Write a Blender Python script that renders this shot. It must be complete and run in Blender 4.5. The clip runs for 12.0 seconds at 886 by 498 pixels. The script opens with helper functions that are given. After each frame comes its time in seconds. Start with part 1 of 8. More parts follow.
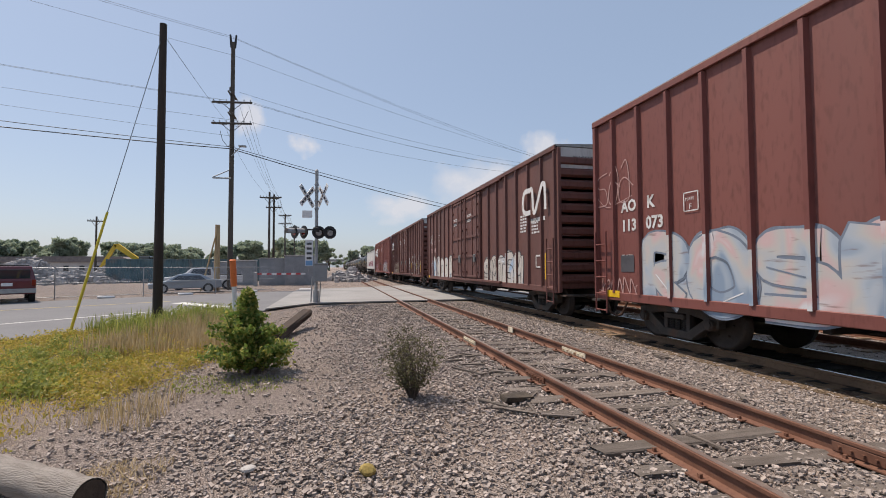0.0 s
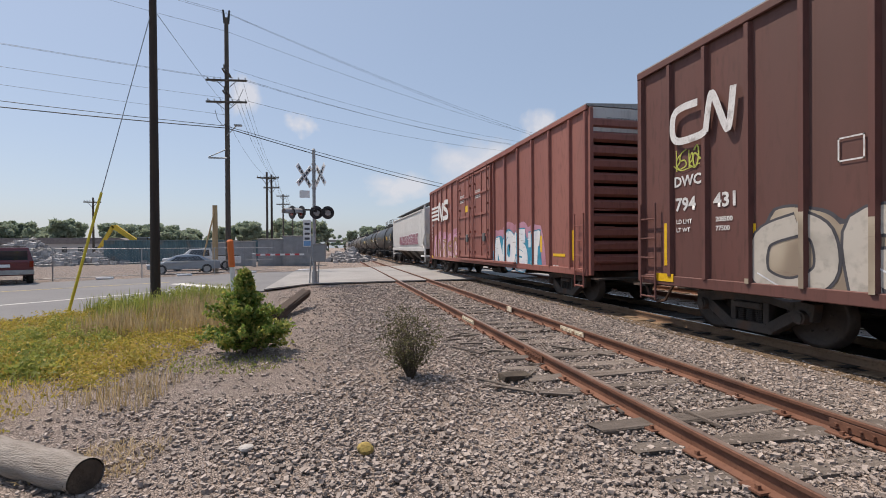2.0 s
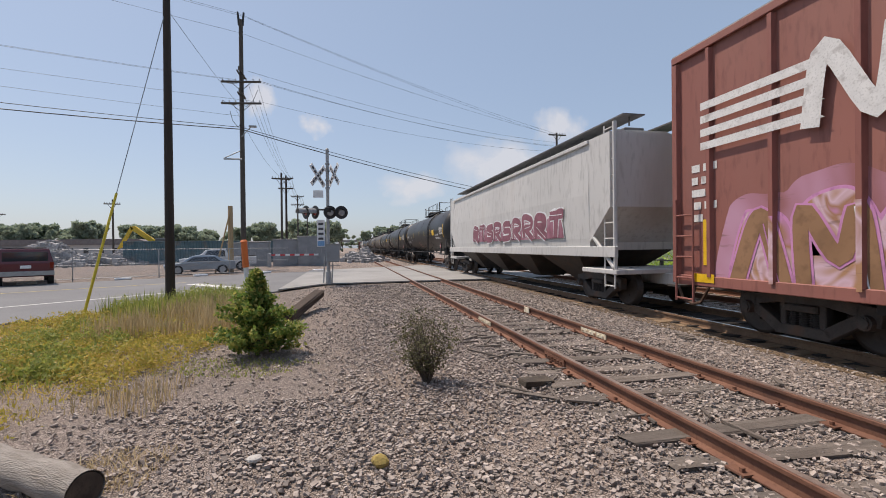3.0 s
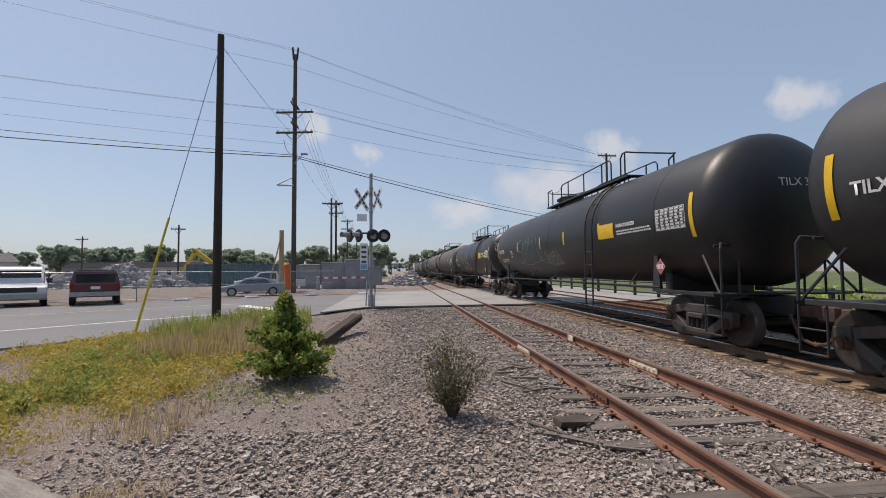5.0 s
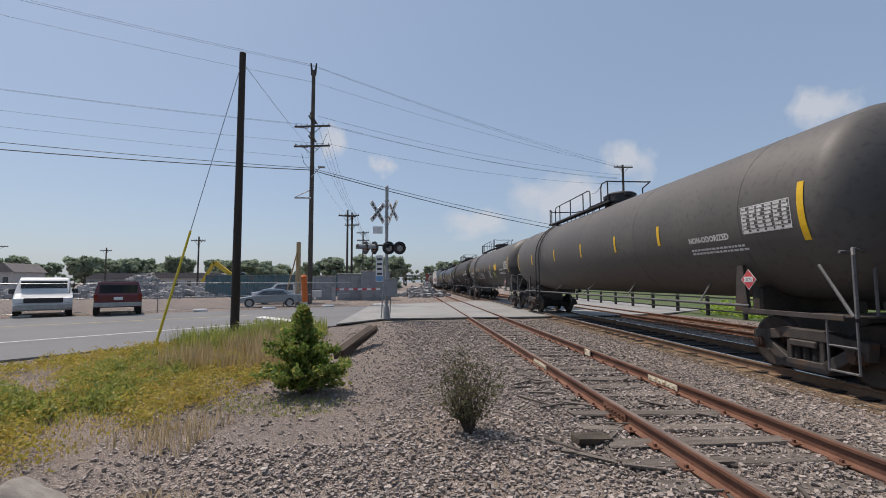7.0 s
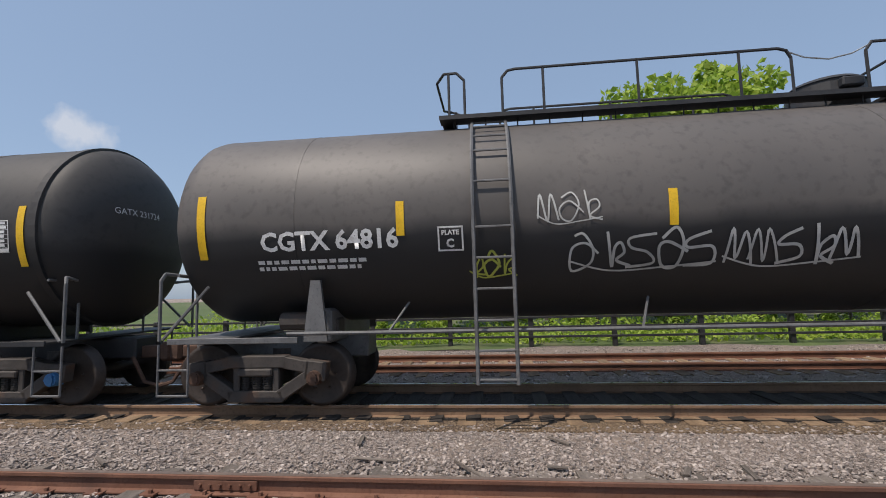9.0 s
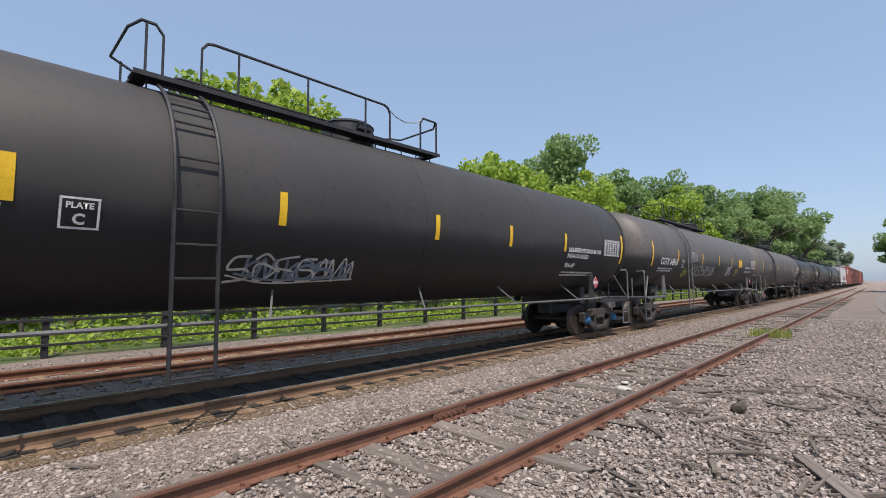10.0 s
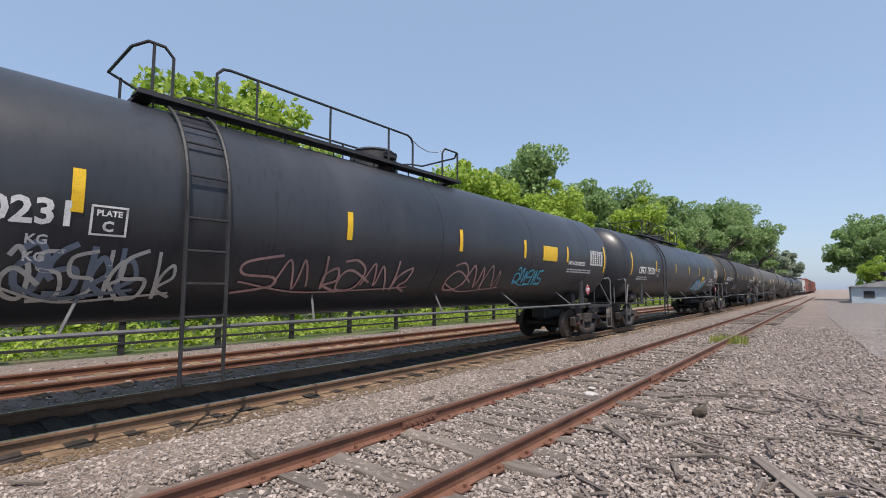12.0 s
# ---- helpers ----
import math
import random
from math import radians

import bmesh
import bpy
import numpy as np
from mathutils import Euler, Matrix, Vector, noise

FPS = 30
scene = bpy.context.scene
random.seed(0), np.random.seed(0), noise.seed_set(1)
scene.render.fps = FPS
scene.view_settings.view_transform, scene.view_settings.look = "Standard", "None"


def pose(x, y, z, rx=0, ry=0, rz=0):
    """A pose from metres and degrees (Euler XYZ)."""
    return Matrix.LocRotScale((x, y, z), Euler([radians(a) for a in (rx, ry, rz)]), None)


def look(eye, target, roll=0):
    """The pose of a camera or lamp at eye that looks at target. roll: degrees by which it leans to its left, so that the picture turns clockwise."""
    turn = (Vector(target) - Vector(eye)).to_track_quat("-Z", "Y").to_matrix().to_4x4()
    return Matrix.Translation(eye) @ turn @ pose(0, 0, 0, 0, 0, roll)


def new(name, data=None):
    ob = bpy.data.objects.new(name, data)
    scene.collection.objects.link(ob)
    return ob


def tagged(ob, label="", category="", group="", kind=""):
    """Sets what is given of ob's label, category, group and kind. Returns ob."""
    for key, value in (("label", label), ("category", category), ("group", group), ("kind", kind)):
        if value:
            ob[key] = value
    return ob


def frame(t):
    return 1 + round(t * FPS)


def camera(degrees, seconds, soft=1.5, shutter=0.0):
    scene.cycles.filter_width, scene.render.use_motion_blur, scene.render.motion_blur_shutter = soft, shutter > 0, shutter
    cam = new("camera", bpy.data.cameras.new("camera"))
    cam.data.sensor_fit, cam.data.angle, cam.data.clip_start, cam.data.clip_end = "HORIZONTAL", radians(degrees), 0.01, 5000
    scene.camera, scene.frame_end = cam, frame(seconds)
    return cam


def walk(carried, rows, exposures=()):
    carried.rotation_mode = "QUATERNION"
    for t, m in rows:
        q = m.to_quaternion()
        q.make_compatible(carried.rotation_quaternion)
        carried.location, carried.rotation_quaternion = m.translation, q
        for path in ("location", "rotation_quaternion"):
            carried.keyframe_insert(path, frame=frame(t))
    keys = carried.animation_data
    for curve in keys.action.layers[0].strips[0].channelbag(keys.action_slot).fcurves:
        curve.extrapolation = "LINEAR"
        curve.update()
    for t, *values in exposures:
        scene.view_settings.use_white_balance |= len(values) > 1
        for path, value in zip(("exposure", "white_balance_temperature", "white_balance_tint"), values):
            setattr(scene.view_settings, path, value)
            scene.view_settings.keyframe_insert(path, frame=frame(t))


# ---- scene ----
# ================= camera and its walk =================
cam = camera(88.8, 12.0, soft=0.95)


def aim(x, y, z, yaw, pitch, roll):
    """A camera pose from its place, heading, tilt and roll."""
    c = math.cos(radians(pitch))
    way = Vector((-math.sin(radians(yaw)) * c, math.cos(radians(yaw)) * c, math.sin(radians(pitch))))
    eye = Vector((x, y, z))
    return look(eye, eye + 2 * way, roll)


WALK = [
    (0.0, aim(-3.671, 0.372, 1.705, -13.45, 2.24, -0.2)),
    (0.5, aim(-3.655, 0.373, 1.708, -13.63, 2.05, -0.3)),
    (1.0, aim(-3.640, 0.379, 1.710, -13.66, 2.05, -0.3)),
    (1.5, aim(-3.635, 0.391, 1.712, -13.68, 0.89, -0.3)),
    (2.0, aim(-3.638, 0.440, 1.690, -13.56, -0.26, -0.4)),
    (2.5, aim(-3.670, 0.564, 1.680, -12.80, -0.63, -0.6)),
    (2.7, aim(-3.660, 0.620, 1.680, -12.40, -0.50, -0.6)),
    (4.3, aim(-3.360, 0.920, 1.680, -8.60, 1.15, -0.6)),
    (4.5, aim(-3.333, 0.941, 1.680, -7.73, 1.63, -0.5)),
    (5.0, aim(-3.310, 1.000, 1.682, -5.80, 2.75, -0.4)),
    (5.5, aim(-3.312, 1.000, 1.690, -4.28, 3.61, -0.3)),
    (6.0, aim(-3.328, 0.980, 1.705, -4.20, 3.60, -0.2)),
    (6.5, aim(-3.328, 0.978, 1.710, -4.17, 3.73, -0.2)),
    (6.8, aim(-3.328, 0.975, 1.710, -3.90, 4.00, -0.2)),
    (8.3, aim(-3.330, 0.850, 1.720, -13.00, 7.20, -0.4)),
    (8.4, aim(-3.331, 0.840, 1.722, -19.00, 7.80, -0.5)),
    (8.5, aim(-3.331, 0.835, 1.724, -26.79, 8.22, -0.5)),
    (8.6, aim(-3.310, 0.790, 1.750, -38.10, 7.40, -0.7)),
    (8.7, aim(-3.290, 0.765, 1.770, -49.55, 6.80, -0.9)),
    (8.8, aim(-3.306, 0.755, 1.790, -61.00, 6.30, -1.2)),
    (8.9, aim(-3.330, 0.765, 1.797, -72.45, 5.80, -1.4)),
    (9.0, aim(-3.360, 0.800, 1.795, -83.90, 5.40, -1.5)),
    (9.1, aim(-3.370, 0.850, 1.770, -95.35, 5.10, -1.5)),
    (9.2, aim(-3.380, 0.890, 1.750, -106.80, 4.95, -1.3)),
    (9.3, aim(-3.390, 0.920, 1.735, -118.00, 4.85, -1.0)),
    (9.4, aim(-3.390, 0.930, 1.730, -127.00, 4.75, -0.8)),
    (9.5, aim(-3.390, 0.930, 1.730, -131.80, 4.62, -0.6)),
    (10.0, aim(-3.375, 0.900, 1.745, -135.93, 4.35, -0.4)),
    (10.5, aim(-3.370, 0.893, 1.744, -137.70, 4.38, -0.2)),
    (11.0, aim(-3.372, 0.895, 1.743, -138.95, 4.45, -0.1)),
    (11.5, aim(-3.374, 0.896, 1.742, -139.44, 4.75, -0.1)),
    (12.0, aim(-3.371, 0.891, 1.743, -139.54, 5.15, -0.1)),
]
walk(cam, WALK, exposures=[(0.0, 0.04, 7050, 16), (2.5, 0.02, 7050, 16), (5.5, -0.13, 6900, 15), (8.4, -0.24, 6650, 13), (9.0, -0.05, 6600, 13), (9.6, 0.18, 6550, 14), (12.0, 0.24, 6550, 14)])

# ================= sky and sun =================
SUN_TO = Vector((-0.50, 0.42, 1.25)).normalized()
world = bpy.data.worlds.new("sky")
scene.world = world
world.use_nodes = True
wn = world.node_tree.nodes
sky = wn.new("ShaderNodeTexSky")
sky.sky_type = "NISHITA"
sky.sun_disc = False
sky.sun_elevation = math.asin(SUN_TO.z)
sky.sun_rotation = math.atan2(SUN_TO.x, SUN_TO.y)
sky.air_density = 1.0
sky.dust_density = 1.3
sky.ozone_density = 1.0
wn["Background"].inputs["Strength"].default_value = 0.062
haze = wn.new("ShaderNodeMix")           # a summer haze spread evenly over the clear sky
haze.data_type, haze.blend_type = "RGBA", "ADD"
haze.inputs[0].default_value = 1.0
haze.inputs[7].default_value = (3.15, 4.45, 6.25, 1)
world.node_tree.links.new(sky.outputs["Color"], haze.inputs[6])
world.node_tree.links.new(haze.outputs[2], wn["Background"].inputs["Color"])
sun_data = bpy.data.lights.new("sun", "SUN")
sun_data.energy = 4.3
sun_data.angle = radians(0.53)
sun_data.color = (1.0, 0.93, 0.83)
sun = new("sun", sun_data)
sun.matrix_world = look((-20, 20, 60), Vector((-20, 20, 60)) - SUN_TO)


# ================= building helpers =================
def mesh_of(name, bm):
    me = bpy.data.meshes.new(name)
    bm.to_mesh(me)
    bm.free()
    return me


def put(name, me, material, parent=None, label="", at=None):
    ob = new(name, me)
    if material and not me.materials:
        me.materials.append(material)
    if parent is not None:
        ob.parent = parent
    if at is not None:
        ob.matrix_basis = at
    if label:
        ob["label"] = label
    return ob


def part(name, bm, material, parent, label="", at=None, smooth=False):
    me = mesh_of(name, bm)
    if smooth:
        me.shade_smooth()
    return put(name, me, material, parent, label, at)


def thing(name, label, category, group="", at=None, kind=""):
    ob = new(name)
    ob.empty_display_size = 0.2
    if at is not None:
        ob.matrix_basis = at
    return tagged(ob, label, category, group, kind)


def box(bm, x0, x1, y0, y1, z0, z1, bevel=0.0):
    r = bmesh.ops.create_cube(bm, size=1.0, matrix=Matrix.LocRotScale(
        ((x0 + x1) / 2, (y0 + y1) / 2, (z0 + z1) / 2), None, (abs(x1 - x0), abs(y1 - y0), abs(z1 - z0))))
    if bevel:
        edges = list({e for v in r["verts"] for e in v.link_edges})
        bmesh.ops.bevel(bm, geom=edges, offset=bevel, segments=1, affect="EDGES", profile=0.5)
    return bm


def rod(bm, a, b, r0, r1=None, n=8, caps=True):
    a, b = Vector(a), Vector(b)
    d = b - a
    m = Matrix.Translation((a + b) / 2) @ d.to_track_quat("Z", "Y").to_matrix().to_4x4()
    bmesh.ops.create_cone(bm, cap_ends=caps, cap_tris=False, segments=n, radius1=r0, radius2=r0 if r1 is None else r1, depth=d.length, matrix=m)
    return bm


def pipe(bm, pts, r, n=6):
    """A bent pipe through points."""
    pts = [Vector(p) for p in pts]
    for a, b in zip(pts, pts[1:]):
        rod(bm, a, b, r, n=n)
    for p in pts[1:-1]:
        bmesh.ops.create_icosphere(bm, subdivisions=1, radius=r * 1.02, matrix=Matrix.Translation(p))
    return bm


def extrude_outline(bm, pts, depth, place):
    """A plate: an outline in (u, v) given thickness, placed by a function (u, v, w) -> point."""
    a = [bm.verts.new(place(u, v, 0)) for u, v in pts]
    b = [bm.verts.new(place(u, v, depth)) for u, v in pts]
    n = len(pts)
    bm.faces.new(a)
    bm.faces.new(list(reversed(b)))
    for i in range(n):
        bm.faces.new((a[i], b[i], b[(i + 1) % n], a[(i + 1) % n]))
    bmesh.ops.recalc_face_normals(bm, faces=bm.faces)
    return bm


def lathe(bm, profile, n, axis_y=0.0, z=0.0):
    """A round body about a line along y: profile of (y, radius)."""
    rings = []
    for y, r in profile:
        if r < 1e-4:
            rings.append([bm.verts.new((axis_y, y, z))])
        else:
            rings.append([bm.verts.new((axis_y + r * math.cos(2 * math.pi * i / n), y, z + r * math.sin(2 * math.pi * i / n))) for i in range(n)])
    for a, b in zip(rings, rings[1:]):
        for i in range(n):
            j = (i + 1) % n
            if len(a) == 1:
                bm.faces.new((a[0], b[i], b[j]))
            elif len(b) == 1:
                bm.faces.new((a[i], a[j], b[0]))
            else:
                bm.faces.new((a[i], a[j], b[j], b[i]))
    bmesh.ops.recalc_face_normals(bm, faces=bm.faces)
    return bm


def from_arrays(name, verts, faces, material, parent=None, label=""):
    me = bpy.data.meshes.new(name)
    me.from_pydata(verts, [], faces)
    me.update()
    return put(name, me, material, parent, label)


def lettering(text, size, material, parent, place, align="LEFT", name="lettering", bold=0.0):
    """Words in the built-in font as a thin mesh, bent onto a surface by place(u, v) -> point."""
    cu = bpy.data.curves.new(name, "FONT")
    cu.body, cu.size, cu.align_x = text, size, align
    cu.resolution_u = 2
    cu.offset = bold
    tmp = bpy.data.objects.new(name, cu)
    scene.collection.objects.link(tmp)
    me = bpy.data.meshes.new_from_object(tmp.evaluated_get(bpy.context.evaluated_depsgraph_get()))
    bpy.data.objects.remove(tmp)
    for v in me.vertices:
        v.co = place(v.co.x, v.co.y)
    me.materials.clear()
    return put(name, me, material, parent)


# ================= materials =================
def mat(name, c1, c2, rough=0.7, metal=0.0, scale=3.0, fine=40.0, bump=0.25, depth=0.01, c3=None, amount=0.45, s3=1.0, stretch=(1, 1, 1), island=0.0, each=0.0, coat=0.0):
    """A surface: two tones mixed by noise at two scales, stains of a third tone, and fine relief."""
    m = bpy.data.materials.new(name)
    m.use_nodes = True
    nt = m.node_tree
    N, L = nt.nodes, nt.links
    bs = N["Principled BSDF"]
    co = N.new("ShaderNodeTexCoord")
    mp = N.new("ShaderNodeMapping")
    mp.inputs["Scale"].default_value = stretch
    L.new(co.outputs["Object"], mp.inputs["Vector"])

    def noise_node(s, detail=4.0):
        n = N.new("ShaderNodeTexNoise")
        n.inputs["Scale"].default_value = s
        n.inputs["Detail"].default_value = detail
        L.new(mp.outputs["Vector"], n.inputs["Vector"])
        return n

    def mix(a, b, fac, lo=None, hi=None):
        x = N.new("ShaderNodeMix")
        x.data_type = "RGBA"
        for s, v in ((6, a), (7, b)):
            if isinstance(v, tuple):
                x.inputs[s].default_value = (*v, 1)
            else:
                L.new(v, x.inputs[s])
        if lo is not None:
            mr = N.new("ShaderNodeMapRange")
            mr.inputs["From Min"].default_value, mr.inputs["From Max"].default_value = lo, hi
            L.new(fac, mr.inputs["Value"])
            fac = mr.outputs["Result"]
        L.new(fac, x.inputs[0])
        return x.outputs[2]

    big, small = noise_node(scale), noise_node(fine)
    col = mix(c1, c2, big.outputs["Fac"], 0.35, 0.65)
    dark = tuple(v * 0.62 for v in c1)
    col = mix(col, dark, small.outputs["Fac"], 0.52, 0.85)
    if c3:
        st = noise_node(s3, 6.0)
        col = mix(col, c3, st.outputs["Fac"], 0.62 - amount * 0.3, 0.72)
    if island or each:
        src = N.new("ShaderNodeNewGeometry").outputs["Random Per Island"] if island else N.new("ShaderNodeObjectInfo").outputs["Random"]
        mr = N.new("ShaderNodeMapRange")
        k = island or each
        mr.inputs["To Min"].default_value, mr.inputs["To Max"].default_value = 1 - k, 1 + k
        L.new(src, mr.inputs["Value"])
        hs = N.new("ShaderNodeHueSaturation")
        L.new(mr.outputs["Result"], hs.inputs["Value"])
        L.new(col, hs.inputs["Color"])
        col = hs.outputs["Color"]
    L.new(col, bs.inputs["Base Color"])
    rr = N.new("ShaderNodeMapRange")
    rr.inputs["To Min"].default_value, rr.inputs["To Max"].default_value = max(0.02, rough - 0.12), min(1, rough + 0.12)
    L.new(big.outputs["Fac"], rr.inputs["Value"])
    L.new(rr.outputs["Result"], bs.inputs["Roughness"])
    bs.inputs["Metallic"].default_value = metal
    if coat:
        bs.inputs["Coat Weight"].default_value = coat
        bs.inputs["Coat Roughness"].default_value = 0.15
    if bump:
        b = N.new("ShaderNodeBump")
        b.inputs["Strength"].default_value, b.inputs["Distance"].default_value = bump, depth
        L.new(small.outputs["Fac"], b.inputs["Height"])
        L.new(b.outputs["Normal"], bs.inputs["Normal"])
    return m


def gravel_mat(name, tones, cell, dirt, rough=0.95):
    """Gravel: a tone for each stone by cells, gaps between them, dirt in drifts."""
    m = bpy.data.materials.new(name)
    m.use_nodes = True
    N, L = m.node_tree.nodes, m.node_tree.links
    bs = N["Principled BSDF"]
    co = N.new("ShaderNodeTexCoord")
    warp = N.new("ShaderNodeTexNoise")
    warp.inputs["Scale"].default_value = cell * 0.8
    L.new(co.outputs["Object"], warp.inputs["Vector"])
    add = N.new("ShaderNodeVectorMath")
    add.operation = "MULTIPLY_ADD"
    L.new(warp.outputs["Color"], add.inputs[0])
    add.inputs[1].default_value = (0.6 / cell,) * 3
    L.new(co.outputs["Object"], add.inputs[2])
    cells = N.new("ShaderNodeTexVoronoi")
    cells.inputs["Scale"].default_value = cell
    L.new(add.outputs[0], cells.inputs["Vector"])
    edge = N.new("ShaderNodeTexVoronoi")
    edge.feature = "DISTANCE_TO_EDGE"
    edge.inputs["Scale"].default_value = cell
    L.new(add.outputs[0], edge.inputs["Vector"])
    ramp = N.new("ShaderNodeValToRGB")
    for i, c in enumerate(tones):
        e = ramp.color_ramp.elements[i] if i < 2 else ramp.color_ramp.elements.new(0.5)
        e.color = (*c, 1)
    sep = N.new("ShaderNodeSeparateColor")
    L.new(cells.outputs["Color"], sep.inputs[0])
    L.new(sep.outputs[0], ramp.inputs["Fac"])
    gap = N.new("ShaderNodeMapRange")
    gap.inputs["From Max"].default_value = 0.12
    L.new(edge.outputs["Distance"], gap.inputs["Value"])
    m1 = N.new("ShaderNodeMix")
    m1.data_type = "RGBA"
    m1.inputs[6].default_value = (*[v * 0.42 for v in tones[0]], 1)
    L.new(ramp.outputs["Color"], m1.inputs[7])
    L.new(gap.outputs["Result"], m1.inputs[0])
    drift = N.new("ShaderNodeTexNoise")
    drift.inputs["Scale"].default_value = 0.55
    drift.inputs["Detail"].default_value = 7
    L.new(co.outputs["Object"], drift.inputs["Vector"])
    mr = N.new("ShaderNodeMapRange")
    mr.inputs["From Min"].default_value, mr.inputs["From Max"].default_value, mr.inputs["To Max"].default_value = 0.46, 0.66, 0.75
    L.new(drift.outputs["Fac"], mr.inputs["Value"])
    fine = N.new("ShaderNodeTexNoise")
    fine.inputs["Scale"].default_value = 90
    L.new(co.outputs["Object"], fine.inputs["Vector"])
    soil = N.new("ShaderNodeMix")
    soil.data_type = "RGBA"
    soil.inputs[6].default_value = (*[v * 0.75 for v in dirt], 1)
    soil.inputs[7].default_value = (*[v * 1.2 for v in dirt], 1)
    L.new(fine.outputs["Fac"], soil.inputs[0])
    m2 = N.new("ShaderNodeMix")
    m2.data_type = "RGBA"
    L.new(m1.outputs[2], m2.inputs[6])
    L.new(soil.outputs[2], m2.inputs[7])
    L.new(mr.outputs["Result"], m2.inputs[0])
    L.new(m2.outputs[2], bs.inputs["Base Color"])
    bs.inputs["Roughness"].default_value = rough
    b = N.new("ShaderNodeBump")
    b.inputs["Strength"].default_value, b.inputs["Distance"].default_value = 1.0, 0.5 / cell
    L.new(gap.outputs["Result"], b.inputs["Height"])
    L.new(b.outputs["Normal"], bs.inputs["Normal"])
    return m


def leaf_mat(name, c1, c2, c3):
    """Leaves: a tone for each leaf and some light through them."""
    m = bpy.data.materials.new(name)
    m.use_nodes = True
    N, L = m.node_tree.nodes, m.node_tree.links
    geo = N.new("ShaderNodeNewGeometry")
    ramp = N.new("ShaderNodeValToRGB")
    ramp.color_ramp.elements[0].color = (*c1, 1)
    ramp.color_ramp.elements[1].color = (*c3, 1)
    e = ramp.color_ramp.elements.new(0.55)
    e.color = (*c2, 1)
    L.new(geo.outputs["Random Per Island"], ramp.inputs["Fac"])
    bs = N["Principled BSDF"]
    bs.inputs["Roughness"].default_value = 0.6
    L.new(ramp.outputs["Color"], bs.inputs["Base Color"])
    tr = N.new("ShaderNodeBsdfTranslucent")
    L.new(ramp.outputs["Color"], tr.inputs["Color"])
    mx = N.new("ShaderNodeMixShader")
    mx.inputs[0].default_value = 0.48
    L.new(bs.outputs[0], mx.inputs[1])
    L.new(tr.outputs[0], mx.inputs[2])
    L.new(mx.outputs[0], N["Material Output"].inputs["Surface"])
    return m


def glass_mat(name, tint):
    m = bpy.data.materials.new(name)
    m.use_nodes = True
    b = m.node_tree.nodes["Principled BSDF"]
    b.inputs["Base Color"].default_value = (*tint, 1)
    b.inputs["Roughness"].default_value = 0.04
    b.inputs["IOR"].default_value = 1.5
    b.inputs["Specular IOR Level"].default_value = 0.9
    return m


M_GROUND = gravel_mat("gravelly_ground", [(0.215, 0.172, 0.147), (0.40, 0.335, 0.295), (0.30, 0.245, 0.212)], 42.0, (0.31, 0.243, 0.198))
M_LOT = gravel_mat("compacted_gravel", [(0.25, 0.217, 0.195), (0.37, 0.327, 0.297), (0.30, 0.265, 0.24)], 24.0, (0.31, 0.272, 0.246))
M_STONE = mat("crushed_stone", (0.255, 0.214, 0.188), (0.365, 0.314, 0.280), 0.9, scale=9, fine=60, bump=0.4, island=0.42)
# oily dirt, blackened further with the shade under the train painted in
M_MAINBED = gravel_mat("oily_shaded_ballast", [(0.022, 0.018, 0.016), (0.055, 0.045, 0.038), (0.035, 0.028, 0.025)], 20.0, (0.030, 0.024, 0.020))
M_RUSTBED = gravel_mat("rust_stained_ballast", [(0.13, 0.085, 0.055), (0.26, 0.185, 0.12), (0.20, 0.14, 0.09)], 22.0, (0.22, 0.15, 0.09))
M_ASPHALT = mat("worn_asphalt", (0.150, 0.150, 0.155), (0.185, 0.185, 0.188), 0.9, scale=0.35, fine=45, bump=0.3, c3=(0.12, 0.12, 0.125), amount=0.3, s3=0.2, stretch=(1, 1, 1))
M_CROSSING = mat("dusty_crossing_asphalt", (0.27, 0.265, 0.255), (0.315, 0.31, 0.30), 0.9, scale=0.4, fine=40, bump=0.3, c3=(0.22, 0.215, 0.21), amount=0.4, s3=0.3)
M_LINE = mat("road_paint_white", (0.62, 0.61, 0.58), (0.70, 0.69, 0.66), 0.8, scale=2, fine=20, bump=0.1, c3=(0.32, 0.32, 0.31), amount=0.2, s3=3)
M_RAIL = mat("rusty_rail", (0.160, 0.072, 0.045), (0.215, 0.105, 0.068), 0.75, 0.25, scale=2.5, fine=30, bump=0.3, c3=(0.11, 0.055, 0.04), amount=0.4, s3=1.2)
M_RAILTOP = mat("rail_running_band", (0.26, 0.20, 0.17), (0.32, 0.25, 0.21), 0.5, 0.6, scale=2, fine=20, bump=0.05)
M_POLISH = mat("polished_rail_head", (0.52, 0.52, 0.53), (0.60, 0.60, 0.61), 0.28, 0.95, scale=2, fine=20, bump=0.02)
M_MAINRAIL = mat("brown_mainline_rail", (0.17, 0.102, 0.062), (0.24, 0.148, 0.09), 0.8, 0.2, scale=2, fine=25, bump=0.3)
M_TIE = mat("weathered_tie_wood", (0.115, 0.094, 0.079), (0.195, 0.166, 0.143), 0.9, scale=5, fine=45, bump=0.8, depth=0.012, stretch=(0.35, 4, 4), each=0.3)
# main track ties: grime plus painted shade from the train above
M_TIEDARK = mat("oily_shaded_tie_wood", (0.022, 0.018, 0.015), (0.045, 0.036, 0.030), 0.9, scale=3, fine=40, bump=0.6, depth=0.012, stretch=(0.5, 3, 3), each=0.3)
M_TIEMAIN = mat("rusty_tie_wood", (0.13, 0.085, 0.05), (0.22, 0.15, 0.09), 0.9, scale=3, fine=40, bump=0.6, depth=0.012, stretch=(0.5, 3, 3), each=0.3)
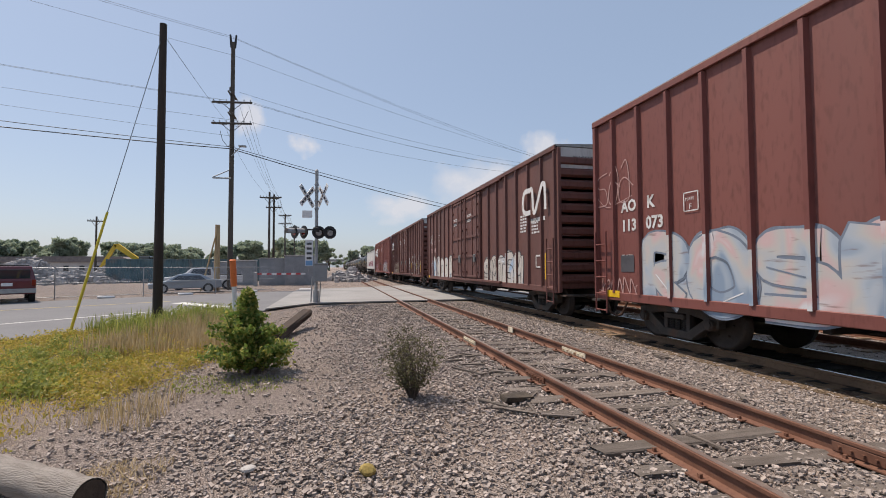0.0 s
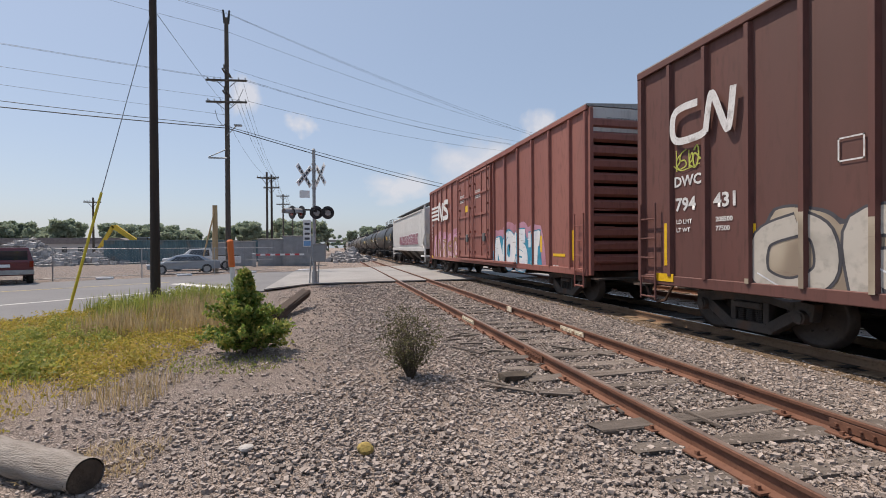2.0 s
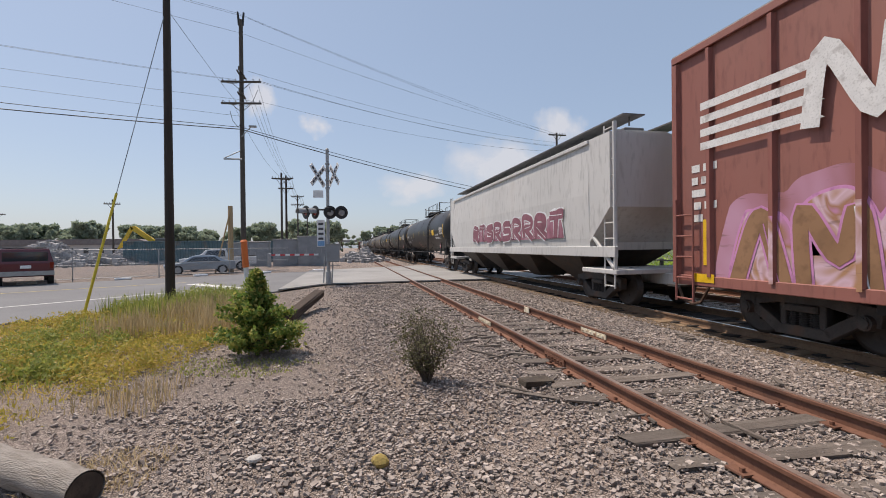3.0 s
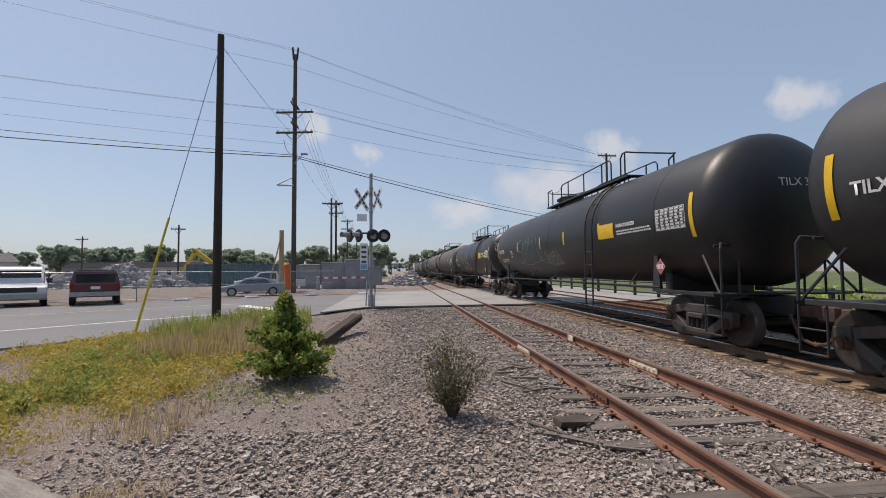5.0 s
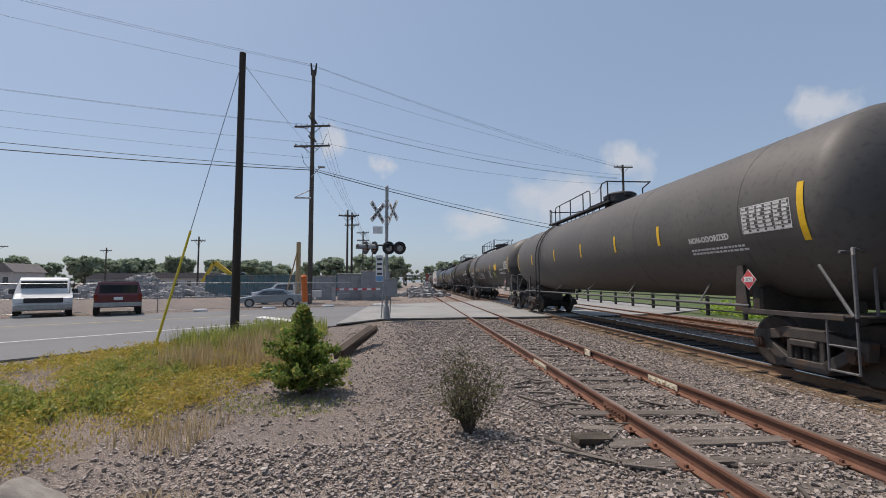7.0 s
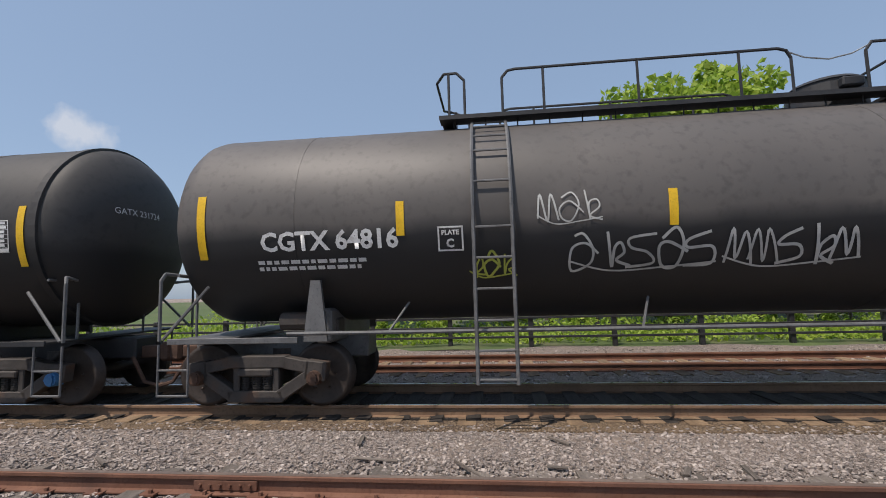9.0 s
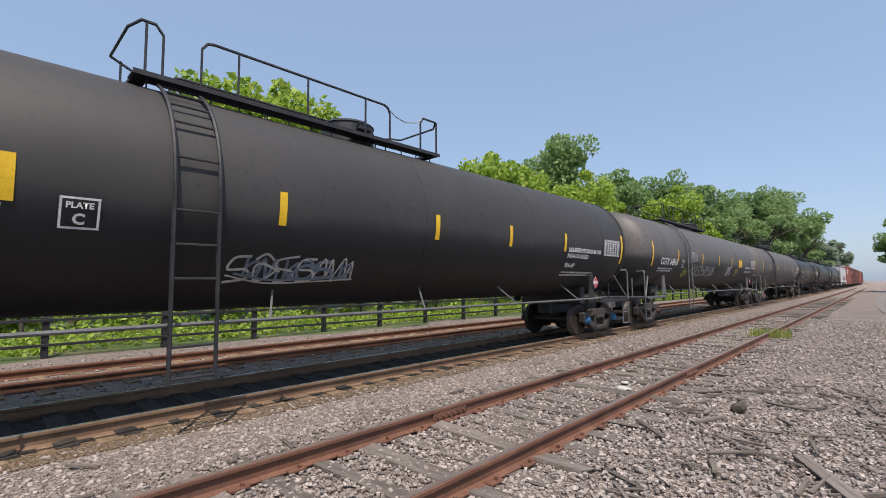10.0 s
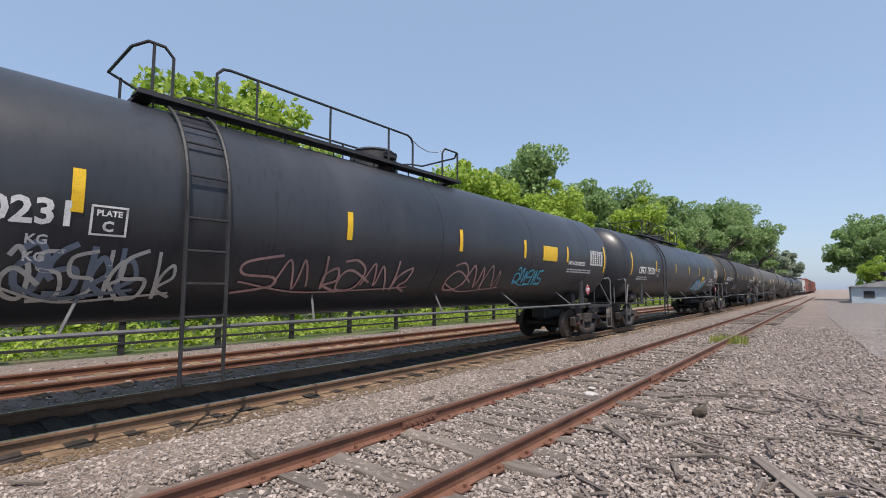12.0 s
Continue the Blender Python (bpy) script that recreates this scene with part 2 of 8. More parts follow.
M_CREAM = mat("cream_joint_paint", (0.62, 0.56, 0.42), (0.70, 0.64, 0.50), 0.7, scale=8, fine=50, bump=0.2, c3=(0.35, 0.2, 0.12), amount=0.3, s3=7)
M_LOG = mat("grey_driftwood_log", (0.25, 0.22, 0.19), (0.36, 0.325, 0.29), 0.9, scale=4, fine=35, bump=0.9, depth=0.02, stretch=(0.6, 5, 5))
M_LOGEND = mat("dark_log_end", (0.05, 0.04, 0.032), (0.10, 0.08, 0.06), 0.95, scale=6, fine=40, bump=0.8)
M_POLE_DARK = mat("creosoted_pole_wood", (0.030, 0.022, 0.018), (0.052, 0.038, 0.030), 0.85, scale=2, fine=30, bump=0.5, stretch=(4, 4, 0.4))
M_POLE = mat("weathered_pole_wood", (0.060, 0.050, 0.042), (0.100, 0.085, 0.072), 0.9, scale=2, fine=30, bump=0.5, stretch=(4, 4, 0.4))
M_POLE_PALE = mat("pale_pole_wood", (0.33, 0.23, 0.12), (0.42, 0.30, 0.17), 0.85, scale=2, fine=30, bump=0.3, stretch=(4, 4, 0.4))
M_WIRE = mat("black_cable", (0.035, 0.036, 0.040), (0.05, 0.05, 0.055), 0.6, scale=2, fine=20, bump=0)
M_STEEL = mat("galvanised_steel", (0.33, 0.34, 0.345), (0.42, 0.43, 0.435), 0.5, 0.7, scale=6, fine=50, bump=0.1)
M_ALU = mat("silver_signal_paint", (0.30, 0.31, 0.32), (0.38, 0.39, 0.40), 0.6, 0.3, scale=4, fine=40, bump=0.1, c3=(0.2, 0.18, 0.16), amount=0.2, s3=3)
M_BLACK = mat("black_painted_steel", (0.018, 0.018, 0.020), (0.030, 0.030, 0.032), 0.6, 0.0, scale=4, fine=40, bump=0.1)
M_REDLENS = glass_mat("red_signal_lens", (0.20, 0.015, 0.012))
M_WHITE = mat("white_sign_sheeting", (0.70, 0.71, 0.72), (0.78, 0.79, 0.80), 0.6, scale=5, fine=40, bump=0.05)
M_YELLOW = mat("yellow_plastic_guard", (0.62, 0.48, 0.03), (0.70, 0.55, 0.05), 0.6, scale=3, fine=30, bump=0.1)
M_ORANGE = mat("orange_marker_paint", (0.66, 0.15, 0.03), (0.74, 0.19, 0.05), 0.6, scale=3, fine=30, bump=0.1)
M_OLDTIE = mat("dark_creosoted_tie", (0.045, 0.030, 0.022), (0.085, 0.058, 0.042), 0.9, scale=4, fine=40, bump=0.8, depth=0.012, stretch=(0.4, 4, 4))
M_REFLECT = mat("yellow_reflective_tape", (0.70, 0.42, 0.01), (0.80, 0.50, 0.02), 0.4, scale=6, fine=60, bump=0.05)
M_TYRE = mat("tyre_rubber", (0.018, 0.018, 0.018), (0.03, 0.03, 0.03), 0.9, scale=10, fine=60, bump=0.2)
M_GLASS = glass_mat("dark_vehicle_glass", (0.03, 0.035, 0.04))
M_CONTAINER = mat("teal_container_steel", (0.06, 0.12, 0.14), (0.10, 0.17, 0.19), 0.7, scale=1, fine=20, bump=0.2, c3=(0.18, 0.16, 0.14), amount=0.3, s3=0.8)
M_CAT = mat("excavator_yellow", (0.60, 0.38, 0.03), (0.68, 0.45, 0.05), 0.6, scale=3, fine=30, bump=0.1)
M_RUBBLE = mat("grey_rubble", (0.26, 0.25, 0.25), (0.38, 0.37, 0.365), 0.95, scale=3, fine=20, bump=0.6, island=0.35)
M_CABINET = mat("grey_cabinet_paint", (0.22, 0.235, 0.25), (0.28, 0.295, 0.31), 0.55, scale=2, fine=30, bump=0.1)
M_BARK = mat("tree_bark", (0.07, 0.055, 0.042), (0.12, 0.095, 0.075), 0.95, scale=6, fine=30, bump=0.8, stretch=(3, 3, 0.6))
M_LEAF_A = leaf_mat("bright_green_leaves", (0.20, 0.32, 0.04), (0.33, 0.46, 0.06), (0.47, 0.56, 0.11))
M_LEAF_B = leaf_mat("mid_green_leaves", (0.17, 0.27, 0.10), (0.25, 0.37, 0.14), (0.34, 0.45, 0.19))
# far foliage: aerial haze is painted in as a paler, greyer leaf colour
M_LEAF_C = leaf_mat("haze_paled_leaves", (0.27, 0.33, 0.24), (0.33, 0.39, 0.29), (0.39, 0.45, 0.33))
M_FIR = leaf_mat("spruce_needles", (0.09, 0.17, 0.04), (0.21, 0.30, 0.06), (0.48, 0.42, 0.12))
M_SHRUB = leaf_mat("dull_shrub_leaves", (0.07, 0.072, 0.036), (0.125, 0.12, 0.058), (0.19, 0.17, 0.085))
M_GRASS = leaf_mat("yellowing_grass", (0.34, 0.30, 0.05), (0.50, 0.38, 0.08), (0.52, 0.36, 0.15))
M_GOLDWEED = leaf_mat("yellow_green_weeds", (0.30, 0.29, 0.06), (0.45, 0.37, 0.07), (0.55, 0.40, 0.12))
M_WEED = leaf_mat("green_weeds", (0.20, 0.25, 0.06), (0.30, 0.34, 0.08), (0.42, 0.40, 0.12))
M_STRAW = leaf_mat("dry_straw", (0.36, 0.27, 0.14), (0.44, 0.34, 0.19), (0.52, 0.42, 0.26))
M_BANK = mat("weedy_bank", (0.055, 0.085, 0.025), (0.09, 0.125, 0.038), 0.95, scale=0.8, fine=12, bump=0.8, depth=0.05, c3=(0.14, 0.125, 0.07), amount=0.3, s3=0.3)
M_CLOUD = bpy.data.materials.new("cloud_vapour")
M_CLOUD.use_nodes = True
cn = M_CLOUD.node_tree.nodes
cl = M_CLOUD.node_tree.links
glow, clear, veil = cn.new("ShaderNodeEmission"), cn.new("ShaderNodeBsdfTransparent"), cn.new("ShaderNodeMixShader")
co, shift, billow = cn.new("ShaderNodeTexCoord"), cn.new("ShaderNodeObjectInfo"), cn.new("ShaderNodeTexNoise")
billow.noise_dimensions = "4D"
billow.inputs["Scale"].default_value, billow.inputs["Detail"].default_value, billow.inputs["Roughness"].default_value = 1.9, 9.0, 0.56
far_off = cn.new("ShaderNodeMath")
far_off.operation = "MULTIPLY"
far_off.inputs[1].default_value = 37.0
cl.new(shift.outputs["Random"], far_off.inputs[0])
cl.new(far_off.outputs[0], billow.inputs["W"])
cl.new(co.outputs["Object"], billow.inputs["Vector"])
place = cn.new("ShaderNodeMapping")
place.inputs["Location"].default_value, place.inputs["Scale"].default_value = (0, 0, -0.72), (1, 1, 1.8)
cl.new(co.outputs["Object"], place.inputs["Vector"])
dist = cn.new("ShaderNodeVectorMath")
dist.operation = "LENGTH"
cl.new(place.outputs["Vector"], dist.inputs[0])
body = cn.new("ShaderNodeMath")
body.operation = "MULTIPLY_ADD"
body.inputs[1].default_value = -0.62
cl.new(dist.outputs["Value"], body.inputs[0])
cl.new(billow.outputs["Fac"], body.inputs[2])
thick = cn.new("ShaderNodeMapRange")
thick.inputs["From Min"].default_value, thick.inputs["From Max"].default_value, thick.inputs["To Max"].default_value = 0.12, 0.38, 0.72
cl.new(body.outputs[0], thick.inputs["Value"])
glow.inputs["Color"].default_value = (0.72, 0.765, 0.83, 1)      # a backdrop of sunlit vapour
glow.inputs["Strength"].default_value = 0.95
cl.new(thick.outputs["Result"], veil.inputs[0])
cl.new(clear.outputs[0], veil.inputs[1])
cl.new(glow.outputs[0], veil.inputs[2])
cl.new(veil.outputs[0], cn["Material Output"].inputs["Surface"])

# train paints
M_OXIDE = mat("oxide_red_paint", (0.165, 0.048, 0.039), (0.205, 0.068, 0.055), 0.62, scale=0.5, fine=14, bump=0.08, c3=(0.17, 0.07, 0.06), amount=0.3, s3=0.35, stretch=(1, 1, 0.3))
M_OXIDE_OLD = mat("faded_brown_boxcar_paint", (0.115, 0.045, 0.037), (0.165, 0.068, 0.056), 0.7, scale=0.6, fine=12, bump=0.1, c3=(0.105, 0.05, 0.042), amount=0.45, s3=0.5, stretch=(1, 1, 0.25))
M_OXIDE_NS = mat("brick_red_boxcar_paint", (0.25, 0.088, 0.070), (0.30, 0.118, 0.094), 0.65, scale=0.5, fine=12, bump=0.08, c3=(0.23, 0.105, 0.086), amount=0.35, s3=0.4, stretch=(1, 1, 0.25))
M_ROOF = mat("dull_galvanised_roof", (0.28, 0.28, 0.28), (0.36, 0.36, 0.36), 0.6, 0.4, scale=1, fine=10, bump=0.1)
M_HOPPER = mat("pale_grey_hopper_paint", (0.50, 0.50, 0.49), (0.58, 0.58, 0.57), 0.6, scale=0.4, fine=10, bump=0.05, c3=(0.40, 0.37, 0.34), amount=0.3, s3=0.4, stretch=(1, 1, 0.25))
M_TANK = mat("black_tank_paint", (0.014, 0.0143, 0.0155), (0.022, 0.022, 0.023), 0.46, scale=0.5, fine=9, bump=0.02, c3=(0.045, 0.043, 0.042), amount=0.35, s3=0.35, stretch=(1, 0.6, 0.5))
M_TANK_BLUE = mat("glossy_blueblack_tank_paint", (0.024, 0.027, 0.033), (0.034, 0.037, 0.044), 0.40, scale=0.5, fine=9, bump=0.015, c3=(0.060, 0.062, 0.068), amount=0.35, s3=0.35, stretch=(1, 1.6, 0.35))
M_TANK_GREY = mat("dusty_grey_tank_paint", (0.085, 0.078, 0.073), (0.112, 0.102, 0.095), 0.6, scale=0.4, fine=9, bump=0.03, c3=(0.075, 0.071, 0.069), amount=0.35, s3=0.35)
M_UNDER = mat("grimy_truck_steel", (0.040, 0.034, 0.031), (0.068, 0.058, 0.052), 0.7, 0.0, scale=4, fine=25, bump=0.3, c3=(0.085, 0.05, 0.034), amount=0.3, s3=3)
M_WHEEL = mat("brown_wheel_steel", (0.036, 0.028, 0.025), (0.058, 0.045, 0.038), 0.55, 0.3, scale=4, fine=20, bump=0.2)
M_SPRING = mat("dark_spring_steel", (0.020, 0.018, 0.017), (0.036, 0.032, 0.030), 0.7, 0.3, scale=6, fine=20, bump=0.1)
M_BLUECAP = mat("blue_bearing_cap", (0.03, 0.14, 0.32), (0.05, 0.18, 0.38), 0.6, scale=9, fine=40, bump=0.1)
M_COUPLER = mat("rusty_coupler_steel", (0.070, 0.040, 0.029), (0.115, 0.066, 0.046), 0.8, 0.3, scale=5, fine=25, bump=0.3)
M_GREYRAIL = mat("grey_handrail_paint", (0.11, 0.11, 0.112), (0.16, 0.16, 0.162), 0.6, 0.2, scale=4, fine=30, bump=0.1)
M_STENCIL = mat("white_stencil_paint", (0.62, 0.62, 0.61), (0.70, 0.70, 0.69), 0.7, scale=6, fine=40, bump=0, c3=(0.40, 0.38, 0.37), amount=0.2, s3=5)
M_PLACARD = mat("red_placard", (0.50, 0.05, 0.06), (0.58, 0.08, 0.09), 0.6, scale=6, fine=40, bump=0)


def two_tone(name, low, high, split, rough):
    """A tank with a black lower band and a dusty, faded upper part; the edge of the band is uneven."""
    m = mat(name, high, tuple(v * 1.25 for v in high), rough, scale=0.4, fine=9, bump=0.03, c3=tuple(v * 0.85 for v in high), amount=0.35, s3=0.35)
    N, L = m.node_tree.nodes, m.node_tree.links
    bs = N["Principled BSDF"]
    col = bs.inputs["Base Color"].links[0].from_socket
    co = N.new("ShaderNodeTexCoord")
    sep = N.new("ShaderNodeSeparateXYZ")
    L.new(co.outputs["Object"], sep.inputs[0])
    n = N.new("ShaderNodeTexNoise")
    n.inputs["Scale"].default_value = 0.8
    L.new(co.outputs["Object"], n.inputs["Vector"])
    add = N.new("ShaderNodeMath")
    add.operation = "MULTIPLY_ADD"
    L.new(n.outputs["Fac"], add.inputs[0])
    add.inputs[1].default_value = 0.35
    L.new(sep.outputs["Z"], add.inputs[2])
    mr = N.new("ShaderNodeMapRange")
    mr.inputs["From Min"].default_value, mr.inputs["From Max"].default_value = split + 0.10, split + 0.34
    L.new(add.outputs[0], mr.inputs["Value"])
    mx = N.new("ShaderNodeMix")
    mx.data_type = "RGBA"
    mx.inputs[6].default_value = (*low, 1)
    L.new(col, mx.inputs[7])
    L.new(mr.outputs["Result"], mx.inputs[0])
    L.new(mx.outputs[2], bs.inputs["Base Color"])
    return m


M_TANK_FADE = two_tone("sun_faded_matt_black_tank_paint", (0.012, 0.012, 0.013), (0.036, 0.033, 0.031), 2.62, 0.62)
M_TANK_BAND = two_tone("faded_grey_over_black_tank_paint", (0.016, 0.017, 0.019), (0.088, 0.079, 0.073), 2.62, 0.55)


def paint(name, c):
    return mat(name, c, tuple(min(1, v * 1.12 + 0.01) for v in c), 0.7, scale=1.5, fine=8, bump=0, c3=tuple(v * 0.75 for v in c), amount=0.3, s3=2)


def spray_mix(name, tones, scale=1.3):
    """Layered spray paint: soft fields of several colours, streaked, scraped and blotched."""
    m = paint(name, tones[0])
    N, L = m.node_tree.nodes, m.node_tree.links
    bs = N["Principled BSDF"]
    co = N.new("ShaderNodeTexCoord")
    mp = N.new("ShaderNodeMapping")
    mp.inputs["Scale"].default_value = (1, 1.0, 0.8)
    L.new(co.outputs["Object"], mp.inputs["Vector"])
    field = N.new("ShaderNodeTexNoise")
    field.inputs["Scale"].default_value, field.inputs["Detail"].default_value, field.inputs["Distortion"].default_value = scale, 2.0, 0.7
    L.new(mp.outputs["Vector"], field.inputs["Vector"])
    ramp = N.new("ShaderNodeValToRGB")
    ramp.color_ramp.elements[0].position, ramp.color_ramp.elements[1].position = 0.34, 0.66
    ramp.color_ramp.elements[0].color, ramp.color_ramp.elements[1].color = (*tones[0], 1), (*tones[-1], 1)
    for i, c in enumerate(tones[1:-1]):
        e = ramp.color_ramp.elements.new(0.34 + 0.32 * (i + 1) / (len(tones) - 1))
        e.color = (*c, 1)
    L.new(field.outputs["Fac"], ramp.inputs["Fac"])
    scrape = N.new("ShaderNodeTexNoise")
    scrape.inputs["Scale"].default_value, scrape.inputs["Detail"].default_value = 3.0, 6.0
    mp2 = N.new("ShaderNodeMapping")
    mp2.inputs["Scale"].default_value = (1, 0.7, 5.0)
    L.new(co.outputs["Object"], mp2.inputs["Vector"])
    L.new(mp2.outputs["Vector"], scrape.inputs["Vector"])
    mr = N.new("ShaderNodeMapRange")
    mr.inputs["From Min"].default_value, mr.inputs["From Max"].default_value, mr.inputs["To Max"].default_value = 0.62, 0.72, 0.6
    L.new(scrape.outputs["Fac"], mr.inputs["Value"])
    mx = N.new("ShaderNodeMix")
    mx.data_type = "RGBA"
    mx.inputs[7].default_value = (0.17, 0.10, 0.085, 1)
    L.new(ramp.outputs["Color"], mx.inputs[6])
    L.new(mr.outputs["Result"], mx.inputs[0])
    L.new(mx.outputs[2], bs.inputs["Base Color"])
    return m


S_BLUE = spray_mix("weathered_blue_grey_spray", [(0.22, 0.30, 0.40), (0.38, 0.44, 0.50), (0.47, 0.46, 0.44), (0.56, 0.40, 0.40), (0.58, 0.60, 0.62)])
S_CREAM = spray_mix("weathered_cream_spray", [(0.40, 0.37, 0.33), (0.50, 0.47, 0.42), (0.56, 0.53, 0.49), (0.30, 0.42, 0.56)], 0.9)
S_TAN = spray_mix("weathered_tan_spray", [(0.25, 0.20, 0.15), (0.38, 0.32, 0.24), (0.46, 0.40, 0.32)])
S_WHITE = spray_mix("fresh_white_spray", [(0.55, 0.60, 0.66), (0.66, 0.68, 0.70), (0.72, 0.72, 0.72)])
S_PINK = spray_mix("pink_brown_spray", [(0.50, 0.22, 0.40), (0.34, 0.17, 0.09), (0.60, 0.42, 0.50), (0.40, 0.22, 0.12)], 2.2)
S_MAUVE = spray_mix("mauve_haze_spray", [(0.30, 0.12, 0.13), (0.42, 0.20, 0.27), (0.48, 0.26, 0.36)], 0.8)
S_MAROON = spray_mix("maroon_spray_field", [(0.20, 0.07, 0.10), (0.30, 0.12, 0.17), (0.42, 0.30, 0.34)])
P_SLATE = paint("slate_blue_spray", (0.15, 0.19, 0.25))
P_SKYBLUE = paint("pale_blue_spray", (0.34, 0.42, 0.50))
P_GREYW = paint("grey_white_spray", (0.46, 0.46, 0.44))
P_CREAMW = paint("cream_white_spray", (0.46, 0.43, 0.38))
P_WHITE = paint("bright_white_spray", (0.66, 0.68, 0.70))
P_TEAL = paint("teal_spray", (0.02, 0.24, 0.38))
P_PINK = paint("pink_spray", (0.52, 0.22, 0.42))
P_BROWN = paint("brown_spray", (0.26, 0.14, 0.07))
P_DARK = paint("dark_outline_spray", (0.06, 0.06, 0.07))
P_CYAN = paint("cyan_spray", (0.10, 0.45, 0.60))
P_MAROON = paint("maroon_spray", (0.22, 0.08, 0.11))
P_ROSE = paint("dusty_rose_spray", (0.42, 0.26, 0.24))
P_LIME = paint("lime_spray", (0.42, 0.45, 0.08))

# ================= ground, road, bank =================
SIDING, MAIN, FAR = 0.0, 4.06, 7.65
RAIL_TOP = 0.17
HALF = 0.7525


def ground_sheet():
    """One sheet: a fine uneven middle that runs out to the horizon."""
    xs = [-2600, -700, -250, -90, -45] + list(np.arange(-24, 12.1, 0.6)) + [30, 80, 250, 700, 2600]
    ys = [-2600, -700, -250, -90] + list(np.arange(-40, 40.1, 0.8)) + [90, 250, 700, 2600]
    verts, faces = [], []
    for y in ys:
        for x in xs:
            z = 0.0
            if -24 <= x <= 1.5 and -40 <= y <= 20:
                z = 0.035 * noise.noise((x * 0.7, y * 0.7, 0.0)) + 0.02 * noise.noise((x * 2.3, y * 2.3, 4.0)) - 0.02
            if x > 14:
                z = -0.25
            verts.append((x, y, z))
    w = len(xs)
    for j in range(len(ys) - 1):
        for i in range(w - 1):
            a = j * w + i
            faces.append((a, a + 1, a + 1 + w, a + w))
    ob = from_arrays("ground", verts, faces, M_GROUND)
    ob.data.shade_smooth()
    return tagged(ob, "grey-brown gravelly ground with scattered stones", "ground", kind="structure")


ground_sheet()


def sheet(name, pts, z, material, label, category, thick=0.0):
    bm = bmesh.new()
    low = z - (thick or 0.05)
    extrude_outline(bm, pts, z - low, lambda u, v, w: (u, v, low + w))
    return tagged(part(name, bm, material, None), label, category, kind="structure")


sheet("road", [(-95, -60), (-45, -20), (-12.4, 11.7), (-8.6, 15.9), (-6.3, 19.2), (-6.3, 34.4), (-9.9, 32.4), (-19.4, 26.7), (-60, 2), (-110, -30)],
      0.03, M_ASPHALT, "worn grey asphalt road leading to the crossing", "road")
sheet("road_crossing", [(-6.3, 19.2), (-4.6, 21.6), (-1.2, 21.9), (2.5, 22.0), (9.0, 23.0), (30, 38), (70, 68), (60, 80), (24, 53), (9, 44), (1.3, 39.0), (-6.3, 34.4)],
      0.10, M_CROSSING, "dusty pale asphalt level crossing over the tracks", "road")


def strip(name, a, b, width, material, label):
    a, b = Vector((*a, 0)), Vector((*b, 0))
    n = (b - a).normalized().cross(Vector((0, 0, 1))) * width / 2
    sheet(name, [tuple((p)[:2]) for p in (a - n, b - n, b + n, a + n)], 0.036, material, label, "marking", 0.004)


strip("road_line", (-45, -15.2), (-15.0, 15.0), 0.14, M_LINE, "white road edge line on asphalt")
strip("road_line", (-15.0, 15.0), (-9.6, 20.6), 0.14, M_LINE, "white road edge line on asphalt")
M_CENTRE = mat("road_paint_yellow", (0.50, 0.40, 0.16), (0.58, 0.47, 0.20), 0.8, scale=2, fine=20, bump=0.1, c3=(0.30, 0.28, 0.22), amount=0.3, s3=3)
strip("road_line", (-45, -2.0), (-18.7, 20.4), 0.12, M_CENTRE, "worn yellow road centre line on asphalt")
strip("road_line", (-18.7, 20.4), (-11.6, 25.5), 0.12, M_CENTRE, "worn yellow road centre line on asphalt")
strip("stop_bar", (-10.9, 24.3), (-8.0, 20.9), 0.6, M_LINE, "white painted stop bar on asphalt")
sheet("parking_lot", [(-7.5, -12), (-4.2, -15), (-3.0, -40), (-2.6, -90), (-60, -90), (-60, -12)], 0.012, M_LOT, "open compacted grey gravel lot", "ground")
sheet("main_track_bed", [(3.12, -260), (5.2, -260), (5.2, 21.5), (3.12, 21.5)], 0.012, M_MAINBED, "dark oily ballast bed of the main track, train shade in its colour", "ground")
sheet("main_track_shoulder", [(2.62, -120), (3.12, -120), (3.12, 21.5), (2.62, 21.5)], 0.014, M_RUSTBED, "rust-stained ballast shoulder beside the main rail", "ground")
sheet("main_track_bed", [(2.55, 44), (5.75, 46), (5.75, 400), (2.55, 400)], 0.012, M_MAINBED, "dark oily ballast bed of the main track, train shade in its colour", "ground")


def bank():
    """The green bank behind the far fence."""
    verts, faces = [], []
    ys = np.arange(-260, 70, 2.0)
    xs = [10.6, 12.0, 14.0, 18.0, 26.0, 60.0]
    hs = [-0.02, 0.05, 0.12, 0.45, 0.9, 1.2]
    for y in ys:
        for x, h in zip(xs, hs):
            verts.append((x, y, h + 0.12 * noise.noise((x * 0.4, y * 0.35, 2))))
    w = len(xs)
    for j in range(len(ys) - 1):
        for i in range(w - 1):
            a = j * w + i
            faces.append((a, a + 1, a + 1 + w, a + w))
    ob = from_arrays("grass_bank", verts, faces, M_BANK)
    ob.data.shade_smooth()
    tagged(ob, "low weedy green bank behind the fence", "ground", kind="structure")


bank()

# ================= tracks =================
RAIL_OUT = [(-0.070, 0.0), (0.070, 0.0), (0.070, 0.012), (0.012, 0.030), (0.009, 0.120), (0.036, 0.132), (0.036, 0.160), (0.030, 0.168),
            (-0.030, 0.168), (-0.036, 0.160), (-0.036, 0.132), (-0.009, 0.120), (-0.012, 0.030), (-0.070, 0.012)]


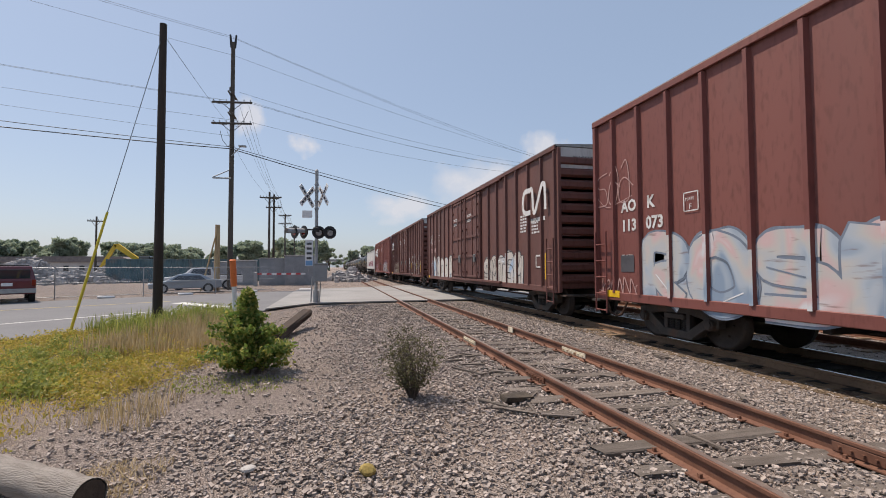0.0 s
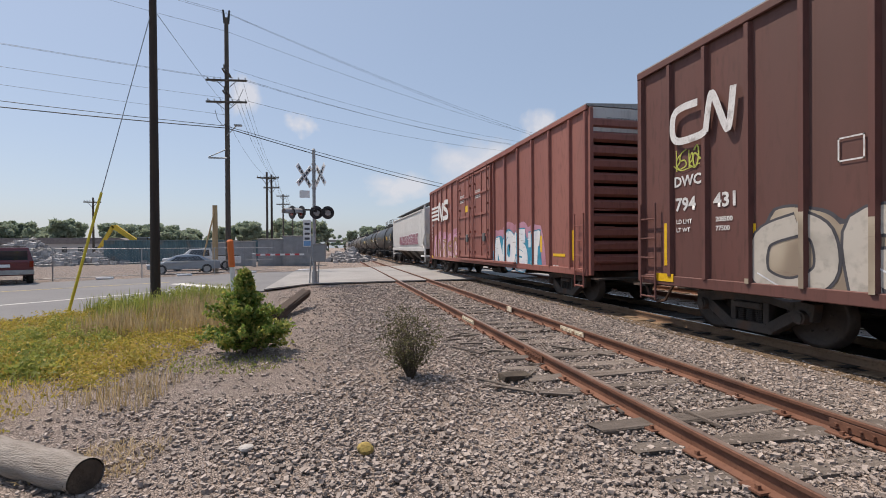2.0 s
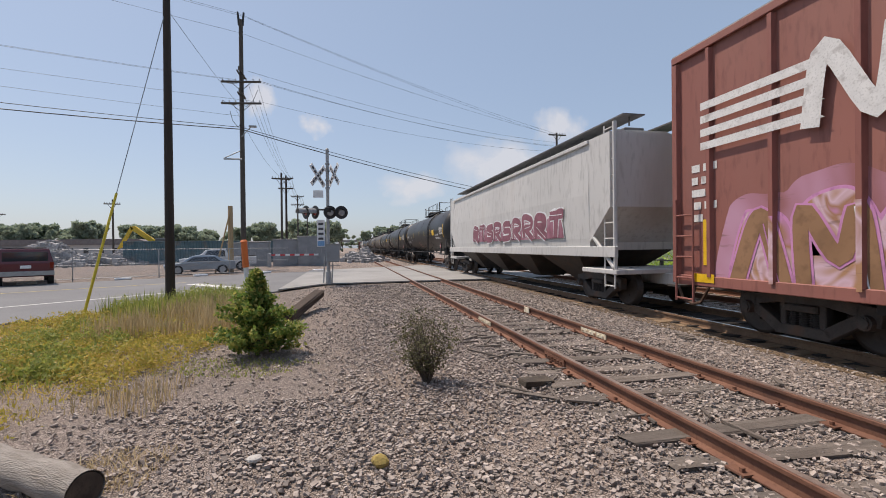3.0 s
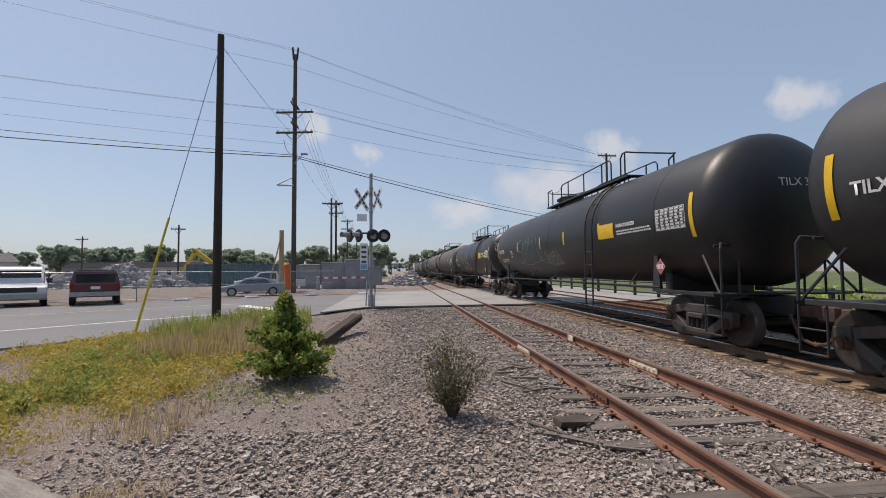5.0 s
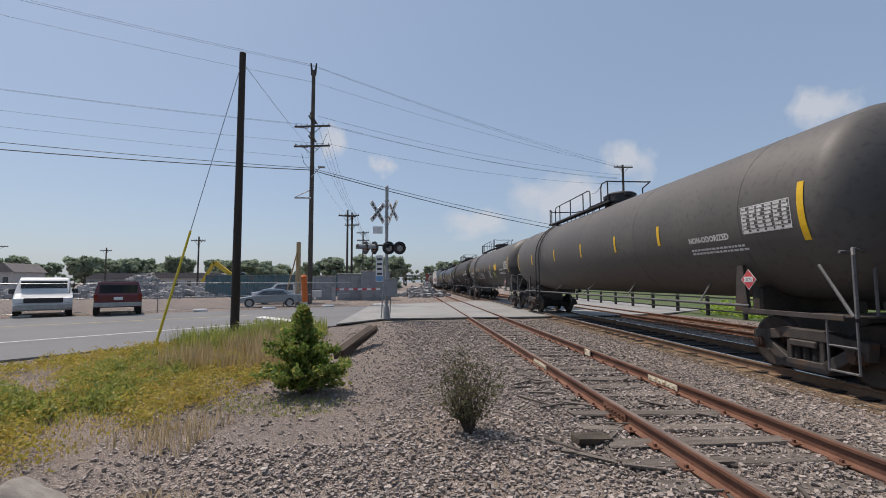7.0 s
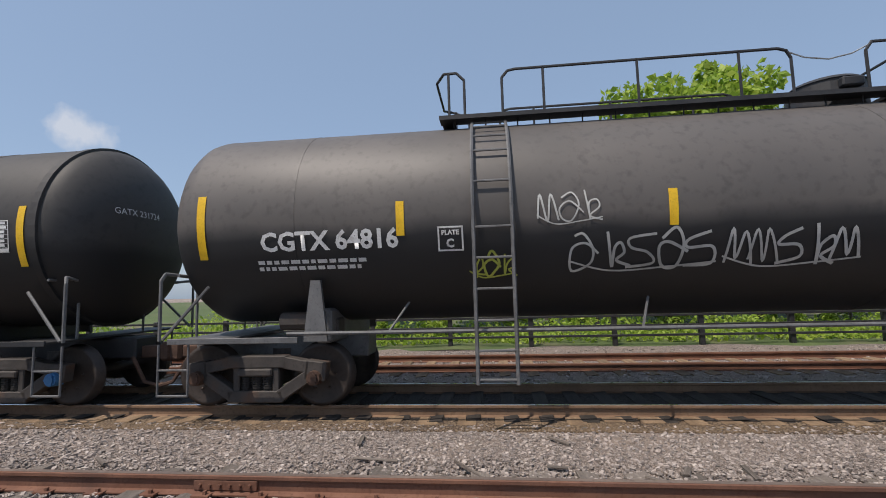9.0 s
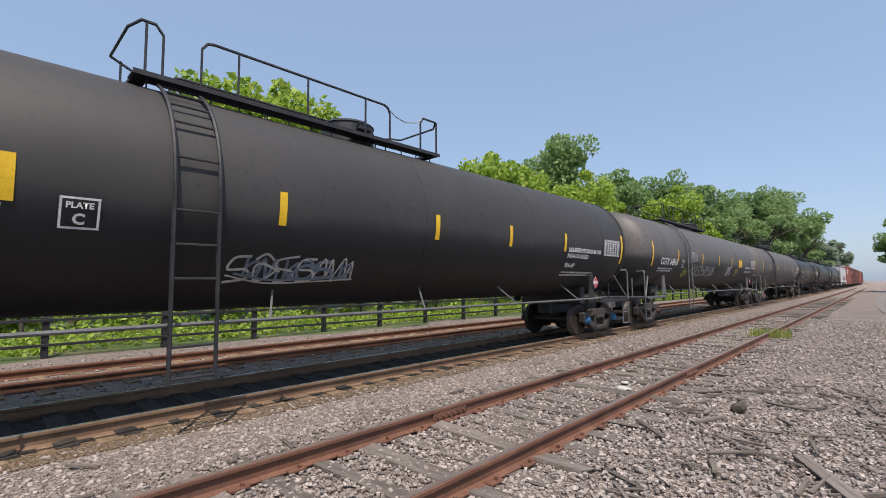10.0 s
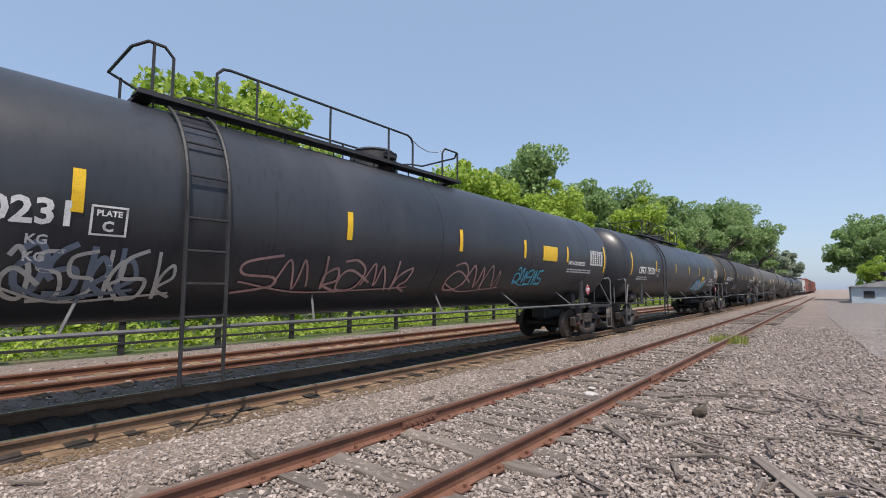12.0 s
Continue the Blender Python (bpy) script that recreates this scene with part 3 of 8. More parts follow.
def rail(parent, x, y0, y1, material, top):
    bm = bmesh.new()
    extrude_outline(bm, RAIL_OUT, y1 - y0, lambda u, v, w: (x + u, y0 + w, v + 0.002))
    ob = part("rail", bm, material, parent)
    bm = bmesh.new()
    box(bm, x - 0.026, x + 0.026, y0, y1, 0.1705, 0.1735)
    part("running_band", bm, top, ob)
    return ob


def tie_mesh(name, seed):
    rng = random.Random(seed)
    bm = bmesh.new()
    box(bm, -1.28, 1.28, -0.11, 0.11, -0.12, 0.022, 0.012)
    for v in bm.verts:
        v.co += Vector((rng.uniform(-0.06, 0.06), rng.uniform(-0.018, 0.018), rng.uniform(-0.012, 0.012)))
    return mesh_of(name, bm)


def joint_bar(parent, x, y, material, side=-1):
    """A bolted joint bar on the web of a rail."""
    length = 0.86 if material is M_CREAM else 0.62
    bm = bmesh.new()
    s = side
    box(bm, x + s * 0.012, x + s * 0.034, y - length / 2, y + length / 2, 0.035, 0.125, 0.006)
    for k in range(6):
        yy = y + (k - 2.5) * length / 6.4
        rod(bm, (x + s * 0.03, yy, 0.082), (x + s * 0.062, yy, 0.082), 0.017, n=6)
    part("joint_bar", bm, material, parent, "cream-painted bolted joint bar" if material is M_CREAM else "rusty bolted joint bar")


def siding():
    t = thing("siding_track", "rusty disused siding track on weathered half-buried ties", "track", kind="structure")
    for x in (-HALF, HALF):
        rail(t, SIDING + x, -130, 180, M_RAIL, M_RAILTOP)
    for x, y, s, m in ((-HALF, 10.0, -1, M_CREAM), (HALF, 8.2, -1, M_CREAM), (-HALF, 6.65, -1, M_RAIL), (HALF, 3.3, -1, M_RAIL), (HALF, -3.45, -1, M_RAIL), (-HALF, -8.3, -1, M_RAIL)):
        joint_bar(t, x, y, m, s)
        joint_bar(t, x, y, m, -s)
    bm = bmesh.new()
    box(bm, HALF - 0.07, HALF - 0.045, 11.1, 11.4, 0.03, 0.16, 0.005)
    part("joint_plate", bm, M_CREAM, t, "cream-painted plate on the rail")
    kinds = [tie_mesh("tie", 30 + i) for i in range(5)]
    rng = random.Random(4)
    n = 0
    y = -60.0
    while y < 21.4:
        n += 1
        put("tie", kinds[rng.randrange(5)], M_TIE, t, at=pose(SIDING + rng.uniform(-0.08, 0.08), y, rng.uniform(-0.026, 0.002), 0, 0, rng.uniform(-4, 4)))
        y += 0.53 + rng.uniform(-0.05, 0.05)
    # tie plates and spikes joined, far too many to count
    bm = bmesh.new()
    y = -14.0
    while y < 16:
        for x in (-HALF, HALF):
            box(bm, x - 0.13, x + 0.13, y - 0.085, y + 0.085, 0.008, 0.024)
            for s in (-1, 1):
                box(bm, x + s * 0.088 - 0.014, x + s * 0.088 + 0.014, y - 0.014 + s * 0.03, y + 0.014 + s * 0.03, 0.02, 0.055)
        y += 0.53
    tagged(part("tie_plates", bm, M_RAIL, t), kind="stuff")


def main_track():
    t = thing("main_track", "busy main track with brown rails, polished heads and dark ballast", "track", kind="structure")
    for x in (-HALF, HALF):
        rail(t, MAIN + x, -400, 600, M_MAINRAIL, M_POLISH)
    kinds = [tie_mesh("tie", 60 + i) for i in range(4)]
    rng = random.Random(8)
    y = -45.0
    while y < 21.4:
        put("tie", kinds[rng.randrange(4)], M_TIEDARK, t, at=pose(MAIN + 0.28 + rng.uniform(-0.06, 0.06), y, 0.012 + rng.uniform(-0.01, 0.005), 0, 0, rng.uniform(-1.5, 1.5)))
        y += 0.5 + rng.uniform(-0.03, 0.03)
    # a low rusty lip of spill along the near rail
    bm = bmesh.new()
    rng = random.Random(12)
    y = -30.0
    while y < 21:
        for s in (-1,):
            w = rng.uniform(0.18, 0.36)
            box(bm, MAIN - HALF - 0.09 - w, MAIN - HALF - 0.08, y, y + rng.uniform(0.22, 0.30), 0.0, 0.026 + rng.uniform(-0.01, 0.01), 0.008)
        y += 0.5 + rng.uniform(-0.03, 0.03)
    tagged(part("tie_ends", bm, M_TIEMAIN, t, "rust-stained tie ends and plates"), kind="stuff")


def far_track():
    t = thing("far_track", "third track with dull red-brown rails", "track", kind="structure")
    for x in (-HALF, HALF):
        rail(t, FAR + x, -300, 400, M_RAIL, M_RAIL)
    me = tie_mesh("tie", 90)
    rng = random.Random(18)
    y = -30.0
    while y < 30:
        put("tie", me, M_TIEMAIN, t, at=pose(FAR + rng.uniform(-0.05, 0.05), y, 0.0, 0, 0, rng.uniform(-1, 1)))
        y += 0.6


siding()
main_track()
far_track()


# ================= stones =================
def stones(name, count, x0, x1, y0, y1, lo, hi, seed, label, keep=None):
    rng = np.random.default_rng(seed)
    base = np.array([(sx, sy, sz) for sx in (-1, 1) for sy in (-1, 1) for sz in (-1, 1)], float)
    quads = np.array([(0, 1, 3, 2), (4, 6, 7, 5), (0, 4, 5, 1), (2, 3, 7, 6), (0, 2, 6, 4), (1, 5, 7, 3)])
    p = np.stack([rng.uniform(x0, x1, count), rng.uniform(y0, y1, count)], 1)
    if keep is not None:
        p = p[keep(p[:, 0], p[:, 1], rng)]
    n = len(p)
    size = lo * (hi / lo) ** (rng.random(n) ** 1.7)
    v = base[None] * (0.5 + 0.5 * rng.random((n, 8, 3))) * np.stack([np.ones(n), 0.55 + 0.4 * rng.random(n), 0.35 + 0.35 * rng.random(n)], 1)[:, None, :]
    a, b = rng.uniform(0, 6.28, n), rng.normal(0, 0.35, n)
    ca, sa, cb, sb = np.cos(a), np.sin(a), np.cos(b), np.sin(b)
    x, y, z = v[..., 0], v[..., 1], v[..., 2]
    x, z = x * cb[:, None] - z * sb[:, None], x * sb[:, None] + z * cb[:, None]
    x, y = x * ca[:, None] - y * sa[:, None], x * sa[:, None] + y * ca[:, None]
    k = size[:, None] * 0.5
    out = np.stack([x * k + p[:, :1], y * k + p[:, 1:], z * k + 0.25 * size[:, None] - 0.008], -1).reshape(-1, 3)
    f = (quads[None] + (np.arange(n) * 8)[:, None, None]).reshape(-1, 4)
    me = bpy.data.meshes.new(name)
    me.from_pydata(out.tolist(), [], f.tolist())
    me.update()
    ob = put(name, me, M_STONE)
    return tagged(ob, label, "gravel", kind="stuff")


def on_ballast(x, y, rng):
    """Loose stone lies thick beside and between the tracks and thins out to the west."""
    edge = np.where(y > 6.0, np.clip((x + 4.4) / 1.9, 0.10, 1.0), np.clip((x + 6.6) / 2.6, 0.15, 1.0))
    tie = np.abs(((y + 60) % 0.53) - 0.265) > 0.10
    on_tie = (np.abs(x) < 1.25) & ~tie & (rng.random(len(x)) < 0.12)
    rails_clear = (np.abs(np.abs(x) - HALF) > 0.10)
    return (rng.random(len(x)) < edge) & rails_clear & ~on_tie & (y < 21.4)


stones("ballast_stones", 80000, -6.6, 2.9, -7, 10, 0.026, 0.062, 1, "loose crushed grey-brown ballast stones", on_ballast)
stones("ballast_stones", 20000, -5.4, 2.9, 10, 21.4, 0.035, 0.08, 2, "loose crushed grey-brown ballast stones", on_ballast)
stones("ballast_stones", 20000, -5.4, 2.9, -26, -7, 0.035, 0.08, 3, "loose crushed grey-brown ballast stones", on_ballast)
stones("ballast_stones", 4000, 5.3, 10.4, -22, 22, 0.05, 0.10, 5, "loose crushed grey ballast stones between the far tracks")
stones("gravel_stones", 9000, -13, -4.4, -22, 13, 0.015, 0.045, 6, "scattered small stones on the gravel lot")

# ================= the train =================
SPEED = 21.0
SIDE = -1.0                      # the side of the train that faces the viewer
TRAIN = []                       # (car, start of its middle along the track)
WHEELS = []


def wheelset_mesh():
    bm = bmesh.new()
    prof = [(-0.83, 0.0), (-0.83, 0.09), (-0.80, 0.36), (-0.815, 0.40), (-0.815, 0.457), (-0.70, 0.462), (-0.685, 0.485), (-0.672, 0.485), (-0.672, 0.40),
            (-0.70, 0.34), (-0.68, 0.12), (-0.60, 0.085)]
    full = prof + [(-y, r) for y, r in reversed(prof)]
    lathe(bm, full, 28)
    for v in bm.verts:
        v.co = Vector((v.co.y, v.co.x, v.co.z))
    for s in (-1, 1):
        for k in range(6):
            a = k * math.pi / 3
            rod(bm, (s * 0.795, 0.22 * math.cos(a), 0.22 * math.sin(a)), (s * 0.835, 0.22 * math.cos(a), 0.22 * math.sin(a)), 0.02, n=5)
    bmesh.ops.recalc_face_normals(bm, faces=bm.faces)
    me = mesh_of("wheelset", bm)
    me.shade_smooth()
    me.materials.append(M_WHEEL)
    return me


def side_frame_mesh():
    """A cast side frame with its two window openings."""
    bm = bmesh.new()

    def bar(p, q, w, d0=-0.09, d1=0.09):
        p, q = Vector(p), Vector(q)
        n = Vector((-(q - p).y, (q - p).x)).normalized() * w / 2
        pts = [p - n, q - n, q + n, p + n]
        extrude_outline(bm, [(a.x, a.y) for a in pts], d1 - d0, lambda u, v, w2: (d0 + w2, u, v))

    bar((-1.05, 0.06), (-0.74, 0.10), 0.27)
    bar((1.05, 0.06), (0.74, 0.10), 0.27)
    bar((-0.80, 0.13), (-0.42, 0.20), 0.17)
    bar((0.80, 0.13), (0.42, 0.20), 0.17)
    bar((-0.46, 0.21), (0.46, 0.21), 0.17)
    bar((-0.80, 0.02), (-0.36, -0.27), 0.17)
    bar((0.80, 0.02), (0.36, -0.27), 0.17)
    bar((-0.42, -0.28), (0.42, -0.28), 0.16)
    bar((-0.30, -0.30), (-0.30, 0.22), 0.10, -0.07, 0.07)
    bar((0.30, -0.30), (0.30, 0.22), 0.10, -0.07, 0.07)
    bmesh.ops.bevel(bm, geom=list(bm.edges), offset=0.012, segments=1, affect="EDGES")
    me = mesh_of("side_frame", bm)
    me.materials.append(M_UNDER)
    return me


def spring_mesh():
    bm = bmesh.new()
    for k in range(7):
        bmesh.ops.create_cone(bm, cap_ends=True, segments=10, radius1=0.075, radius2=0.075, depth=0.018, matrix=Matrix.Translation((0, 0, -0.20 + k * 0.035)))
    rod(bm, (0, 0, -0.21), (0, 0, 0.05), 0.05, n=8)
    me = mesh_of("coil_spring", bm)
    me.materials.append(M_SPRING)
    return me


def bolster_end_mesh():
    bm = bmesh.new()
    box(bm, -0.12, 0.12, -0.26, 0.26, 0.04, 0.15, 0.02)
    me = mesh_of("bolster_end", bm)
    me.materials.append(M_UNDER)
    return me


def cap_mesh(material):
    bm = bmesh.new()
    rod(bm, (0.05, 0, 0), (-0.10, 0, 0), 0.115, 0.10, n=12)
    rod(bm, (-0.10, 0, 0), (-0.125, 0, 0), 0.07, n=10)
    for k in range(3):
        a = k * 2.094
        rod(bm, (-0.09, 0.07 * math.cos(a), 0.07 * math.sin(a)), (-0.12, 0.07 * math.cos(a), 0.07 * math.sin(a)), 0.02, n=5)
    me = mesh_of("bearing_cap", bm)
    me.materials.append(material)
    return me


WHEELSET, SIDE_FRAME, SPRING, BOLSTER_END = wheelset_mesh(), side_frame_mesh(), spring_mesh(), bolster_end_mesh()
CAP_RUST, CAP_BLUE, CAP_GREY = cap_mesh(M_COUPLER), cap_mesh(M_BLUECAP), cap_mesh(M_UNDER)


def bogie(car, y, cap, turn_wheels):
    bm = bmesh.new()
    box(bm, -1.0, 1.0, -0.17, 0.17, 0.42, 0.72, 0.03)
    rod(bm, (0, 0, 0.70), (0, 0, 0.95), 0.3, n=14)
    truck = part("bogie", bm, M_UNDER, car, "four-wheeled cast steel truck", at=pose(0, y, 0))
    for s in (-1, 1):
        put("side_frame", SIDE_FRAME, None, truck, at=pose(s * 1.0, 0, 0.47 + RAIL_TOP))
        put("bolster_end", BOLSTER_END, None, truck, at=pose(s * 1.0, 0, 0.44 + RAIL_TOP))
        for w in (-0.17, 0.0, 0.17):
            put("coil_spring", SPRING, None, truck, at=pose(s * 1.0, w, 0.44 + RAIL_TOP))
        for w in (-0.89, 0.89):
            put("bearing_cap", cap, None, truck, at=pose(s * 1.06, w, 0.457 + RAIL_TOP, 0, 0, 0 if s < 0 else 180))
    for w in (-0.89, 0.89):
        ws = put("wheelset", WHEELSET, None, truck, at=pose(0, w, 0.457 + RAIL_TOP))
        if turn_wheels:
            WHEELS.append((ws, w))
    return truck


def coupler(car, y, way):
    bm = bmesh.new()
    box(bm, -0.10, 0.10, y - way * 0.7, y - way * 0.15, 0.80, 1.0, 0.02)
    box(bm, -0.16, 0.16, y - way * 0.20, y + way * 0.02, 0.74, 1.06, 0.05)
    box(bm, 0.02, 0.20, y - way * 0.05, y + way * 0.10, 0.76, 1.04, 0.04)
    pipe(bm, [(-0.35, y - way * 0.5, 0.85), (-0.38, y - way * 0.25, 0.45), (-0.36, y, 0.38), (-0.33, y + way * 0.05, 0.42)], 0.03)
    part("coupler", bm, M_COUPLER, car, "rusty knuckle coupler with air hose")


def ladder(car, x, y, z0, z1, width, material, name="ladder", step=0.38, r=0.017):
    bm = bmesh.new()
    for s in (-1, 1):
        rod(bm, (x, y + s * width / 2, z0), (x, y + s * width / 2, z1), r * 1.2, n=6)
    z = z0 + 0.05
    while z <= z1 - 0.02:
        rod(bm, (x, y - width / 2, z), (x, y + width / 2, z), r, n=6)
        z += step
    return part(name, bm, material, car)


class Wall:
    """A flat car side: u runs along the car as the viewer reads it, v up."""
    def __init__(self, x):
        self.x = x

    def at(self, y, z, out=0.006):
        return Vector((SIDE * (self.x + out), y, z))


class Head:
    """The domed end of a tank that leads: y counts from the middle towards the near side."""
    def __init__(self, r, zc, cyl, head):
        self.r, self.zc, self.cyl, self.head = r, zc, cyl, head

    def at(self, y, z, out=0.006):
        k = max(0.0, 1 - (y / self.r) ** 2 - ((z - self.zc) / self.r) ** 2)
        return Vector((-y, -self.cyl - self.head * math.sqrt(k) - out, z))


class Shell:
    """The rounded side of a tank."""
    def __init__(self, r, zc):
        self.r, self.zc = r, zc

    def at(self, y, z, out=0.006):
        d = max(-0.999, min(0.999, (z - self.zc) / self.r))
        c = math.sqrt(1 - d * d)
        rr = self.r + out
        return Vector((SIDE * rr * c, y, self.zc + rr * d))


def words(car, surface, text, y, z, size, material=None, out=0.014, name="lettering", bold=0.0):
    """Words that start at y and read towards the rear of the train as seen from the near side (towards -y)."""
    return lettering(text, size, material or M_STENCIL, car, lambda u, v: surface.at(y - u, z + v, out), name=name, bold=bold)


def patch(bm, surface, pts, out):
    """A thin painted or stuck-on shape given by an outline in (along, up), fitted to the side by a fan of faces."""
    cy = sum(p[0] for p in pts) / len(pts)
    cz = sum(p[1] for p in pts) / len(pts)
    ring0 = [bm.verts.new(surface.at(y, z, out)) for y, z in pts]
    rings = [ring0]
    for k in (0.66, 0.33):
        rings.append([bm.verts.new(surface.at(cy + (y - cy) * k, cz + (z - cz) * k, out)) for y, z in pts])
    c = bm.verts.new(surface.at(cy, cz, out))
    n = len(pts)
    for a, b in zip(rings, rings[1:]):
        for i in range(n):
            j = (i + 1) % n
            bm.faces.new((a[i], a[j], b[j], b[i]))
    for i in range(n):
        bm.faces.new((rings[-1][i], rings[-1][(i + 1) % n], c))


def panel(car, surface, y0, y1, z0, z1, material, name, label="", out=0.01, rows=4):
    """A rectangular plate or tape bent to the side."""
    bm = bmesh.new()
    grid = [[bm.verts.new(surface.at(y, z0 + (z1 - z0) * k / rows, out)) for y in (y0, y1)] for k in range(rows + 1)]
    for a, b in zip(grid, grid[1:]):
        bm.faces.new((a[0], a[1], b[1], b[0]))
    return part(name, bm, material, car, label)


def stroke(bm, surface, pts, width, out):
    """A spray-paint line of even width through points (along, up), smoothed."""
    P = []
    n = len(pts)
    for i in range(n - 1):
        p0, p1, p2, p3 = (Vector(pts[max(0, i - 1)]), Vector(pts[i]), Vector(pts[i + 1]), Vector(pts[min(n - 1, i + 2)]))
        for k in range(6):
            t = k / 6
            P.append(0.5 * ((2 * p1) + (p2 - p0) * t + (2 * p0 - 5 * p1 + 4 * p2 - p3) * t * t + (3 * p1 - p0 - 3 * p2 + p3) * t ** 3))
    P.append(Vector(pts[-1]))
    last = None
    for i, p in enumerate(P):
        d = (P[min(i + 1, len(P) - 1)] - P[max(i - 1, 0)])
        d = d.normalized() if d.length > 1e-6 else Vector((1, 0))
        nrm = Vector((-d.y, d.x)) * width / 2
        lift = out + 0.00005 * i          # a line may cross itself
        a = bm.verts.new(surface.at(p.x + nrm.x, p.y + nrm.y, lift))
        b = bm.verts.new(surface.at(p.x - nrm.x, p.y - nrm.y, lift))
        if last:
            bm.faces.new((last[0], a, b, last[1]))
        last = (a, b)


def tag_graffiti(car, surface, y0, y1, z0, z1, material, seed, width=0.035, label="hand-sprayed scrawl", letters=4):
    """A scrawl of looping letters run together, underlined."""
    rng = random.Random(seed)
    w = (y1 - y0) / letters
    H = z1 - z0
    for k in range(letters):
        c = y1 - (k + 0.5) * w
        bm = bmesh.new()
        form = rng.randrange(4)
        if form == 0:
            pts = [(0.45, 0.1), (0.2, 0.95), (-0.05, 0.1), (-0.2, 0.9), (-0.5, 0.05)]
        elif form == 1:
            pts = [(-0.4, 0.95), (0.3, 0.8), (0.35, 0.5), (-0.3, 0.45), (-0.35, 0.1), (0.45, 0.0)]
        elif form == 2:
            pts = [(0.1, 1.0), (0.05, 0.0), (0.0, 0.5), (-0.35, 0.75), (-0.45, 0.4), (-0.1, 0.2), (-0.55, 0.0)]
        else:
            pts = [(0.3, 0.85), (-0.1, 1.0), (-0.4, 0.6), (-0.2, 0.1), (0.3, 0.05), (0.4, 0.5), (0.0, 0.65), (-0.6, 0.35)]
        pts = [(c + (u + rng.uniform(-0.1, 0.1)) * w * 1.1, z0 + H * (v + rng.uniform(-0.08, 0.08))) for u, v in pts]
        stroke(bm, surface, pts, width * rng.uniform(0.75, 1.1), 0.012 + 0.0012 * k)
        part("graffiti_stroke", bm, material, car, label if k == 0 else "")
    bm = bmesh.new()
    stroke(bm, surface, [(y1, z0 + 0.25 * H), (y1 - 0.3 * (y1 - y0), z0 - 0.05 * H), (y1 - 0.7 * (y1 - y0), z0 + 0.02 * H), (y0 - 0.1 * w, z0 + 0.12 * H)], width * 0.6, 0.020)
    part("graffiti_stroke", bm, material, car)


LETTERS = [[(-0.35, 0.05), (-0.30, 0.92), (0.30, 0.85), (0.28, 0.52), (-0.22, 0.46), (0.36, 0.04)],
           [(0.34, 0.90), (-0.25, 0.88), (-0.32, 0.56), (0.28, 0.48), (0.32, 0.12), (-0.36, 0.10)],
           [(-0.36, 0.05), (-0.05, 0.92), (0.08, 0.92), (0.36, 0.05)],
           [(0.0, 0.92), (-0.34, 0.74), (-0.36, 0.24), (0.0, 0.07), (0.36, 0.26), (0.34, 0.74), (0.0, 0.92)],
           [(-0.34, 0.06), (-0.32, 0.90), (0.02, 0.38), (0.32, 0.92), (0.36, 0.06)],
           [(-0.38, 0.88), (0.38, 0.90), (0.06, 0.86), (0.0, 0.06)]]


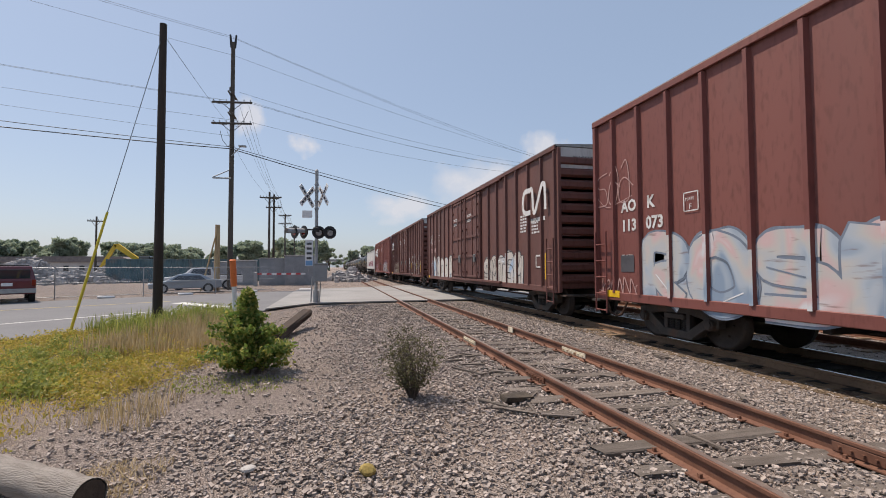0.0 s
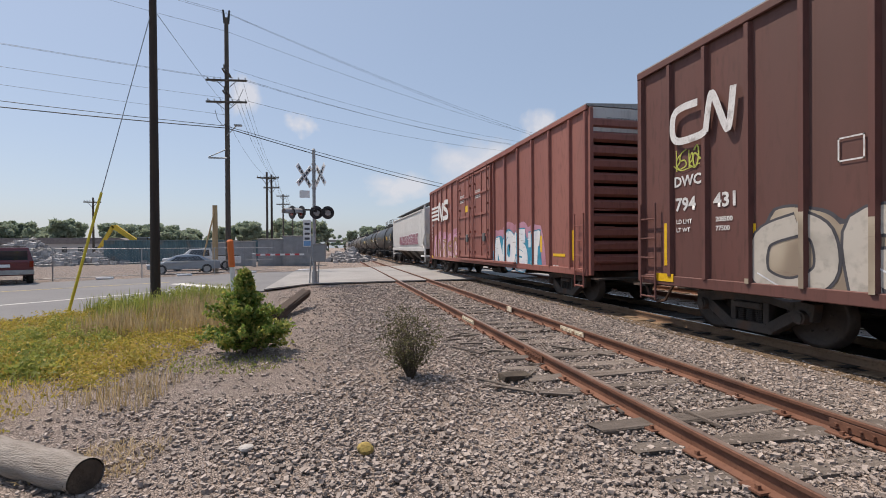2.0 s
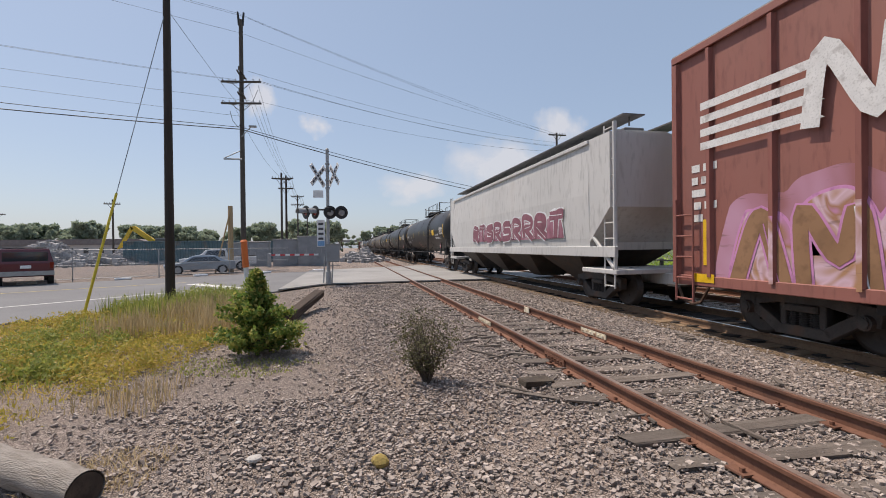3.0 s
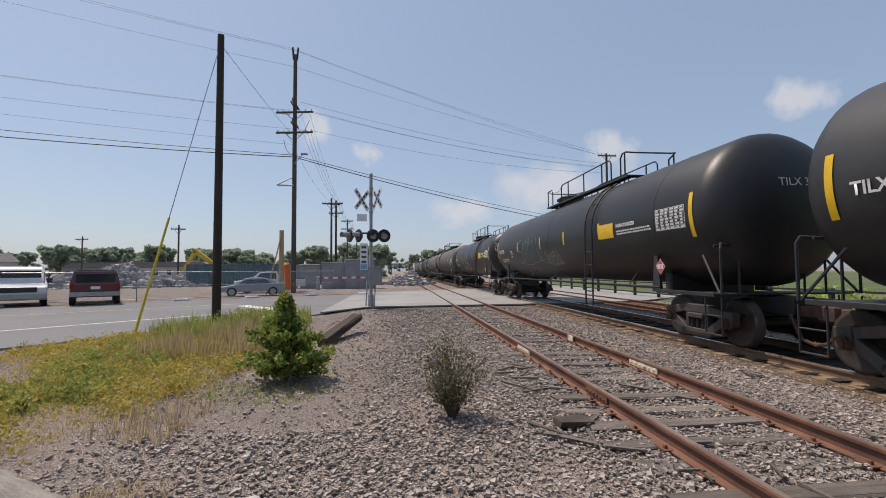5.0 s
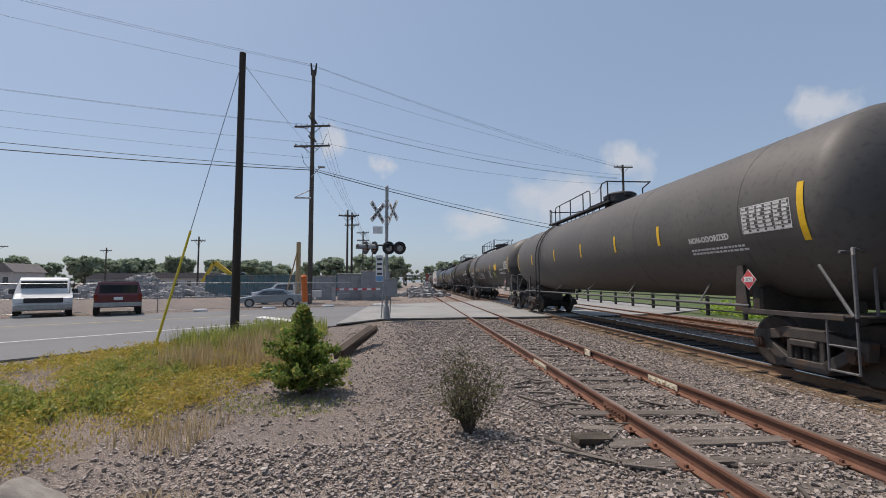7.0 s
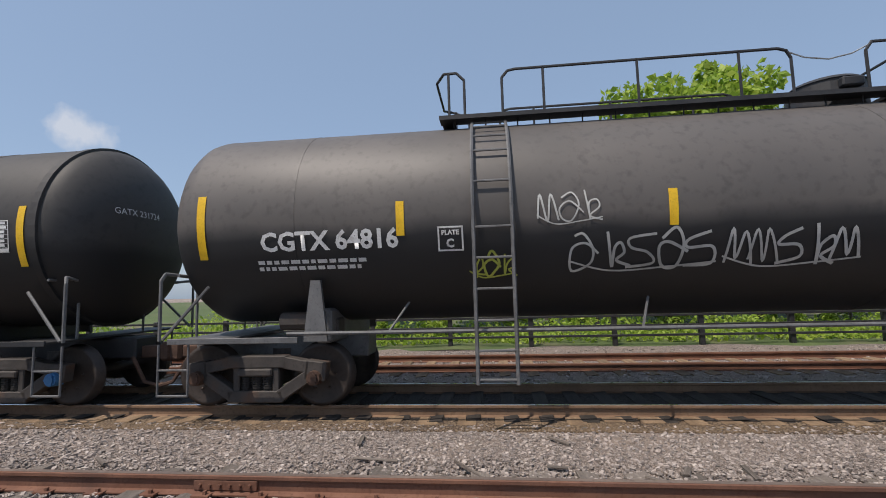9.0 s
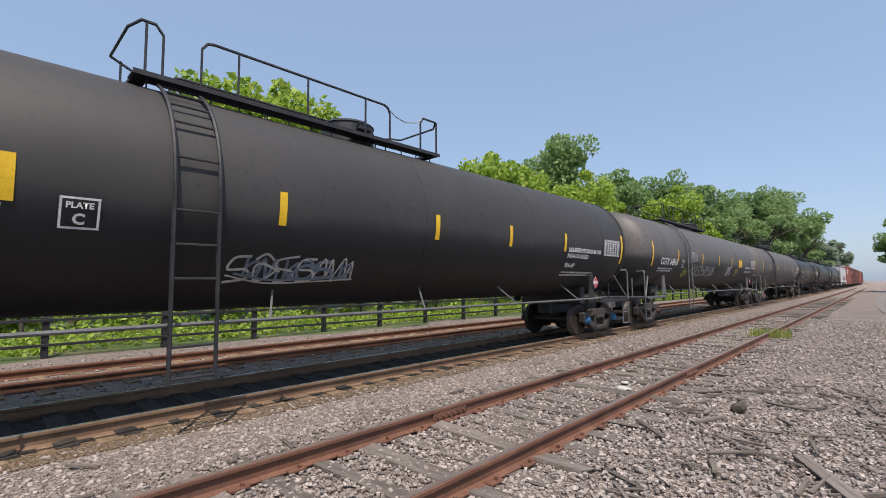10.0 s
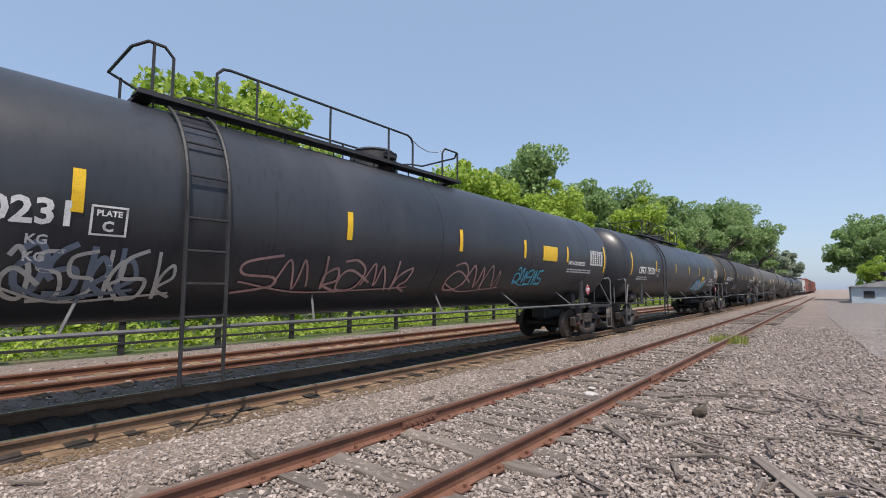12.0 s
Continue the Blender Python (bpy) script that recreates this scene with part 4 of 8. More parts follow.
def piece_graffiti(car, surface, y0, y1, z0, z1, ground, letter, edge, seed, label, letters=5, haze=None, wide=0.26):
    """A large sprayed piece: a field with a swelling upper edge, and broad outlined letter strokes over it and over the posts."""
    rng = random.Random(seed)
    H, W = z1 - z0, (y1 - y0) / letters
    bumps = [(y0 + (k + 0.5) * W, W * rng.uniform(0.56, 0.70), rng.uniform(0.80, 1.0)) for k in range(letters)]

    def crest(y, grow=0.0):
        best = 0.55
        for c, w, h in bumps:
            d = (y - c) / (w + grow)
            if abs(d) < 1:
                best = max(best, h * (1 - abs(d) ** 3.2) ** 0.5)
        ends = min(1.0, max(0.0, min(y - y0 + grow, y1 + grow - y)) / (0.32 * W)) ** 0.5
        return z0 + (H + grow) * best * ends + 0.02 * math.sin(y * 9.1 + seed)

    def field(bm, grow, out, n):
        a, b = y0 - grow, y1 + grow
        last = None
        for i in range(n + 1):
            y = a + (b - a) * i / n
            top = max(z0 + 0.012, crest(y, grow))
            row = [bm.verts.new(surface.at(y, z0 + (top - z0) * k / 4, out)) for k in range(5)]
            if last:
                for k in range(4):
                    bm.faces.new((last[k], row[k], row[k + 1], last[k + 1]))
            last = row

    n = max(40, int((y1 - y0) / 0.06))
    if haze:
        bm = bmesh.new()
        field(bm, 0.32, 0.005, n)
        part("graffiti_background", bm, haze, car, "sprayed colour haze behind the letters")
    bm = bmesh.new()
    field(bm, 0.045, 0.0075, n)
    part("graffiti_background", bm, edge, car, "dark sprayed outline")
    bm = bmesh.new()
    field(bm, 0.0, 0.010, n)
    part("graffiti_background", bm, ground, car, label)
    for k in range(letters):
        c, w, h = bumps[k]
        form = LETTERS[rng.randrange(len(LETTERS))]
        lean = rng.uniform(-0.16, 0.16)
        pts = [(c - (u + rng.uniform(-0.05, 0.05) + lean * (v - 0.5)) * W * 0.98, z0 + H * h * (0.02 + 0.90 * v + rng.uniform(-0.03, 0.03))) for u, v in form]
        broad = wide * rng.uniform(0.8, 1.15) * min(1.0, W / 0.9)
        bo = bmesh.new()
        stroke(bo, surface, pts, broad + 0.075, 0.0125 + 0.001 * k)
        piece = part("graffiti_letter", bo, edge, car, "sprayed letter outline" if k == 0 else "")
        bf = bmesh.new()
        stroke(bf, surface, pts, broad, 0.0165 + 0.001 * k)
        part("letter_fill", bf, letter, piece)
        bl = bmesh.new()
        i = rng.randrange(len(pts) - 1)
        (ya, za), (yb, zb) = pts[i], pts[i + 1]
        stroke(bl, surface, [(ya + 0.04, za + 0.02), ((ya + yb) / 2 + 0.05, (za + zb) / 2), (yb + 0.04, zb - 0.02)], 0.022, 0.0215 + 0.001 * k)
        part("letter_shading", bl, P_WHITE if rng.random() < 0.6 else edge, piece)
    for yp in car.get("posts", []):
        if y0 < yp < y1:
            panel(car, surface, yp - 0.034, yp + 0.034, z0 + 0.12, max(z0 + 0.2, crest(yp) - 0.04), ground, "painted_post", out=0.0765, rows=1)


def data_block(car, surface, y, z, w, rows, size, material=None):
    """Stencilled data too small to read: plain bars in rows."""
    bm = bmesh.new()
    rng = random.Random(int(abs(y * 100)) + rows)
    for r in range(rows):
        u = 0.0
        while u < w * (0.75 + 0.25 * rng.random()):
            d = rng.uniform(size * 1.0, size * 3.0)
            zz = z - r * size * 1.7
            vs = [bm.verts.new(surface.at(y - a, b, 0.009)) for a, b in ((u, zz), (u + d, zz), (u + d, zz + size), (u, zz + size))]
            bm.faces.new(vs)
            u += d + size * 0.6
    part("stencil_bars", bm, material or M_STENCIL, car)


def frame_lines(car, surface, y0, y1, z0, z1, material, w=0.02, name="stencil_frame"):
    bm = bmesh.new()
    for a, b, c, d in ((y0, y1, z0, z0 + w), (y0, y1, z1 - w, z1), (y0, y0 + w, z0, z1), (y1 - w, y1, z0, z1)):
        bm.faces.new([bm.verts.new(surface.at(p, q, 0.020)) for p, q in ((a, c), (b, c), (b, d), (a, d))])
    part(name, bm, material, car)


def table_block(car, surface, y, z, w, h):
    """A ruled qualification table of small figures."""
    frame_lines(car, surface, y - w, y, z, z + h, M_STENCIL, 0.014, "stencil_table")
    bm = bmesh.new()
    rng = random.Random(5)
    for r in range(7):
        zz = z + h * (r + 0.15) / 7
        for c in range(6):
            a = y - w * (c + 0.12) / 6
            b = a - w / 6 * rng.uniform(0.45, 0.8)
            bm.faces.new([bm.verts.new(surface.at(p, q, 0.0085)) for p, q in ((a, zz), (b, zz), (b, zz + h * 0.085), (a, zz + h * 0.085))])
        bm.faces.new([bm.verts.new(surface.at(p, q, 0.0085)) for p, q in ((y, zz - 0.02), (y - w, zz - 0.02), (y - w, zz - 0.014), (y, zz - 0.014))])
    part("stencil_bars", bm, M_STENCIL, car)


def placard(car, surface, y, z, half=0.17, word="1075"):
    bm = bmesh.new()
    patch(bm, surface, [(y, z - half * 1.08), (y - half * 1.08, z), (y, z + half * 1.08), (y + half * 1.08, z)], 0.030)
    part("placard", bm, M_WHITE, car, "white border of a hazard placard")
    bm = bmesh.new()
    patch(bm, surface, [(y, z - half), (y - half, z), (y, z + half), (y + half, z)], 0.034)
    part("placard", bm, M_PLACARD, car, "red diamond hazard placard")
    panel(car, surface, y - half * 0.62, y + half * 0.62, z - 0.045, z + 0.05, M_WHITE, "placard", "white number strip", out=0.038, rows=1)
    words(car, surface, word, y + 0.095, z - 0.036, 0.095, P_DARK, out=0.042)


def boxcar(s0, s1, material, label, spec):
    car = thing("boxcar", label, "boxcar", "freight train cars")
    L = s1 - s0
    half = L / 2 - 1.0
    X, Z0, Z1 = 1.56, 0.96, 5.16
    side = Wall(X)
    bm = bmesh.new()
    box(bm, -X, X, -half, half, Z0 + 0.1, Z1, 0.02)
    part("body", bm, material, car)
    # roof with overhang and carlines
    bm = bmesh.new()
    extrude_outline(bm, [(-X - 0.06, 0.0), (X + 0.06, 0.0), (X + 0.06, 0.05), (0, 0.14), (-X - 0.06, 0.05)], 2 * half + 0.06, lambda u, v, w: (u, -half - 0.03 + w, Z1 + 0.003 + v))
    part("roof", bm, M_ROOF, car, "dull metal roof")
    bm = bmesh.new()
    box(bm, -X - 0.075, -X - 0.02, -half - 0.03, half + 0.03, Z1 - 0.10, Z1 + 0.03, 0.01)
    part("top_chord", bm, material, car)
    # side sill and its fish-belly skirt
    bm = bmesh.new()
    box(bm, -X - 0.05, -X + 0.08, -half, half, Z0 - 0.02, Z0 + 0.16, 0.012)
    box(bm, X - 0.08, X + 0.05, -half, half, Z0 - 0.02, Z0 + 0.16, 0.012)
    part("side_sill", bm, material, car)
    door = spec.get("door", True)
    d0, d1 = (-2.45, 2.45) if door else (0, 0)
    # posts
    bm = bmesh.new()
    extrude_outline(bm, [(-0.06, 0), (0.06, 0), (0.035, 0.075), (-0.035, 0.075)], Z1 - Z0 - 0.27, lambda u, v, w: (-X - v, u, Z0 + 0.15 + w))
    post = mesh_of("side_post", bm)
    post.materials.append(material)
    gap, first = spec.get("posts", 1.1), spec.get("first", half - 0.8)
    post_at = []
    back = spec.get("back", first)
    rows = [half - 0.06, 0.06 - half] + [first - k * gap for k in range(12) if first > k * gap] + [k * gap - back for k in range(12) if back > k * gap]
    for y in rows:
        if door and d0 - 0.15 < y < d1 + 0.15 or abs(y) > half - 0.02 or len(post_at) > 1 and abs(y) < gap * 0.5:
            continue
        put("side_post", post, None, car, at=pose(0, y, 0))
        post_at.append(y)
    if door:
        for a, b in ((-2.4, -0.03), (0.03, 2.4)):
            bm = bmesh.new()
            box(bm, -X - 0.07, -X - 0.002, a, b, Z0 + 0.22, Z1 - 0.18, 0.015)
            dr = part("door", bm, material, car, "plug door with locking bars")
            bm = bmesh.new()
            for z in np.linspace(Z0 + 0.3, Z1 - 0.26, 5):
                box(bm, -X - 0.115, -X - 0.068, a + 0.02, b - 0.02, z - 0.045, z + 0.045, 0.01)
            for yy in (a + 0.06, (a + b) / 2, b - 0.06):
                box(bm, -X - 0.105, -X - 0.068, yy - 0.05, yy + 0.05, Z0 + 0.25, Z1 - 0.22, 0.01)
            part("door_frame", bm, material, dr)
            bm = bmesh.new()
            for yy in (a + 0.32, b - 0.32):
                bm = bmesh.new()
                rod(bm, (-X - 0.14, yy, Z0 + 0.1), (-X - 0.14, yy, Z1 - 0.12), 0.024, n=8)
                for z in (Z0 + 0.5, Z0 + 1.4, Z0 + 2.5, Z0 + 3.5):
                    box(bm, -X - 0.165, -X - 0.06, yy - 0.05, yy + 0.05, z - 0.04, z + 0.04, 0.008)
                part("locking_bar", bm, material, dr)
            bm = bmesh.new()
            rod(bm, (-X - 0.16, a + 0.3, Z0 + 0.95), (-X - 0.16, a + 0.95, Z0 + 0.75), 0.02, n=6)
            part("door_lever", bm, material, dr)
            bm = bmesh.new()
            box(bm, -X - 0.14, -X - 0.06, a + 0.62, a + 0.92, Z0 + 0.95, Z0 + 1.30, 0.02)
            part("lock_box", bm, M_GREYRAIL, dr, "pale lock casting")
            data_block(dr, Wall(X + 0.075), b - 0.4, Z0 + 3.15, 0.8, 5, 0.045)
        bm = bmesh.new()
        box(bm, -X - 0.16, -X - 0.05, -4.9, 2.5, Z0 + 0.10, Z0 + 0.19, 0.01)
        part("door_track", bm, material, car)
        bm = bmesh.new()
        box(bm, -X - 0.13, -X - 0.05, -4.9, 2.5, Z1 - 0.17, Z1 - 0.11, 0.01)
        part("door_track", bm, material, car)
    # corrugated ends
    for e in (-1, 1):
        bm = bmesh.new()
        nb = 11
        pts = []
        for i in range(nb):
            z = Z0 + 0.25 + i * (3.75 / nb)
            pts += [(z, 0.0), (z + 0.06, 0.09), (z + 0.20, 0.09), (z + 0.27, 0.0)]
        for (za, da), (zb, db) in zip(pts, pts[1:]):
            q = [(-X + 0.06, half + da, za), (X - 0.06, half + da, za), (X - 0.06, half + db, zb), (-X + 0.06, half + db, zb)]
            bm.faces.new([bm.verts.new((x, e * y, z)) for x, y, z in q])
        bmesh.ops.remove_doubles(bm, verts=bm.verts, dist=0.0005)
        bmesh.ops.recalc_face_normals(bm, faces=bm.faces)
        part("end_panel", bm, material, car, "corrugated end panel")
        bm = bmesh.new()
        box(bm, -X + 0.02, X - 0.02, e * (half + 0.005), e * (half + 0.03), Z1 - 0.62, Z1 - 0.02)
        part("end_board", bm, M_HOPPER, car, "white excess-height board")
        for x in (-X + 0.04, X - 0.04):
            bm = bmesh.new()
            box(bm, x - 0.05, x + 0.05, e * half, e * (half + 0.11), Z0, Z1 - 0.05, 0.01)
            part("corner_post", bm, material, car)
        lettering("EXCESS HEIGHT CAR", 0.20, P_DARK, car, lambda u, v, e=e: Vector((-e * (u - 1.05), e * (half + 0.036), Z1 - 0.40 + v)))
        ladder(car, -X - 0.09, e * (half - 0.30), Z0 - 0.32, Z0 + 1.55, 0.42, material)
        for z in np.arange(Z0 + 0.35, Z0 + 1.7, 0.42):
            bm = bmesh.new()
            rod(bm, (-X + 0.1, e * (half + 0.17), z), (-X + 0.62, e * (half + 0.17), z), 0.016, n=6)
            for x in (-X + 0.1, -X + 0.62):
                rod(bm, (x, e * (half + 0.17), z), (x, e * half, z), 0.014, n=5)
            part("end_grab_iron", bm, material, car)
        bm = bmesh.new()
        box(bm, -1.5, 1.5, e * half, e * (half + 0.35), Z0 - 0.10, Z0 - 0.06)
        box(bm, -0.25, 0.25, e * (half - 3), e * (half + 0.55), 0.72, Z0 + 0.05, 0.02)
        part("end_sill", bm, M_UNDER, car)
        coupler(car, e * L / 2, e)
        panel(car, side, e * (half - 0.72) - 0.06, e * (half - 0.72) + 0.06, Z0 + 0.35, Z0 + 1.15, M_REFLECT, "reflector_strip", "yellow reflector strip", rows=1)
        bogie(car, e * (L / 2 - 3.0), CAP_GREY, spec.get("turn", True))
    panel(car, side, half - 0.95, half - 0.5, Z0 + 0.05, Z0 + 0.20, M_REFLECT, "consolidated_stencil", "yellow stencil panel", out=0.06, rows=1)
    bm = bmesh.new()
    box(bm, -0.3, 0.3, -half + 2, half - 2, 0.70, Z0 + 0.05, 0.02)
    for yy in np.arange(-half + 4, half - 3, 1.9):
        box(bm, -X + 0.1, X - 0.1, yy - 0.06, yy + 0.06, 0.80, Z0 + 0.1, 0.01)
    rod(bm, (-0.9, -2.0, 0.78), (-0.9, -0.9, 0.78), 0.19, n=12)
    part("underframe", bm, M_SPRING, car)
    for yy in (-half * 0.72, -half * 0.45, half * 0.45, half * 0.72):
        panel(car, side, yy - 0.07, yy + 0.07, Z0 + 0.55, Z0 + 1.05, M_REFLECT, "reflector_strip", "yellow reflector strip", rows=1)
    car["posts"] = post_at
    TRAIN.append((car, (s0 + s1) / 2))
    return car, side, half, Z0, Z1


def hopper(s0, s1):
    car = thing("covered_hopper", "pale grey covered hopper car with graffiti along its side", "hopper car", "freight train cars")
    L = s1 - s0
    half = L / 2 - 1.0
    X, Z0, Z1 = 1.55, 1.55, 4.72
    bm = bmesh.new()
    prof = [(-X + 0.03, Z0), (-X, Z0 + 0.3), (-X - 0.02, 3.0), (-X + 0.02, 4.35), (-0.75, Z1), (0.75, Z1), (X - 0.02, 4.35), (X + 0.02, 3.0), (X, Z0 + 0.3), (X - 0.03, Z0)]
    extrude_outline(bm, prof, 2 * (half - 1.2), lambda u, v, w: (u, -half + 1.2 + w, v))
    part("body", bm, M_HOPPER, car)
    for e in (-1, 1):
        bm = bmesh.new()
        a = [bm.verts.new((x, e * (half - 1.2), z)) for x, z in ((-X, Z0 + 0.2), (X, Z0 + 0.2), (X, 4.4), (-X, 4.4))]
        b = [bm.verts.new((x, e * (half - 0.25), z)) for x, z in ((-X, 2.6), (X, 2.6), (X, 4.4), (-X, 4.4))]
        for i in range(4):
            j = (i + 1) % 4
            bm.faces.new((a[i], a[j], b[j], b[i]))
        bm.faces.new(b)
        bmesh.ops.recalc_face_normals(bm, faces=bm.faces)
        part("end_slope", bm, M_HOPPER, car)
        bm = bmesh.new()
        for x in (-X + 0.04, X - 0.04):
            rod(bm, (x, e * (half - 0.1), 1.0), (x, e * (half - 0.1), 4.6), 0.05, n=6)
            rod(bm, (x, e * (half - 0.1), 1.1), (x, e * (half - 1.2), 2.0), 0.05, n=6)
        box(bm, -X, X, e * (half - 1.6), e * half, 0.98, 1.10, 0.02)
        box(bm, -0.25, 0.25, e * (half - 3), e * (half + 0.5), 0.72, 1.0, 0.02)
        part("end_frame", bm, M_HOPPER, car)
        ladder(car, -X + 0.05, e * (half - 0.35), 0.65, 4.6, 0.42, M_HOPPER)
        coupler(car, e * L / 2, e)
        bogie(car, e * (L / 2 - 2.6), CAP_GREY, False)
    bm = bmesh.new()
    for k in range(4):
        y = -half + 3.4 + k * (2 * half - 6.8) / 3
        a = [bm.verts.new((x, y + d, Z0 + 0.02)) for x, d in ((-X, -1.5), (X, -1.5), (X, 1.5), (-X, 1.5))]
        b = [bm.verts.new((x, y + d, 0.55)) for x, d in ((-0.45, -0.35), (0.45, -0.35), (0.45, 0.35), (-0.45, 0.35))]
        for i in range(4):
            j = (i + 1) % 4
            bm.faces.new((a[i], a[j], b[j], b[i]))
        bm.faces.new(b)
    bmesh.ops.recalc_face_normals(bm, faces=bm.faces)
    part("outlet_bays", bm, M_UNDER, car, "grimy outlet bays")
    bm = bmesh.new()
    box(bm, -X - 0.04, -X + 0.05, -half, half, Z0 - 0.16, Z0 + 0.10, 0.01)
    box(bm, -X - 0.05, -X + 0.04, -half + 1.2, half - 1.2, 4.30, 4.40, 0.01)
    part("side_sill", bm, M_HOPPER, car)
    bm = bmesh.new()
    for x in (-0.85, 0.85):
        box(bm, x - 0.3, x + 0.3, -half + 0.3, half - 0.3, Z1 + 0.12, Z1 + 0.15)
        for y in np.arange(-half + 0.5, half, 1.1):
            rod(bm, (x, y, Z1 - 0.1), (x, y, Z1 + 0.12), 0.02, n=5)
    box(bm, -0.3, 0.3, -half + 1.5, half - 1.5, Z1 + 0.02, Z1 + 0.16, 0.02)
    part("running_boards", bm, M_GREYRAIL, car)
    side = Wall(X + 0.03)
    piece_graffiti(car, side, -6.2, 3.4, Z0 + 0.35, Z0 + 1.25, S_MAROON, P_MAROON, P_WHITE, 21, "maroon sprayed letters", 9)
    TRAIN.append((car, (s0 + s1) / 2))
    return car, side, half


def tank_car(s0, s1, material, label, spec):
    car = thing("tank_car", label, "tank car", "freight train cars")
    L = s1 - s0
    R, ZC = spec.get("r", 1.53), spec.get("zc", 2.90)
    inset = spec.get("inset", 1.30)
    cyl = L / 2 - inset
    sh = Shell(R, ZC)
    bm = bmesh.new()
    head = 0.70
    prof = [(-cyl - head * math.sin(a), R * math.cos(a)) for a in np.linspace(math.pi / 2, 0, 9)]
    prof[0] = (-cyl - head, 0.0)
    mid = [(-cyl + 2 * cyl * k / 8, R) for k in range(1, 8)]
    full = prof + mid + [(-y, r) for y, r in reversed(prof)]
    lathe(bm, full, 56, 0.0, ZC)
    part("tank", bm, material, car, smooth=True)
    if spec.get("rim"):
        for e in (-1, 1):
            bm = bmesh.new()
            lathe(bm, [(e * (cyl - 0.02), R), (e * (cyl - 0.02), R + 0.022), (e * (cyl + 0.10), R + 0.022), (e * (cyl + 0.10), R - 0.05)], 56, 0, ZC)
            part("jacket_rim", bm, material, car)
    for y in np.linspace(-cyl + 1.5, cyl - 1.5, 5):
        bm = bmesh.new()
        lathe(bm, [(y - 0.02, R - 0.01), (y - 0.02, R + 0.004), (y + 0.02, R + 0.004), (y + 0.02, R - 0.01)], 56, 0, ZC)
        part("weld_seam", bm, material, car)
    # sill line with its struts
    rail_m = spec.get("rail", M_GREYRAIL)
    bm = bmesh.new()
    e0 = L / 2 - 2.7
    rod(bm, (-1.46, -e0, 1.28), (-1.46, e0, 1.28), 0.026, n=8)
    part("side_handrail", bm, rail_m, car, "long pale side rail")
    for y in np.linspace(-e0 + 1.4, e0 - 1.4, 5):
        bm = bmesh.new()
        lean = 0.22 if y < 0 else -0.22
        rod(bm, (-1.46, y, 1.27), (-1.05, y + lean, 1.66), 0.018, n=6)
        part("rail_strut", bm, rail_m, car)
    # platforms and rails on top
    p1, p0 = 6.1, -1.5
    sy = spec.get("shift", 0.0)
    top = ZC + R
    deck_at = pose(0, sy + 0.45, 0) @ Matrix.Diagonal((1, 0.88, 1, 1))
    side_at = pose(0, sy, 0)
    if spec.get("rails"):                 # the two ends of the long handrail, and the ladder
        ra, rb = spec["rails"]
        deck_at = pose(0, ra - 5.0 * (ra - rb) / 4.64, 0) @ Matrix.Diagonal((1, (ra - rb) / 4.64, 1, 1))
        side_at = pose(0, spec["rung"] - 5.07, 0)
    if spec.get("flip"):                  # the deck and ladder lie towards the other end
        deck_at = pose(0, 0.75, 0) @ Matrix.Diagonal((1, -0.92, 1, 1))
        side_at = pose(0, 1.1, 0) @ Matrix.Diagonal((1, -1, 1, 1))
    bm = bmesh.new()
    for x in (-0.62, 0.62):
        box(bm, x - 0.15, x + 0.15, p0, p1, top - 0.012, top + 0.012)
        for y in np.arange(p0 + 0.2, p1, 0.55):
            rod(bm, (x, y, top - 0.18), (x, y, top), 0.014, n=5)
        box(bm, x - 0.165, x - 0.15, p0, p1, top - 0.03, top + 0.035)
    for y in (p0 + 0.15, p1 - 0.15):
        box(bm, -0.75, 0.75, y - 0.12, y + 0.12, top - 0.025, top + 0.025)
    part("walkway", bm, M_BLACK, car, "black grated walkway", at=deck_at)
    hr, zt = 0.023, top + 0.70
    for x in (-0.76, 0.76):
        bm = bmesh.new()
        pipe(bm, [(x, 5.0, top), (x, 5.0, zt - 0.12), (x, 4.9, zt - 0.02), (x, 4.78, zt), (x, 0.55, zt), (x, 0.42, zt - 0.04), (x, 0.36, zt - 0.15), (x, 0.36, top)], hr)
        for y in (4.3, 2.75, 1.15):
            rod(bm, (x, y, top), (x, y, zt), hr, n=6)
        part("walkway_handrail", bm, M_BLACK, car, "black pipe handrail", at=deck_at)
    bm = bmesh.new()
    pipe(bm, [(-0.76, 5.65, top), (-0.76, 5.65, zt - 0.12), (-0.76, 5.78, zt), (-0.76, 6.0, zt), (-0.55, 6.15, zt - 0.05), (0.55, 6.15, zt - 0.05), (0.76, 6.0, zt), (0.76, 5.65, zt - 0.12), (0.76, 5.65, top)], hr)
    rod(bm, (-0.76, 5.92, top), (-0.76, 5.92, zt), hr, n=6)
    rod(bm, (0.76, 5.92, top), (0.76, 5.92, zt), hr, n=6)
    part("end_handrail", bm, M_BLACK, car, "black pipe end rail", at=deck_at)
    bm = bmesh.new()
    pipe(bm, [(-0.76, -0.75, top), (-0.76, -0.75, zt - 0.12), (-0.76, -0.85, zt), (-0.76, -1.35, zt), (-0.55, -1.55, zt - 0.05), (0.55, -1.55, zt - 0.05), (0.76, -1.35, zt), (0.76, -0.75, zt - 0.12), (0.76, -0.75, top)], hr)
    rod(bm, (-0.76, -1.38, top), (-0.76, -1.38, zt), hr, n=6)
    part("end_handrail", bm, M_BLACK, car, "black pipe end rail", at=deck_at)
    bm = bmesh.new()
